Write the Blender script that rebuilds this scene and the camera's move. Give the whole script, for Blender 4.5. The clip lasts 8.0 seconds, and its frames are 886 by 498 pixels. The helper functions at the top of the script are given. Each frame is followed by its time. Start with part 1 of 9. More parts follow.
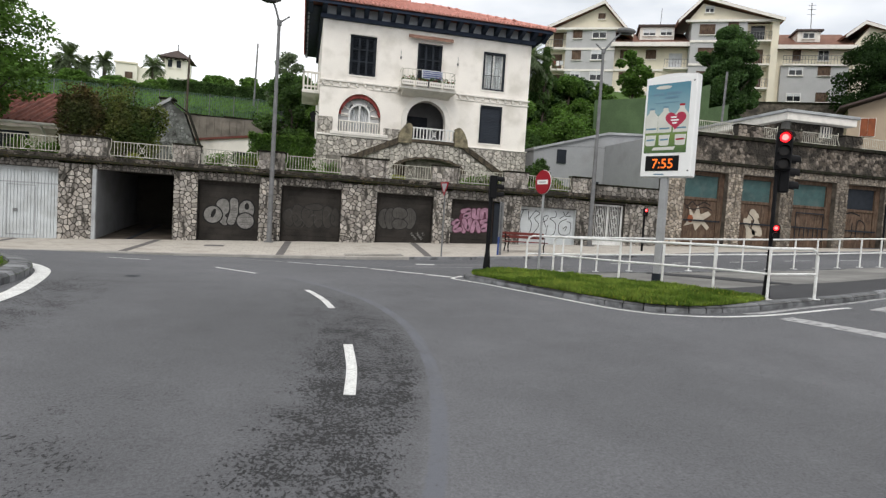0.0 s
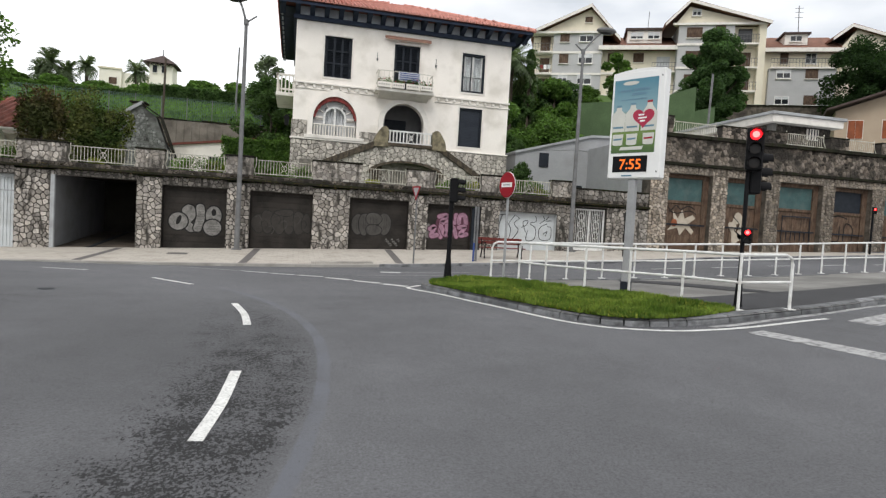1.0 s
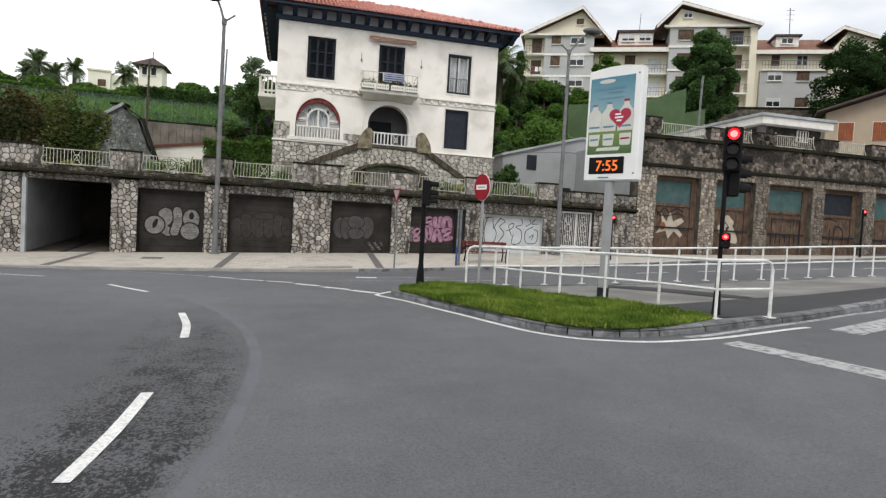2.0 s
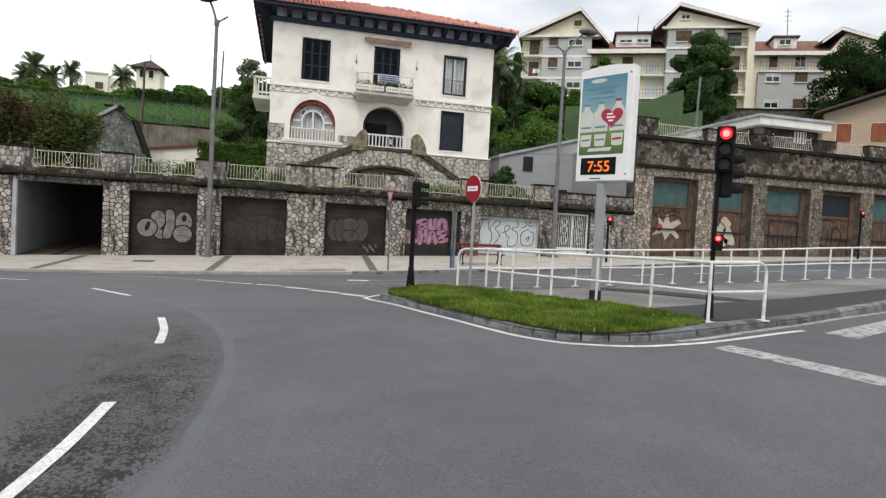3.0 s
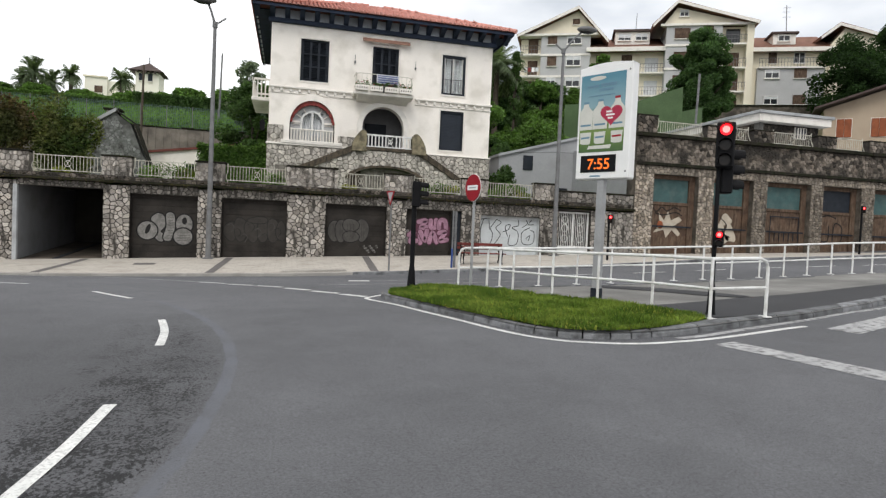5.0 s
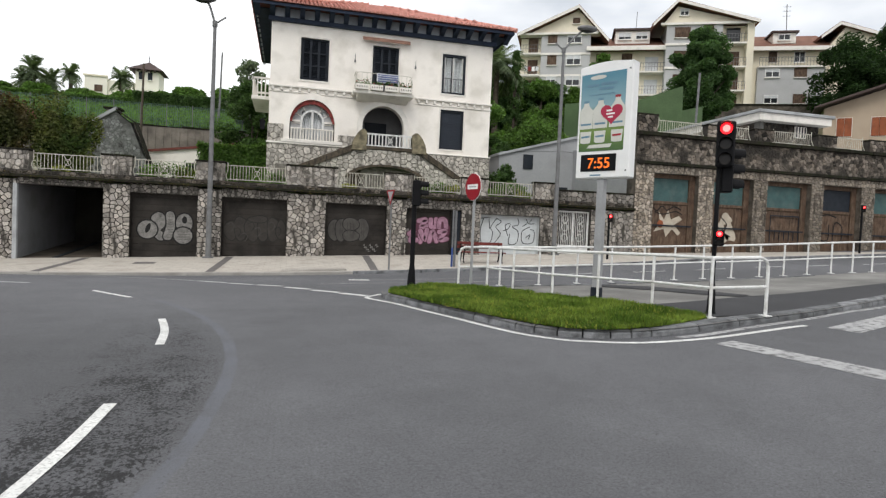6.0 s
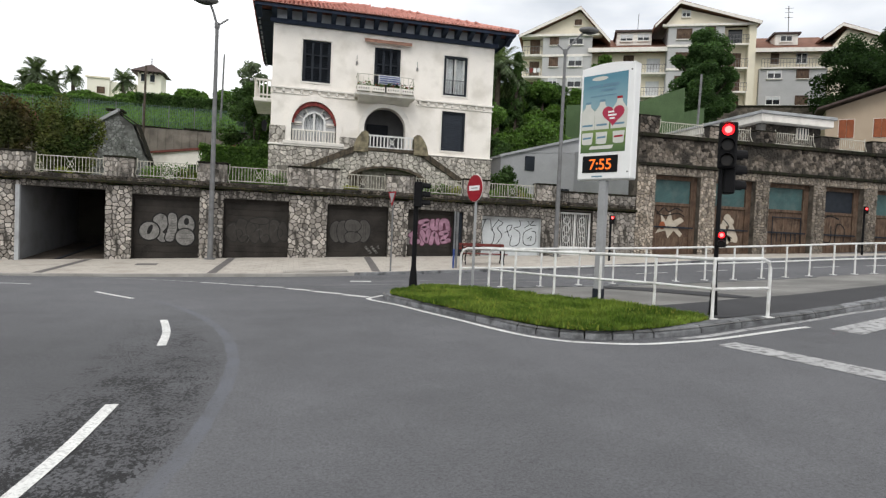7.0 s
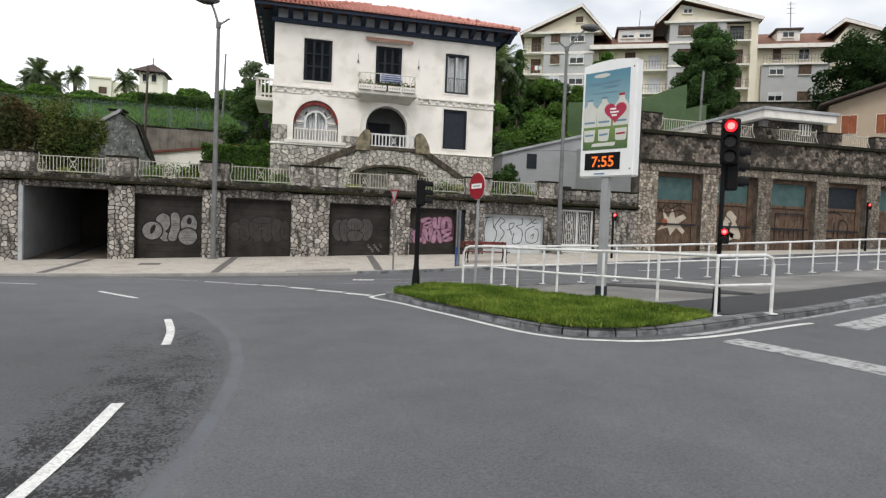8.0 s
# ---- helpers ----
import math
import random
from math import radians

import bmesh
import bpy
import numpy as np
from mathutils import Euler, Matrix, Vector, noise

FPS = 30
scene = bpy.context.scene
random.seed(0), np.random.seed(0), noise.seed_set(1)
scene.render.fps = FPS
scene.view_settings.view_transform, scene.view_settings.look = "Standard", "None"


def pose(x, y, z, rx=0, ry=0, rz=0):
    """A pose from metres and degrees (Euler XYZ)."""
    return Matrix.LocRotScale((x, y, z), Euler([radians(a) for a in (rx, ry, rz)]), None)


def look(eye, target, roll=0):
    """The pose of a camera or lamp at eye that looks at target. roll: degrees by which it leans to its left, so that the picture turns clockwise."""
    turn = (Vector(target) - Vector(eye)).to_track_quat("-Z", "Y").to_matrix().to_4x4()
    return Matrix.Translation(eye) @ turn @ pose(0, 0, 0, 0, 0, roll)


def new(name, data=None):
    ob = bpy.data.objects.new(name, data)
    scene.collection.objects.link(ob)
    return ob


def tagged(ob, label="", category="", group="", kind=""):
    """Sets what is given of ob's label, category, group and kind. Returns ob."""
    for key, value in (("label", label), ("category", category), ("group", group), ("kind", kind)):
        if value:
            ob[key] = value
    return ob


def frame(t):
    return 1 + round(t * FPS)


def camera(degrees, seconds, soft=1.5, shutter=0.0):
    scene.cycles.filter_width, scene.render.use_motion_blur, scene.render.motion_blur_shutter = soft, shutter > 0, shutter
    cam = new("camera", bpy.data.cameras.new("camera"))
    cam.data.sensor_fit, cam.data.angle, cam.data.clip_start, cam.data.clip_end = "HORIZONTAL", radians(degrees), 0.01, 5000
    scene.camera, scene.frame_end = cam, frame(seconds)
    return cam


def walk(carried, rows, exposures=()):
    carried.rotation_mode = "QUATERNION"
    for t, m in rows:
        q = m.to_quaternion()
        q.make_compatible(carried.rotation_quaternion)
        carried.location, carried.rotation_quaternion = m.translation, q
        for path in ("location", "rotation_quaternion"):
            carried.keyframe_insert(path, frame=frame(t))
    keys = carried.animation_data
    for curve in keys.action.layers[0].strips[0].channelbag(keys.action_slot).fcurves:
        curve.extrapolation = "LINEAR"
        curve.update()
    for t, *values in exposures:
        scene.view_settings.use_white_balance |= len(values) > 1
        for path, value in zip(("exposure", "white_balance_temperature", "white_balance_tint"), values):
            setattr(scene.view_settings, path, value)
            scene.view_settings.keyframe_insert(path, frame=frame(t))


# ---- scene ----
# ---------------------------------------------------------------- camera
cam = camera(72.0, 8.0, soft=1.3)
PATH = [
    (0, (-4.664, -1.27, 1.33), (-4.202, 0.673, 1.227), 3.6),
    (0.5, (-4.095, -0.88, 1.36), (-3.623, 1.061, 1.268), 3.4),
    (1, (-3.633, -0.59, 1.377), (-3.154, 1.35, 1.293), 3.3),
    (1.5, (-3.267, -0.363, 1.415), (-2.776, 1.574, 1.336), 3.3),
    (3, (-2.758, -0.062, 1.44), (-2.264, 1.875, 1.373), 3.1),
    (3.5, (-2.746, -0.04, 1.436), (-2.256, 1.899, 1.367), 2.6),
    (4, (-2.75, -0.044, 1.431), (-2.259, 1.893, 1.363), 2.6),
    (4.5, (-2.744, -0.045, 1.428), (-2.253, 1.892, 1.362), 2.5),
    (6, (-2.745, -0.042, 1.427), (-2.254, 1.895, 1.357), 2.5),
    (6.5, (-2.743, -0.042, 1.427), (-2.253, 1.896, 1.361), 2.6),
    (7, (-2.745, -0.04, 1.421), (-2.259, 1.9, 1.356), 2.5),
    (7.5, (-2.75, -0.04, 1.419), (-2.269, 1.9, 1.349), 2.3),
    (8, (-2.757, -0.046, 1.418), (-2.278, 1.894, 1.347), 2.2),
]
walk(cam, [(t, look(eye, target, roll)) for t, eye, target, roll in PATH])

# ---------------------------------------------------------------- sky and sun: a bright overcast morning
SUN_EL, SUN_AZ = radians(48), radians(205)
world = bpy.data.worlds.new("overcast_sky")
scene.world = world
world.use_nodes = True
wn, wl = world.node_tree.nodes, world.node_tree.links
wn.clear()
w_out = wn.new("ShaderNodeOutputWorld")
w_sky = wn.new("ShaderNodeTexSky")
w_sky.sky_type, w_sky.sun_disc = "NISHITA", False
w_sky.sun_elevation, w_sky.sun_rotation = SUN_EL, SUN_AZ
w_bg = wn.new("ShaderNodeBackground")
w_bg.inputs["Strength"].default_value = 0.1
wl.new(w_sky.outputs[0], w_bg.inputs["Color"])
w_co = wn.new("ShaderNodeTexCoord")
w_map = wn.new("ShaderNodeMapping")
w_map.inputs["Scale"].default_value = (1.0, 1.0, 2.6)
w_map.inputs["Location"].default_value = (0.35, 0.0, 0.1)
wl.new(w_co.outputs["Generated"], w_map.inputs["Vector"])
w_no = wn.new("ShaderNodeTexNoise")
w_no.inputs["Scale"].default_value, w_no.inputs["Detail"].default_value = 2.2, 7.0
wl.new(w_map.outputs[0], w_no.inputs["Vector"])
w_ra = wn.new("ShaderNodeValToRGB")
w_ra.color_ramp.elements[0].position, w_ra.color_ramp.elements[0].color = 0.32, (0.52, 0.55, 0.59, 1)
w_ra.color_ramp.elements[1].position, w_ra.color_ramp.elements[1].color = 0.56, (1.0, 1.0, 1.0, 1)
wl.new(w_no.outputs["Fac"], w_ra.inputs["Fac"])
w_cl = wn.new("ShaderNodeBackground")
w_cl.inputs["Strength"].default_value = 1.62
wl.new(w_ra.outputs[0], w_cl.inputs["Color"])
w_mix = wn.new("ShaderNodeMixShader")
w_mix.inputs[0].default_value = 0.85
wl.new(w_bg.outputs[0], w_mix.inputs[1])
wl.new(w_cl.outputs[0], w_mix.inputs[2])
wl.new(w_mix.outputs[0], w_out.inputs["Surface"])
sun_data = bpy.data.lights.new("sun", "SUN")
sun_data.energy, sun_data.angle, sun_data.color = 1.5, radians(25), (1.0, 0.97, 0.92)
sun = new("sun", sun_data)
sun_dir = Vector((math.sin(SUN_AZ) * math.cos(SUN_EL), math.cos(SUN_AZ) * math.cos(SUN_EL), math.sin(SUN_EL)))
sun.matrix_world = look(sun_dir * 80, (0, 0, 0))
scene.view_settings.exposure = -0.15

# ---------------------------------------------------------------- materials
MATS = {}


def mat(name, color, rough=0.8, metal=0.0, vary=0.25, scale=3.0, fine=40.0, bump=0.15, island=0.0, spec=0.3,
        stain=None, stain_scale=0.6, stain_amt=0.0, streak=False, dist=0.01, second=None, piece=0.0, stain_at=(0.48, 0.66)):
    """A weathered surface: colour varied at a broad and a fine scale, stains, bump; piece or island: each piece's own shade."""
    m = bpy.data.materials.new(name)
    m.use_nodes = True
    n, l = m.node_tree.nodes, m.node_tree.links
    b = n["Principled BSDF"]
    b.inputs["Roughness"].default_value = rough
    b.inputs["Metallic"].default_value = metal
    b.inputs["Specular IOR Level"].default_value = spec
    tc = n.new("ShaderNodeTexCoord")
    geo = n.new("ShaderNodeNewGeometry")
    src = geo.outputs["Position"]
    big = n.new("ShaderNodeTexNoise")
    big.inputs["Scale"].default_value, big.inputs["Detail"].default_value = scale, 6
    l.new(src, big.inputs["Vector"])
    small = n.new("ShaderNodeTexNoise")
    small.inputs["Scale"].default_value, small.inputs["Detail"].default_value = fine, 4
    l.new(src, small.inputs["Vector"])

    def ramp(fac, lo, hi, a=0.3, z=0.7):
        r = n.new("ShaderNodeMapRange")
        r.inputs["From Min"].default_value, r.inputs["From Max"].default_value = a, z
        r.inputs["To Min"].default_value, r.inputs["To Max"].default_value = lo, hi
        l.new(fac, r.inputs["Value"])
        return r.outputs[0]

    def mix(fac, c1, c2, kind="MIX"):
        x = n.new("ShaderNodeMix")
        x.data_type, x.blend_type = "RGBA", kind
        for sock, val in ((x.inputs[0], fac), (x.inputs[6], c1), (x.inputs[7], c2)):
            if isinstance(val, (int, float)):
                sock.default_value = val
            elif isinstance(val, tuple):
                sock.default_value = (*val[:3], 1)
            else:
                l.new(val, sock)
        return x.outputs[2]

    col = tuple(color)
    if second:
        col = mix(ramp(big.outputs["Fac"], 0, 1, 0.4, 0.6), col, tuple(second))
    tone = ramp(big.outputs["Fac"], 1 - vary, 1 + vary)
    tone2 = ramp(small.outputs["Fac"], 1 - vary * 0.6, 1 + vary * 0.6)
    mul = n.new("ShaderNodeMath")
    mul.operation = "MULTIPLY"
    l.new(tone, mul.inputs[0]), l.new(tone2, mul.inputs[1])
    out = mul.outputs[0]
    for amount, source in ((island, geo.outputs["Random Per Island"]), (piece, None)):
        if amount:
            if source is None:
                oi = n.new("ShaderNodeObjectInfo")
                source = oi.outputs["Random"]
            rr = ramp(source, 1 - amount, 1 + amount, 0, 1)
            mm = n.new("ShaderNodeMath")
            mm.operation = "MULTIPLY"
            l.new(out, mm.inputs[0]), l.new(rr, mm.inputs[1])
            out = mm.outputs[0]
    comb = n.new("ShaderNodeCombineColor")
    for i in range(3):
        l.new(out, comb.inputs[i])
    col = mix(1.0, col, comb.outputs[0], "MULTIPLY")
    if stain:
        st = n.new("ShaderNodeTexNoise")
        st.inputs["Scale"].default_value, st.inputs["Detail"].default_value = stain_scale, 8
        if streak:
            mp = n.new("ShaderNodeMapping")
            mp.inputs["Scale"].default_value = (7.0, 7.0, 1.6)
            l.new(src, mp.inputs["Vector"])
            l.new(mp.outputs[0], st.inputs["Vector"])
        else:
            l.new(src, st.inputs["Vector"])
        col = mix(ramp(st.outputs["Fac"], 0.0, stain_amt, *stain_at), col, tuple(stain))
    l.new(col, b.inputs["Base Color"])
    if bump:
        bp = n.new("ShaderNodeBump")
        bp.inputs["Strength"].default_value, bp.inputs["Distance"].default_value = bump, dist
        add = n.new("ShaderNodeMath")
        add.operation = "ADD"
        l.new(big.outputs["Fac"], add.inputs[0]), l.new(small.outputs["Fac"], add.inputs[1])
        l.new(add.outputs[0], bp.inputs["Height"])
        l.new(bp.outputs[0], b.inputs["Normal"])
    MATS[name] = m
    return m


def road_mat():
    """Worn asphalt: broad patches, aggregate grain, and a ravelled strip along the lane line where stones have come out."""
    m = bpy.data.materials.new("road_asphalt")
    m.use_nodes = True
    n, l = m.node_tree.nodes, m.node_tree.links
    b = n["Principled BSDF"]
    b.inputs["Roughness"].default_value, b.inputs["Specular IOR Level"].default_value = 0.72, 0.3
    geo, sep = n.new("ShaderNodeNewGeometry"), n.new("ShaderNodeSeparateXYZ")
    l.new(geo.outputs["Position"], sep.inputs[0])

    def tex(scale, detail, rough=0.5, stretch=None):
        t = n.new("ShaderNodeTexNoise")
        t.inputs["Scale"].default_value, t.inputs["Detail"].default_value, t.inputs["Roughness"].default_value = scale, detail, rough
        if stretch:
            mp = n.new("ShaderNodeMapping")
            mp.inputs["Scale"].default_value = stretch
            l.new(geo.outputs["Position"], mp.inputs["Vector"])
            l.new(mp.outputs[0], t.inputs["Vector"])
        else:
            l.new(geo.outputs["Position"], t.inputs["Vector"])
        return t.outputs["Fac"]

    def rng(v, a, z, lo, hi):
        r = n.new("ShaderNodeMapRange")
        for k, x in zip(("From Min", "From Max", "To Min", "To Max"), (a, z, lo, hi)):
            r.inputs[k].default_value = x
        l.new(v, r.inputs["Value"])
        return r.outputs[0]

    def op(kind, a, c):
        q = n.new("ShaderNodeMath")
        q.operation = kind
        for sock, v in zip(q.inputs, (a, c)):
            if isinstance(v, (int, float)):
                sock.default_value = v
            else:
                l.new(v, sock)
        return q.outputs[0]

    broad = rng(tex(0.22, 5), 0.3, 0.7, 0.8, 1.2)
    medium = rng(tex(1.6, 6, 0.6), 0.3, 0.7, 0.9, 1.1)
    grain = rng(tex(52, 4, 0.8), 0.3, 0.7, 0.62, 1.4)
    tone = op("MULTIPLY", op("MULTIPLY", broad, medium), grain)

    drift = op("MULTIPLY", op("ADD", tex(0.7, 4), -0.5), 0.6)
    bow = op("ADD", sep.outputs["Y"], -6.0)
    s_way = op("ADD", op("ADD", sep.outputs["X"], 3.27), op("MULTIPLY", op("MULTIPLY", bow, bow), rng(bow, -0.5, 0.5, 0.036, 0.053)))

    def hump(v, a, b, c, d):
        return op("MULTIPLY", rng(v, a, b, 0, 1), rng(v, c, d, 1, 0))

    wander = op("ADD", s_way, drift)
    zone_a = op("MULTIPLY", hump(wander, -1.6, -1.0, -0.28, -0.05), hump(sep.outputs["Y"], -3.0, 0.0, 4.8, 10.5))
    zone_b = op("MULTIPLY", op("MULTIPLY", hump(wander, -3.4, -2.8, -2.2, -1.7), hump(sep.outputs["Y"], -3.0, 0.5, 3.0, 5.0)), 0.35)
    zone_c = op("MULTIPLY", op("MULTIPLY", hump(op("ADD", sep.outputs["X"], drift), -9.0, -8.3, -7.8, -7.0), hump(sep.outputs["Y"], 4.5, 6.0, 9.0, 11.5)), 0.7)
    mask = op("MAXIMUM", op("MAXIMUM", zone_a, zone_b), zone_c)
    fine_pits = op("ADD", op("MULTIPLY", tex(40, 4, 0.75, (1.0, 0.7, 1.0)), 0.66), op("MULTIPLY", tex(2.6, 5, 0.7), 0.34))
    holes = rng(op("ADD", fine_pits, op("MULTIPLY", mask, 0.11)), 0.592, 0.615, 0, 1)
    pits = op("MULTIPLY", holes, rng(mask, 0.05, 0.35, 0, 1))
    seam = op("MULTIPLY", hump(op("ADD", s_way, op("MULTIPLY", op("ADD", tex(5, 3), -0.5), 0.05)), -0.075, -0.05, 0.05, 0.075), hump(sep.outputs["Y"], 0.5, 2.0, 11.0, 12.5))
    seam = op("MULTIPLY", seam, rng(tex(2.2, 4), 0.35, 0.55, 0.5, 1.0))
    specks = op("MULTIPLY", rng(tex(30, 5, 0.85), 0.58, 0.66, 0, 1), 0.5)
    dark = op("MAXIMUM", pits, specks)
    lane = op("MULTIPLY", hump(wander, -4.5, -2.5, -0.06, 0.0), hump(sep.outputs["Y"], -6.0, 0.0, 9.0, 14.0))
    tone = op("MULTIPLY", tone, rng(lane, 0, 1, 1.0, 0.86))
    col = n.new("ShaderNodeMix")
    col.data_type, col.blend_type = "RGBA", "MULTIPLY"
    col.inputs[0].default_value = 1.0
    col.inputs[6].default_value = (0.109, 0.11, 0.117, 1)
    cc = n.new("ShaderNodeCombineColor")
    for k in range(3):
        l.new(tone, cc.inputs[k])
    l.new(cc.outputs[0], col.inputs[7])
    sealed = n.new("ShaderNodeMix")
    sealed.data_type = "RGBA"
    l.new(seam, sealed.inputs[0])
    l.new(col.outputs[2], sealed.inputs[6])
    sealed.inputs[7].default_value = (0.122, 0.127, 0.145, 1)
    mix = n.new("ShaderNodeMix")
    mix.data_type = "RGBA"
    l.new(dark, mix.inputs[0])
    l.new(sealed.outputs[2], mix.inputs[6])
    mix.inputs[7].default_value = (0.017, 0.017, 0.018, 1)
    l.new(mix.outputs[2], b.inputs["Base Color"])
    bp = n.new("ShaderNodeBump")
    bp.inputs["Strength"].default_value, bp.inputs["Distance"].default_value = 0.5, 0.012
    l.new(op("SUBTRACT", grain, op("MULTIPLY", dark, 1.5)), bp.inputs["Height"])
    l.new(bp.outputs[0], b.inputs["Normal"])
    return m


def paved(m, length, width, joint):
    """Adds fine slab joints to a paving material."""
    n, l = m.node_tree.nodes, m.node_tree.links
    b = n["Principled BSDF"]
    br, geo, mx = n.new("ShaderNodeTexBrick"), n.new("ShaderNodeNewGeometry"), n.new("ShaderNodeMix")
    br.inputs["Scale"].default_value = 1.0
    br.inputs["Brick Width"].default_value, br.inputs["Row Height"].default_value = length, width
    br.inputs["Mortar Size"].default_value, br.inputs["Bias"].default_value = joint, 0.0
    br.inputs["Color1"].default_value, br.inputs["Color2"].default_value = (1.03, 1.03, 1.03, 1), (0.95, 0.945, 0.94, 1)
    br.inputs["Mortar"].default_value = (0.84, 0.83, 0.82, 1)
    l.new(geo.outputs["Position"], br.inputs["Vector"])
    mx.data_type, mx.blend_type = "RGBA", "MULTIPLY"
    mx.inputs[0].default_value = 1.0
    l.new(b.inputs["Base Color"].links[0].from_socket, mx.inputs[6])
    l.new(br.outputs["Color"], mx.inputs[7])
    l.new(mx.outputs[2], b.inputs["Base Color"])


def glow(name, color, strength):
    m = bpy.data.materials.new(name)
    m.use_nodes = True
    b = m.node_tree.nodes["Principled BSDF"]
    b.inputs["Base Color"].default_value = (*color, 1)
    b.inputs["Emission Color"].default_value = (*color, 1)
    b.inputs["Emission Strength"].default_value = strength
    return m


M_ASPHALT = road_mat()
M_ASPHALT2 = mat("asphalt_dark", (0.036, 0.036, 0.039), 0.75, vary=0.2, scale=0.8, fine=60, bump=0.5)
M_LINE = mat("road_paint", (0.66, 0.66, 0.64), 0.6, vary=0.14, scale=4, fine=60, bump=0.2, stain=(0.13, 0.13, 0.13), stain_scale=45, stain_amt=0.5)
M_LINE_OLD = mat("worn_road_paint", (0.36, 0.36, 0.36), 0.7, vary=0.15, scale=4, fine=60, bump=0.2, stain=(0.07, 0.07, 0.07), stain_scale=9, stain_amt=0.85)
M_KERB = mat("kerb_granite", (0.17, 0.174, 0.18), 0.8, vary=0.3, scale=2.5, fine=70, piece=0.25, stain=(0.035, 0.035, 0.036), stain_scale=4, stain_amt=0.8)
M_PAVE = mat("pavement_tile", (0.47, 0.435, 0.385), 0.85, vary=0.16, scale=1.2, fine=30, bump=0.15, stain=(0.27, 0.24, 0.21), stain_scale=1.2, stain_amt=0.6)
M_PAVE_STRIP = mat("pavement_dark_strip", (0.13, 0.12, 0.115), 0.85, vary=0.15)
M_PAVE_GREY = mat("concrete_paving", (0.185, 0.18, 0.17), 0.85, vary=0.28, scale=0.8, fine=35, stain=(0.12, 0.12, 0.112), stain_scale=0.9, stain_amt=0.65)
paved(M_PAVE, 0.4, 0.4, 0.018)
paved(M_PAVE_GREY, 0.8, 0.8, 0.02)
M_GRASS_SOIL = mat("turf_soil", (0.045, 0.062, 0.015), 0.95, vary=0.3, scale=2, fine=25, bump=0.6)
M_GRASS = mat("grass_blade", (0.085, 0.15, 0.018), 0.75, vary=0.4, scale=1.4, fine=8, bump=0, island=0.5, second=(0.14, 0.19, 0.035))
M_HILL = mat("hill_grass", (0.075, 0.135, 0.028), 0.95, vary=0.45, scale=0.6, fine=5, bump=0.5, second=(0.055, 0.095, 0.024))
M_STONE = mat("rubble_stone", (0.37, 0.342, 0.31), 0.88, vary=0.5, scale=5, fine=40, bump=0.8, dist=0.02, island=0.42, piece=0.42, second=(0.215, 0.195, 0.17), stain_at=(0.5, 0.64), stain=(0.035, 0.032, 0.027), stain_scale=0.7, stain_amt=0.9, streak=True)
M_STONE_SHOP = mat("coursed_shop_stone", (0.4, 0.35, 0.295), 0.9, vary=0.5, scale=5, fine=40, bump=0.8, dist=0.02, island=0.4, piece=0.4, second=(0.22, 0.186, 0.147), stain_at=(0.52, 0.66), stain=(0.05, 0.042, 0.034), stain_scale=0.8, stain_amt=0.8, streak=True)
M_STONE_LIGHT = mat("plinth_stone", (0.44, 0.41, 0.365), 0.88, vary=0.3, scale=7, fine=45, bump=0.6, dist=0.02, island=0.2, piece=0.2, stain=(0.13, 0.12, 0.105), stain_scale=0.8, stain_amt=0.65, streak=True)
M_MORTAR = mat("dark_mortar", (0.046, 0.041, 0.036), 0.95, vary=0.5, scale=4, fine=50, bump=0.5)
M_MORTAR_WARM = mat("earthy_mortar", (0.105, 0.09, 0.073), 0.95, vary=0.5, scale=3, fine=40, bump=0.6, stain=(0.03, 0.027, 0.023), stain_scale=0.9, stain_amt=0.85)
M_MORTAR_GREY = mat("grey_lime_mortar", (0.135, 0.138, 0.13), 0.95, vary=0.4, scale=3, fine=40, bump=0.6, stain=(0.05, 0.05, 0.046), stain_scale=1.4, stain_amt=0.8)
M_SHEDSTONE = mat("pale_granite_rubble", (0.215, 0.222, 0.212), 0.9, vary=0.35, scale=4, fine=40, bump=0.5, dist=0.02, island=0.3, stain=(0.05, 0.05, 0.045), stain_scale=1.8, stain_amt=0.85)
M_MORTAR_LIGHT = mat("plinth_mortar", (0.175, 0.16, 0.14), 0.95, vary=0.4, scale=4, fine=50, bump=0.5)
M_COPING = mat("mossy_coping", (0.034, 0.03, 0.025), 0.95, vary=0.5, scale=4, fine=30, bump=0.7, dist=0.02, stain=(0.012, 0.013, 0.009), stain_scale=2.0, stain_amt=0.95, spec=0.1, second=(0.018, 0.02, 0.01))
M_STAIRSTONE = mat("stair_stone", (0.085, 0.068, 0.05), 0.9, vary=0.45, scale=4, fine=30, bump=0.6, stain=(0.022, 0.02, 0.016), stain_scale=1.0, stain_amt=0.9, streak=True)
M_RENDER = mat("white_render", (0.85, 0.805, 0.745), 0.9, vary=0.045, scale=0.7, fine=20, bump=0.1, stain=(0.5, 0.46, 0.39), stain_scale=0.8, stain_amt=0.48)
M_TRIM = mat("white_trim", (0.77, 0.735, 0.68), 0.85, vary=0.06, scale=2, fine=25, bump=0.1, stain=(0.42, 0.4, 0.36), stain_scale=2.0, stain_amt=0.4)
M_WHITEPAINT = mat("white_metal_paint", (0.70, 0.70, 0.685), 0.45, vary=0.06, scale=3, fine=30, bump=0.05, stain=(0.3, 0.27, 0.23), stain_scale=5, stain_amt=0.35)
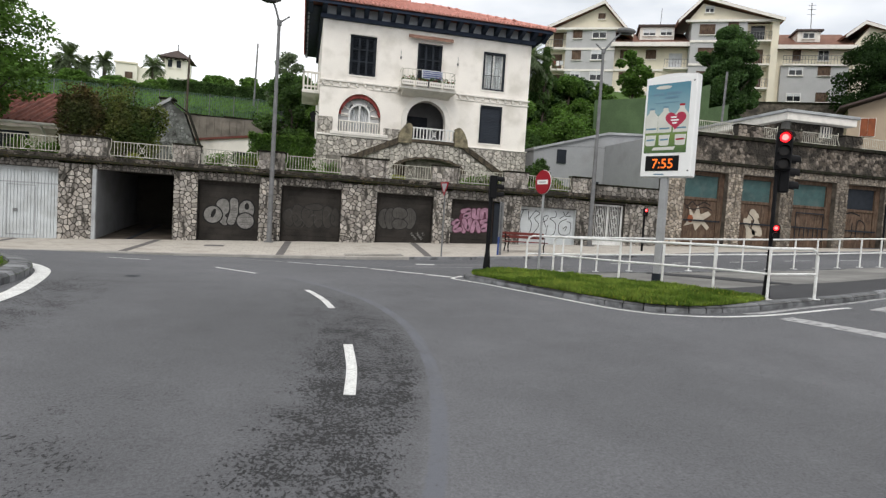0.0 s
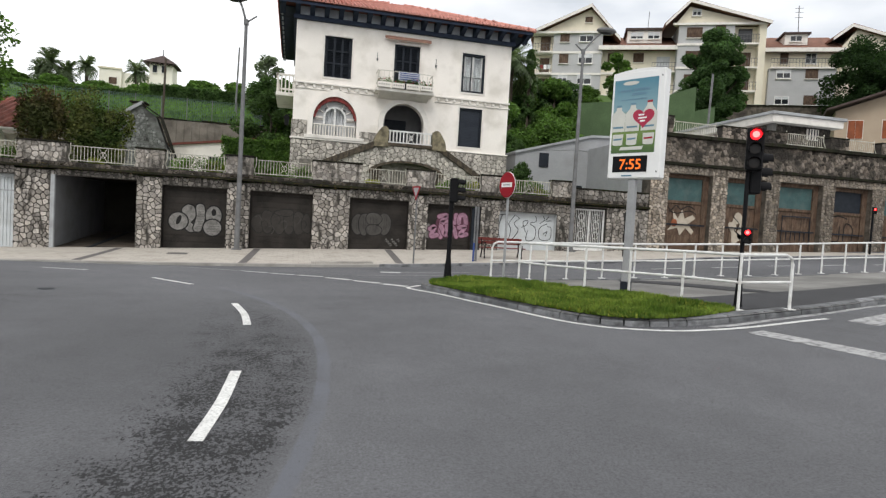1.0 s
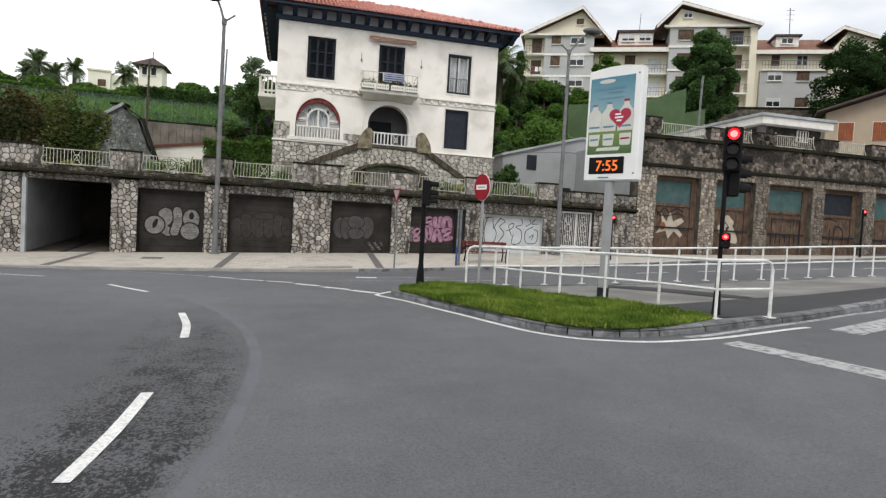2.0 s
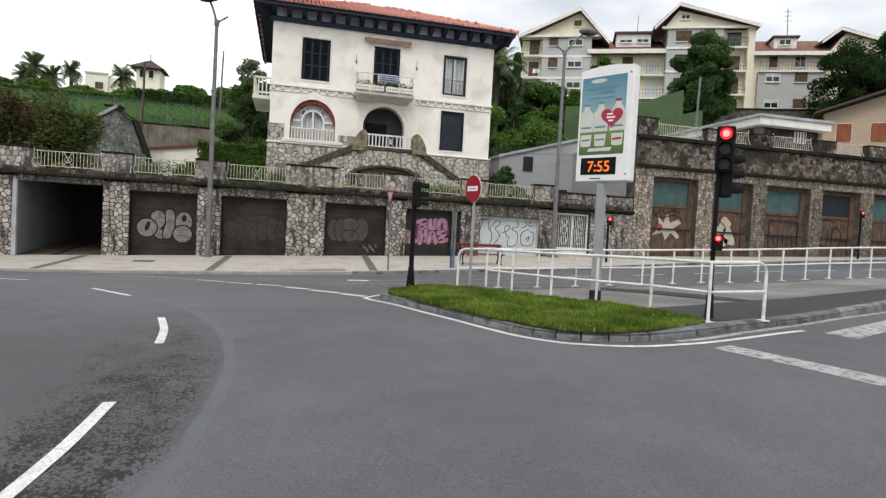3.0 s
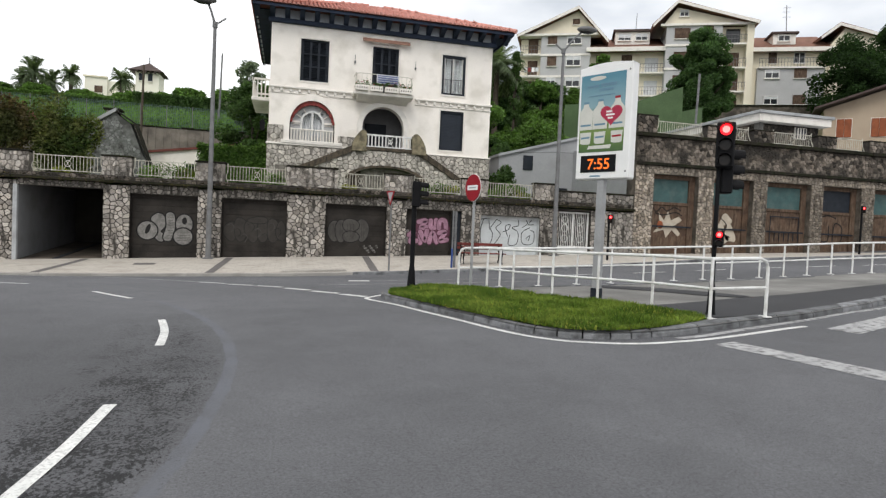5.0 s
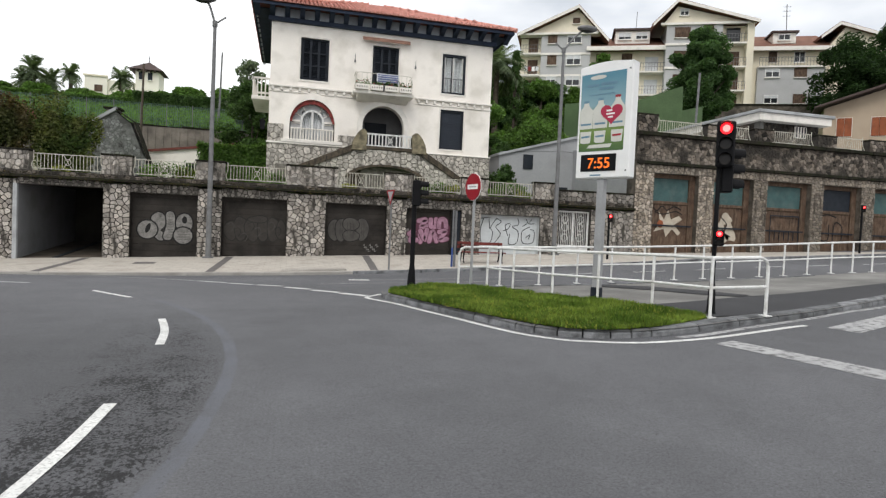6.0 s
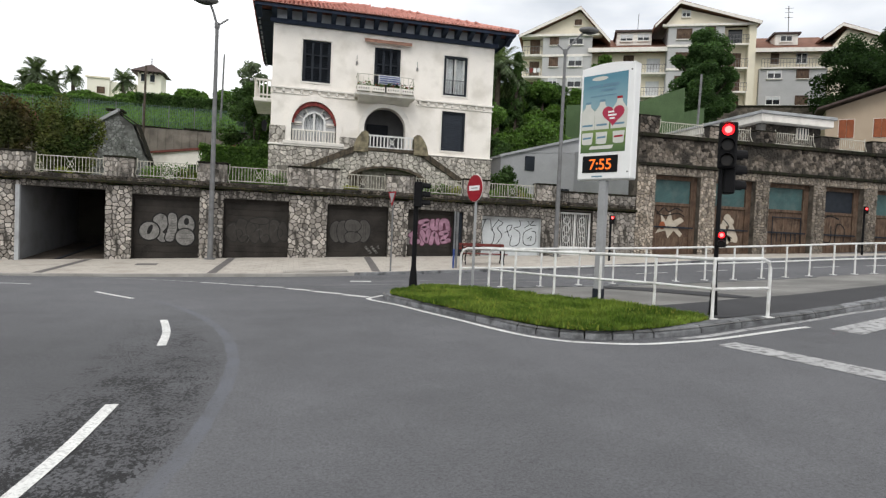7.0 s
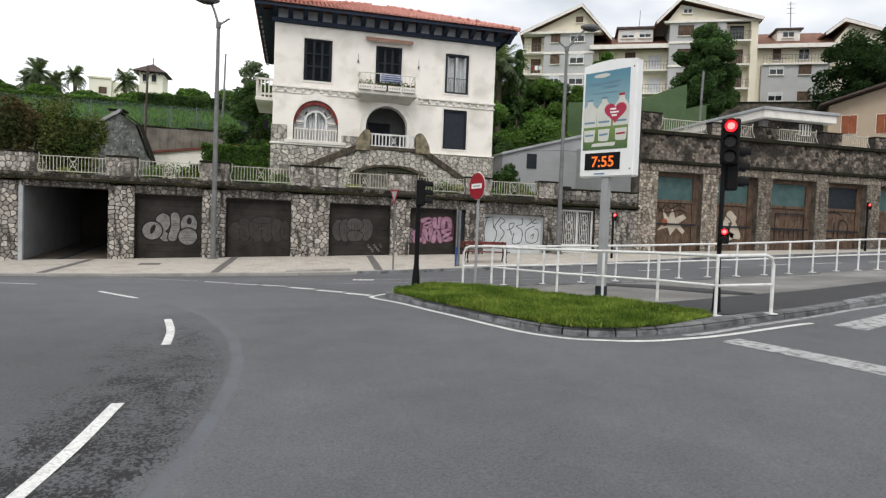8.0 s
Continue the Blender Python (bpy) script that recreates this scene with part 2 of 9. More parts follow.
M_FENCEPAINT = mat("cream_fence_paint", (0.52, 0.50, 0.43), 0.6, vary=0.15, scale=3, fine=30, bump=0.05, stain=(0.2, 0.16, 0.1), stain_scale=5, stain_amt=0.5)
M_NAVY = mat("navy_wood", (0.019, 0.028, 0.05), 0.65, vary=0.25, scale=3, fine=25, bump=0.2, spec=0.2)
M_SHUTTER = mat("dark_shutter", (0.016, 0.02, 0.027), 0.6, vary=0.25, scale=3, fine=25, bump=0.15, spec=0.2)
M_SOFFIT = mat("soffit_plaster", (0.5, 0.53, 0.57), 0.9, vary=0.15, scale=2)
M_TILE = mat("terracotta_tile", (0.6, 0.285, 0.235), 0.85, vary=0.12, scale=2, fine=25, bump=0.3, island=0.1, piece=0.1, stain=(0.4, 0.2, 0.16), stain_scale=3, stain_amt=0.4)
# dark terracotta: shade in the channels between cover tiles, put into the colour
M_TILE_PAN = mat("shaded_pan_tile", (0.17, 0.06, 0.047), 0.9, vary=0.25, scale=2, fine=20, bump=0.4)
M_GARAGE = mat("brown_garage_metal", (0.028, 0.0245, 0.0215), 0.7, vary=0.35, scale=1.6, fine=25, bump=0.15, stain=(0.04, 0.035, 0.03), stain_scale=2, stain_amt=0.6, spec=0.15)
M_GARAGE_WHITE = mat("white_garage_metal", (0.50, 0.525, 0.535), 0.55, vary=0.08, scale=2, fine=25, bump=0.06, stain=(0.3, 0.3, 0.29), stain_scale=1.5, stain_amt=0.4)
# whitewash greyed: shade inside the garage is put into the colour
M_PLASTER_IN = mat("shaded_garage_plaster", (0.2, 0.203, 0.21), 0.9, vary=0.15, scale=1, stain=(0.12, 0.12, 0.115), stain_scale=1, stain_amt=0.6)
M_STONE_SOOT = mat("sooty_rubble", (0.2, 0.172, 0.145), 0.9, second=(0.08, 0.066, 0.053), stain_at=(0.47, 0.6), vary=0.5, scale=2.2, fine=30, bump=0.6, dist=0.02, island=0.85, piece=0.45, stain=(0.028, 0.025, 0.021), stain_scale=0.9, stain_amt=0.9)
M_ROOF_OLD = mat("old_red_roof", (0.15, 0.05, 0.04), 0.9, vary=0.25, scale=2, fine=20, bump=0.4)
# white render greyed to hold the annexe's shade in its colour
M_ANNEXE = mat("shaded_white_render", (0.33, 0.335, 0.345), 0.9, vary=0.08, scale=0.8, fine=15, stain=(0.22, 0.22, 0.22), stain_scale=0.8, stain_amt=0.5)
# plaster darkened: the porch's shade is put into its colour
M_PORCH = mat("shaded_porch_plaster", (0.16, 0.16, 0.165), 0.9, vary=0.1)
M_AWN = mat("faded_awning", (0.3, 0.17, 0.125), 0.85, vary=0.3, scale=5)
M_OLDCONC = mat("stained_concrete", (0.2, 0.178, 0.152), 0.9, vary=0.2, scale=1, fine=15, stain=(0.1, 0.088, 0.075), stain_scale=1.2, stain_amt=0.7)
M_ROOF_DARK = mat("dark_roof_tile", (0.075, 0.055, 0.05), 0.9, vary=0.2, scale=2)
M_VILLA = mat("pale_villa_render", (0.8, 0.77, 0.67), 0.9, vary=0.05, scale=0.5)
# near-black tone that paints the shade of deep openings
M_GLOOM = mat("recess_gloom", (0.035, 0.031, 0.027), 0.9, vary=0.35, scale=1.5)
M_DIRTFLOOR = mat("dirty_concrete_floor", (0.1, 0.082, 0.066), 0.9, vary=0.35, scale=1.5, stain=(0.045, 0.038, 0.032), stain_scale=1.2, stain_amt=0.7)
M_KERB_PALE = mat("pale_kerb", (0.33, 0.315, 0.29), 0.85, vary=0.15, scale=1.5, fine=40, stain=(0.18, 0.17, 0.155), stain_scale=1.2, stain_amt=0.5)
M_ROOF_RED = mat("red_roof_tile", (0.21, 0.075, 0.055), 0.9, vary=0.35, scale=3, fine=20, bump=0.4, island=0.25, stain=(0.11, 0.045, 0.038), stain_scale=1.5, stain_amt=0.6)
M_GREYSTEEL = mat("galvanised_steel", (0.17, 0.172, 0.174), 0.6, metal=0.25, vary=0.15, scale=4, fine=30, bump=0.05, stain=(0.1, 0.095, 0.09), stain_scale=3, stain_amt=0.4)
M_ALU = mat("brushed_aluminium", (0.33, 0.335, 0.34), 0.5, metal=0.2, vary=0.1, scale=3, fine=30, bump=0.05, stain=(0.2, 0.2, 0.2), stain_scale=3, stain_amt=0.4)
M_BLACK = mat("black_paint", (0.007, 0.007, 0.008), 0.6, vary=0.2, bump=0.05, spec=0.12)
M_DARKGLASS = mat("dark_glass", (0.02, 0.022, 0.025), 0.12, vary=0.1, bump=0.0, spec=0.5)
M_RED = mat("sign_red", (0.28, 0.006, 0.016), 0.4, vary=0.06, bump=0)
M_WHITE = mat("sign_white", (0.78, 0.78, 0.77), 0.4, vary=0.03, bump=0)
M_WOOD_RED = mat("bench_wood", (0.13, 0.026, 0.02), 0.6, vary=0.25, scale=4, fine=30, bump=0.15)
def leafy(m, share=0.4):
    """Lets part of the daylight through a leaf material."""
    n, l = m.node_tree.nodes, m.node_tree.links
    b, out = n["Principled BSDF"], n["Material Output"]
    tr, mx, lift = n.new("ShaderNodeBsdfTranslucent"), n.new("ShaderNodeMixShader"), n.new("ShaderNodeMix")
    lift.data_type, lift.blend_type = "RGBA", "MULTIPLY"
    lift.inputs[0].default_value, lift.inputs[7].default_value = 1.0, (1.35, 1.5, 0.8, 1)
    l.new(b.inputs["Base Color"].links[0].from_socket, lift.inputs[6])
    l.new(lift.outputs[2], tr.inputs["Color"])
    mx.inputs[0].default_value = share
    l.new(b.outputs[0], mx.inputs[1])
    l.new(tr.outputs[0], mx.inputs[2])
    l.new(mx.outputs[0], out.inputs["Surface"])


M_LEAF = mat("leaf_green", (0.086, 0.155, 0.035), 0.65, vary=0.35, scale=0.7, fine=6, bump=0, island=0.5, spec=0.2)
M_LEAF_BRIGHT = mat("leaf_bright", (0.1, 0.185, 0.03), 0.65, vary=0.3, scale=0.8, fine=6, bump=0, island=0.45, spec=0.2)
M_LEAF_DARK = mat("leaf_dark", (0.064, 0.112, 0.038), 0.7, vary=0.35, scale=0.7, fine=6, bump=0, island=0.5, spec=0.2)
M_LEAF_RED = mat("leaf_russet", (0.115, 0.082, 0.04), 0.7, vary=0.35, scale=0.8, fine=6, bump=0, island=0.6, spec=0.2, second=(0.075, 0.085, 0.036))
M_LEAF_LIME = mat("leaf_lime", (0.15, 0.21, 0.03), 0.65, vary=0.3, scale=0.8, fine=6, bump=0, island=0.45, spec=0.2, second=(0.22, 0.22, 0.045))
M_LEAF_CEDAR = mat("leaf_cedar", (0.15, 0.185, 0.13), 0.75, vary=0.3, scale=0.8, fine=6, bump=0, island=0.5, spec=0.12)
M_LEAF_PALM = mat("leaf_palm", (0.115, 0.15, 0.085), 0.7, vary=0.3, scale=0.8, fine=6, bump=0, island=0.5, spec=0.15)
M_LEAF_MID = mat("leaf_mid", (0.062, 0.112, 0.042), 0.7, vary=0.35, scale=0.7, fine=6, bump=0, island=0.5, spec=0.15)
M_LEAF_DEEP = mat("leaf_deep", (0.026, 0.05, 0.018), 0.75, vary=0.35, scale=0.7, fine=6, bump=0, island=0.5, spec=0.12)
M_LEAF_OLIVE = mat("leaf_olive", (0.06, 0.094, 0.031), 0.75, vary=0.4, scale=0.9, fine=6, bump=0, island=0.6, spec=0.12, second=(0.095, 0.1, 0.036))
for leaf in (M_LEAF, M_LEAF_BRIGHT, M_LEAF_DARK, M_LEAF_RED, M_LEAF_DEEP, M_LEAF_OLIVE, M_LEAF_LIME, M_LEAF_CEDAR, M_LEAF_PALM, M_LEAF_MID, M_GRASS):
    leafy(leaf)
M_LICHEN = mat("lichened_stone", (0.22, 0.19, 0.125), 0.92, vary=0.35, scale=4, fine=30, bump=0.5, stain=(0.06, 0.052, 0.04), stain_scale=3, stain_amt=0.7)
M_BLIND = mat("slate_blind", (0.028, 0.034, 0.045), 0.6, vary=0.15, scale=3, fine=25, bump=0.1, spec=0.2)
M_PINKWALL = mat("pinkish_render", (0.42, 0.34, 0.31), 0.9, vary=0.1, scale=1)
M_MOSS = mat("moss", (0.026, 0.026, 0.012), 0.95, vary=0.5, scale=1.5, fine=20, bump=0, island=0.6, spec=0.05, second=(0.05, 0.04, 0.018))
M_BARK = mat("bark", (0.08, 0.065, 0.05), 0.95, vary=0.3, scale=5, fine=30, bump=0.5)
M_CREAM = mat("cream_render", (0.72, 0.665, 0.53), 0.9, vary=0.05, scale=0.5, fine=10, stain=(0.55, 0.5, 0.41), stain_scale=0.6, stain_amt=0.3)
M_GREYCLAD = mat("grey_cladding", (0.43, 0.43, 0.43), 0.85, vary=0.08, scale=0.6, fine=10)
M_FLATROOF = mat("grey_concrete", (0.36, 0.37, 0.38), 0.85, vary=0.12, scale=0.8, fine=15, stain=(0.2, 0.2, 0.2), stain_scale=1, stain_amt=0.5)
M_BROWNROOF = mat("brown_roof", (0.2, 0.1, 0.07), 0.85, vary=0.2, scale=1.5, fine=12, island=0.15)
M_GREENNET = mat("green_screen", (0.07, 0.112, 0.05), 0.85, vary=0.2, scale=0.6, fine=10, stain=(0.05, 0.085, 0.035), stain_scale=0.8, stain_amt=0.6)
M_WIRE = mat("green_wire", (0.1, 0.155, 0.13), 0.7, vary=0.15, bump=0)
M_BROWNBOARD = mat("brown_board", (0.082, 0.051, 0.034), 0.8, vary=0.35, scale=2.5, fine=20, stain=(0.19, 0.14, 0.1), stain_scale=1.2, stain_amt=0.5, streak=True)
M_TEALBOARD = mat("teal_board", (0.042, 0.088, 0.088), 0.6, vary=0.2, scale=2, fine=20, stain=(0.1, 0.13, 0.125), stain_scale=2.5, stain_amt=0.4)
M_GRAFF_GREY = mat("graffiti_silver", (0.17, 0.163, 0.153), 0.7, vary=0.3, scale=5, fine=20, bump=0)
M_GRAFF_DIM = mat("graffiti_faded", (0.055, 0.051, 0.046), 0.7, vary=0.25, scale=4, fine=20, bump=0)
M_GRAFF_PINK = mat("graffiti_pink", (0.3, 0.165, 0.225), 0.7, vary=0.25, scale=4, fine=20, bump=0)
M_GRAFF_BLACK = mat("graffiti_black", (0.007, 0.0065, 0.0065), 0.7, vary=0.2, bump=0)
M_GRAFF_WHITE = mat("graffiti_cream", (0.42, 0.37, 0.3), 0.7, vary=0.15, scale=3, fine=20, bump=0)
M_ORANGEWOOD = mat("orange_shutter", (0.24, 0.07, 0.028), 0.7, vary=0.2)
M_PEACH = mat("peach_render", (0.42, 0.335, 0.25), 0.9, vary=0.06, scale=0.7, stain=(0.3, 0.23, 0.17), stain_scale=0.7, stain_amt=0.4)
M_CURTAIN = mat("white_curtain", (0.55, 0.56, 0.57), 0.9, vary=0.12, scale=2, fine=15)
M_BRICKRED = mat("red_brick_arch", (0.2, 0.04, 0.035), 0.85, vary=0.15, piece=0.25)
M_LED = glow("led_orange", (1.0, 0.17, 0.012), 0.75)
M_LAMP_RED = glow("signal_red", (1.0, 0.012, 0.02), 2.6)
M_LAMP_CORE = glow("signal_red_core", (1.0, 0.075, 0.07), 8.0)
M_LENS_OFF = mat("lens_dark", (0.02, 0.015, 0.012), 0.25, vary=0.1, bump=0)

# ---------------------------------------------------------------- mesh helpers


def part(name, bm, material, parent=None, label="", kind="", smooth=False):
    """Links a bmesh (made in world coordinates, or in its thing's own if that is a copied kind) as one mesh object."""
    me = bpy.data.meshes.new(name)
    bm.normal_update()
    bm.to_mesh(me)
    bm.free()
    me.materials.append(material)
    if smooth:
        for p in me.polygons:
            p.use_smooth = True
    ob = new(name, me)
    if parent is not None:
        ob.parent = parent
        if parent.data is None and not parent.get("own_axes"):
            ob.matrix_parent_inverse = Matrix.Translation(-parent.location)
    return tagged(ob, label=label, kind=kind)


def thing(name, loc, label, category, group="", kind="", own=False):
    e = new(name)
    e.empty_display_size = 0.2
    e.location = loc
    if own:
        e["own_axes"] = 1
    return tagged(e, label=label, category=category, group=group, kind=kind)


def box(bm, x0, x1, y0, y1, z0, z1, bevel=0.0, m=None):
    vs = [bm.verts.new((x, y, z)) for x in (x0, x1) for y in (y0, y1) for z in (z0, z1)]
    fs = [bm.faces.new([vs[i] for i in q]) for q in ((0, 1, 3, 2), (4, 6, 7, 5), (0, 4, 5, 1), (2, 3, 7, 6), (0, 2, 6, 4), (1, 5, 7, 3))]
    if bevel:
        edges = list({e for f in fs for e in f.edges})
        r = bmesh.ops.bevel(bm, geom=edges, offset=bevel, segments=1, affect="EDGES")
        vs = list({v for v in r["verts"]} | {v for v in vs if v.is_valid})
    if m is not None:
        bmesh.ops.transform(bm, matrix=m, verts=vs)
    return bm


def boxed(*a, **k):
    return box(bmesh.new(), *a, **k)


def tube(bm, pts, r, sides=8, r1=None):
    """A round bar along a list of points; r1: its radius at the far end."""
    pts = [Vector(p) for p in pts]
    rings = []
    for i, p in enumerate(pts):
        d = (pts[min(i + 1, len(pts) - 1)] - pts[max(i - 1, 0)]).normalized()
        up = Vector((0, 0, 1)) if abs(d.z) < 0.95 else Vector((0, 1, 0))
        a = d.cross(up).normalized()
        b = d.cross(a)
        rad = r if r1 is None else r + (r1 - r) * i / (len(pts) - 1)
        rings.append([bm.verts.new(p + (a * math.cos(t) + b * math.sin(t)) * rad) for t in [2 * math.pi * k / sides for k in range(sides)]])
    for q, w in zip(rings, rings[1:]):
        for k in range(sides):
            bm.faces.new((q[k], q[(k + 1) % sides], w[(k + 1) % sides], w[k]))
    bm.faces.new(rings[0][::-1]), bm.faces.new(rings[-1])
    return bm


def prism(bm, poly, axis, a, b, m=None):
    """A flat outline (two coordinates a corner) drawn out along an axis from a to b."""
    def place(p, t):
        return {"x": (t, p[0], p[1]), "y": (p[0], t, p[1]), "z": (p[0], p[1], t)}[axis]
    lo, hi = [bm.verts.new(place(p, a)) for p in poly], [bm.verts.new(place(p, b)) for p in poly]
    bm.faces.new(lo), bm.faces.new(hi[::-1])
    n = len(poly)
    for i in range(n):
        bm.faces.new((lo[i], hi[i], hi[(i + 1) % n], lo[(i + 1) % n]))
    bmesh.ops.recalc_face_normals(bm, faces=bm.faces)
    if m is not None:
        bmesh.ops.transform(bm, matrix=m, verts=lo + hi)
    return bm


def smooth_line(pts, n=6):
    """A curve through points (Catmull-Rom)."""
    p = [Vector(q) for q in pts]
    out = []
    for i in range(len(p) - 1):
        a, b, c, d = p[max(i - 1, 0)], p[i], p[i + 1], p[min(i + 2, len(p) - 1)]
        for k in range(n):
            t = k / n
            out.append(0.5 * (2 * b + (c - a) * t + (2 * a - 5 * b + 4 * c - d) * t * t + (3 * b - a - 3 * c + d) * t ** 3))
    return out + [p[-1]]


def rubble(u0, u1, v0, v1, size, seed, keep=None):
    """Irregular stones that fill a rectangle, as convex outlines with joints between them."""
    rnd = random.Random(seed)
    nu, nv = max(1, round((u1 - u0) / size / 1.15)), max(1, round((v1 - v0) / size / 0.85))
    du, dv = (u1 - u0) / nu, (v1 - v0) / nv
    pts = {}
    for i in range(-1, nu + 1):
        for j in range(-1, nv + 1):
            off = 0.5 if j % 2 else 0.0
            if rnd.random() < 0.1 and nu > 4 and nv > 4:
                continue
            pts[i, j] = (u0 + (i + 0.5 + off * 0.7 - 0.18 + rnd.uniform(-0.4, 0.4)) * du, v0 + (j + 0.5 + rnd.uniform(-0.4, 0.4)) * dv)
    out = []
    for (i, j), c in pts.items():
        poly = [(u0, v0), (u1, v0), (u1, v1), (u0, v1)]
        for a in (0, -1, 1, -2, 2):
            for b in (0, -1, 1, -2, 2):
                o = pts.get((i + a, j + b))
                if o is None or (a, b) == (0, 0):
                    continue
                nx, ny = o[0] - c[0], o[1] - c[1]
                d = math.hypot(nx, ny)
                lim = (nx * (c[0] + o[0]) + ny * (c[1] + o[1])) / 2 - 0.015 * d
                clipped = []
                for k in range(len(poly)):
                    p, q = poly[k], poly[(k + 1) % len(poly)]
                    fp, fq = nx * p[0] + ny * p[1] - lim, nx * q[0] + ny * q[1] - lim
                    if fp <= 0:
                        clipped.append(p)
                    if (fp < 0) != (fq < 0) and fp != fq:
                        t = fp / (fp - fq)
                        clipped.append((p[0] + (q[0] - p[0]) * t, p[1] + (q[1] - p[1]) * t))
                poly = clipped
                if len(poly) < 3:
                    break
            if len(poly) < 3:
                break
        if len(poly) < 3:
            continue
        area = abs(sum(poly[k][0] * poly[(k + 1) % len(poly)][1] - poly[(k + 1) % len(poly)][0] * poly[k][1] for k in range(len(poly)))) / 2
        cu, cv = sum(p[0] for p in poly) / len(poly), sum(p[1] for p in poly) / len(poly)
        if area < size * size * 0.01 or (keep and not keep(cu, cv)):
            continue
        out.append(poly)
    return out


def add_stone(bm, poly, place, depth, rnd):
    """One stone: an outline with a rounded, uneven front. place(u, v, d): the point d in front of the wall."""
    cu, cv = sum(p[0] for p in poly) / len(poly), sum(p[1] for p in poly) / len(poly)
    h = depth * rnd.uniform(0.55, 1.2)
    cut = rnd.uniform(0.1, 0.22)
    poly = [(p[0] + (q[0] - p[0]) * f, p[1] + (q[1] - p[1]) * f) for p, q in zip(poly, poly[1:] + poly[:1]) for f in (cut, 1 - cut)]
    back = [bm.verts.new(place(p[0], p[1], 0.0)) for p in poly]
    edge = [bm.verts.new(place(p[0], p[1], h * rnd.uniform(0.5, 0.7))) for p in poly]
    front = [bm.verts.new(place(cu + (p[0] - cu) * 0.94, cv + (p[1] - cv) * 0.94, h * rnd.uniform(0.85, 1.1))) for p in poly]
    n = len(poly)
    for a, b in ((back, edge), (edge, front)):
        for k in range(n):
            bm.faces.new((a[k], a[(k + 1) % n], b[(k + 1) % n], b[k]))
    bm.faces.new(front)


def stone_facing(name, rects, size, place, parent, material, depth=0.04, seed=1, single=False, keep=None):
    """Stones over several rectangles of a wall: each an object of its own (single), or all in one mesh."""
    rnd = random.Random(seed)
    bm = bmesh.new()
    for k, (u0, u1, v0, v1) in enumerate(rects):
        for poly in rubble(u0, u1, v0, v1, size, seed * 31 + k, keep):
            add_stone(bm, poly, place, depth, rnd)
            if single:
                bmesh.ops.recalc_face_normals(bm, faces=bm.faces)
                part("stone", bm, material, parent)
                bm = bmesh.new()
    if single:
        bm.free()
        return
    bmesh.ops.recalc_face_normals(bm, faces=bm.faces)
    part(name, bm, material, parent, kind="stuff")

# ---------------------------------------------------------------- lie of the land
WALL, KERB_Y = 26.87, 22.2


def road_z(x, y):
    """The road: a low crest before the side road, falling to the west and towards the garages, climbing to the east;
    heights fitted to the camera's view.
    """
    x, y = max(-60.0, min(45.0, x)), max(-60.0, min(y, 26.0))
    xc, yc = max(-12.0, min(14.0, x)), max(3.5, min(22.5, y))
    u, v = xc / 10, (yc - 10) / 10
    z = -0.0028 + 0.2224 * u - 0.0872 * v + 0.1748 * u * u - 0.0992 * u * v - 0.2011 * v * v + 0.0684 * v ** 3
    z += 0.1588 * u * v * v - 0.0428 * u * u * v - 0.0423 * v ** 4 + 0.0433 * u * v ** 3
    z += 0.029 * (x - xc) + 0.0014 * max(0.0, y - 5) * max(0.0, x - xc)
    return z + (0.03 if y < yc else -0.03) * (y - yc)


def base_z(x):
    """The pavement at the foot of the long wall."""
    return 0.02 + 0.039 * max(-40.0, min(x, 45.0))


def kerb_line(x):
    return KERB_Y + (0.35 if x > 2 else 0.0) - 0.9 * math.exp(-((x + 2.9) / 2.6) ** 2) + (0.9 if x < -11 else 0.0) * min(1.0, (-11 - x) / 4 if x < -11 else 0)


def pave_z(x, y):
    k = kerb_line(x)
    t = max(0.0, min(1.0, (y - k) / (WALL - k)))
    return (road_z(x, k) + 0.11) * (1 - t) + base_z(x) * t


def hill_z(x, y):
    right = max(0.0, min(1.0, (x - 12.5) / 3.0))
    low = 2.9 + 3.3 * right
    r = max(0.0, y - (44 - 6 * right))
    w = y - 49.2
    left_rise = 0.0 if w < 0 else min(16.0, 5.0 + 0.22 * min(w, 23.0) + 0.175 * max(0.0, w - 23.0))
    right_rise = min(11.0, 0.42 * r)
    s = max(0.0, min(1.0, (x - 2) / 18.0))
    far = max(0.0, y - 125) * -0.02
    return low + left_rise * (1 - s) + right_rise * s + max(-12.0, far)


def strip(name, xs, rows, material, parent=None, label="", category="", kind="structure"):
    """A sheet laid over columns xs; rows(x) gives the points across."""
    bm = bmesh.new()
    cols = [[bm.verts.new(p) for p in rows(x)] for x in xs]
    for a, b in zip(cols, cols[1:]):
        for k in range(len(a) - 1):
            bm.faces.new((a[k], b[k], b[k + 1], a[k + 1]))
    bmesh.ops.recalc_face_normals(bm, faces=bm.faces)
    ob = part(name, bm, material, parent)
    return tagged(ob, label=label, category=category, kind=kind)


def span(a, b, n):
    return [a + (b - a) * i / n for i in range(n + 1)]


GX = [-400, -200, -100] + span(-60, -10, 25) + span(-9.5, 2, 23) + span(4, 60, 28) + [100, 200, 400]
GY = [-300, -120, -60] + span(-50, 0, 25) + span(0.5, 26, 51) + [26.5, 27.5, 34.3]
HY = [34.32, 36, 38] + [40, 43, 46, 49.15, 49.25] + span(52, 130, 26) + [160, 200, 300, 500]


def ground_column(x):
    low = [(x, y, road_z(x, y)) for y in GY]
    return low + [(x, y, hill_z(x, y)) for y in HY]


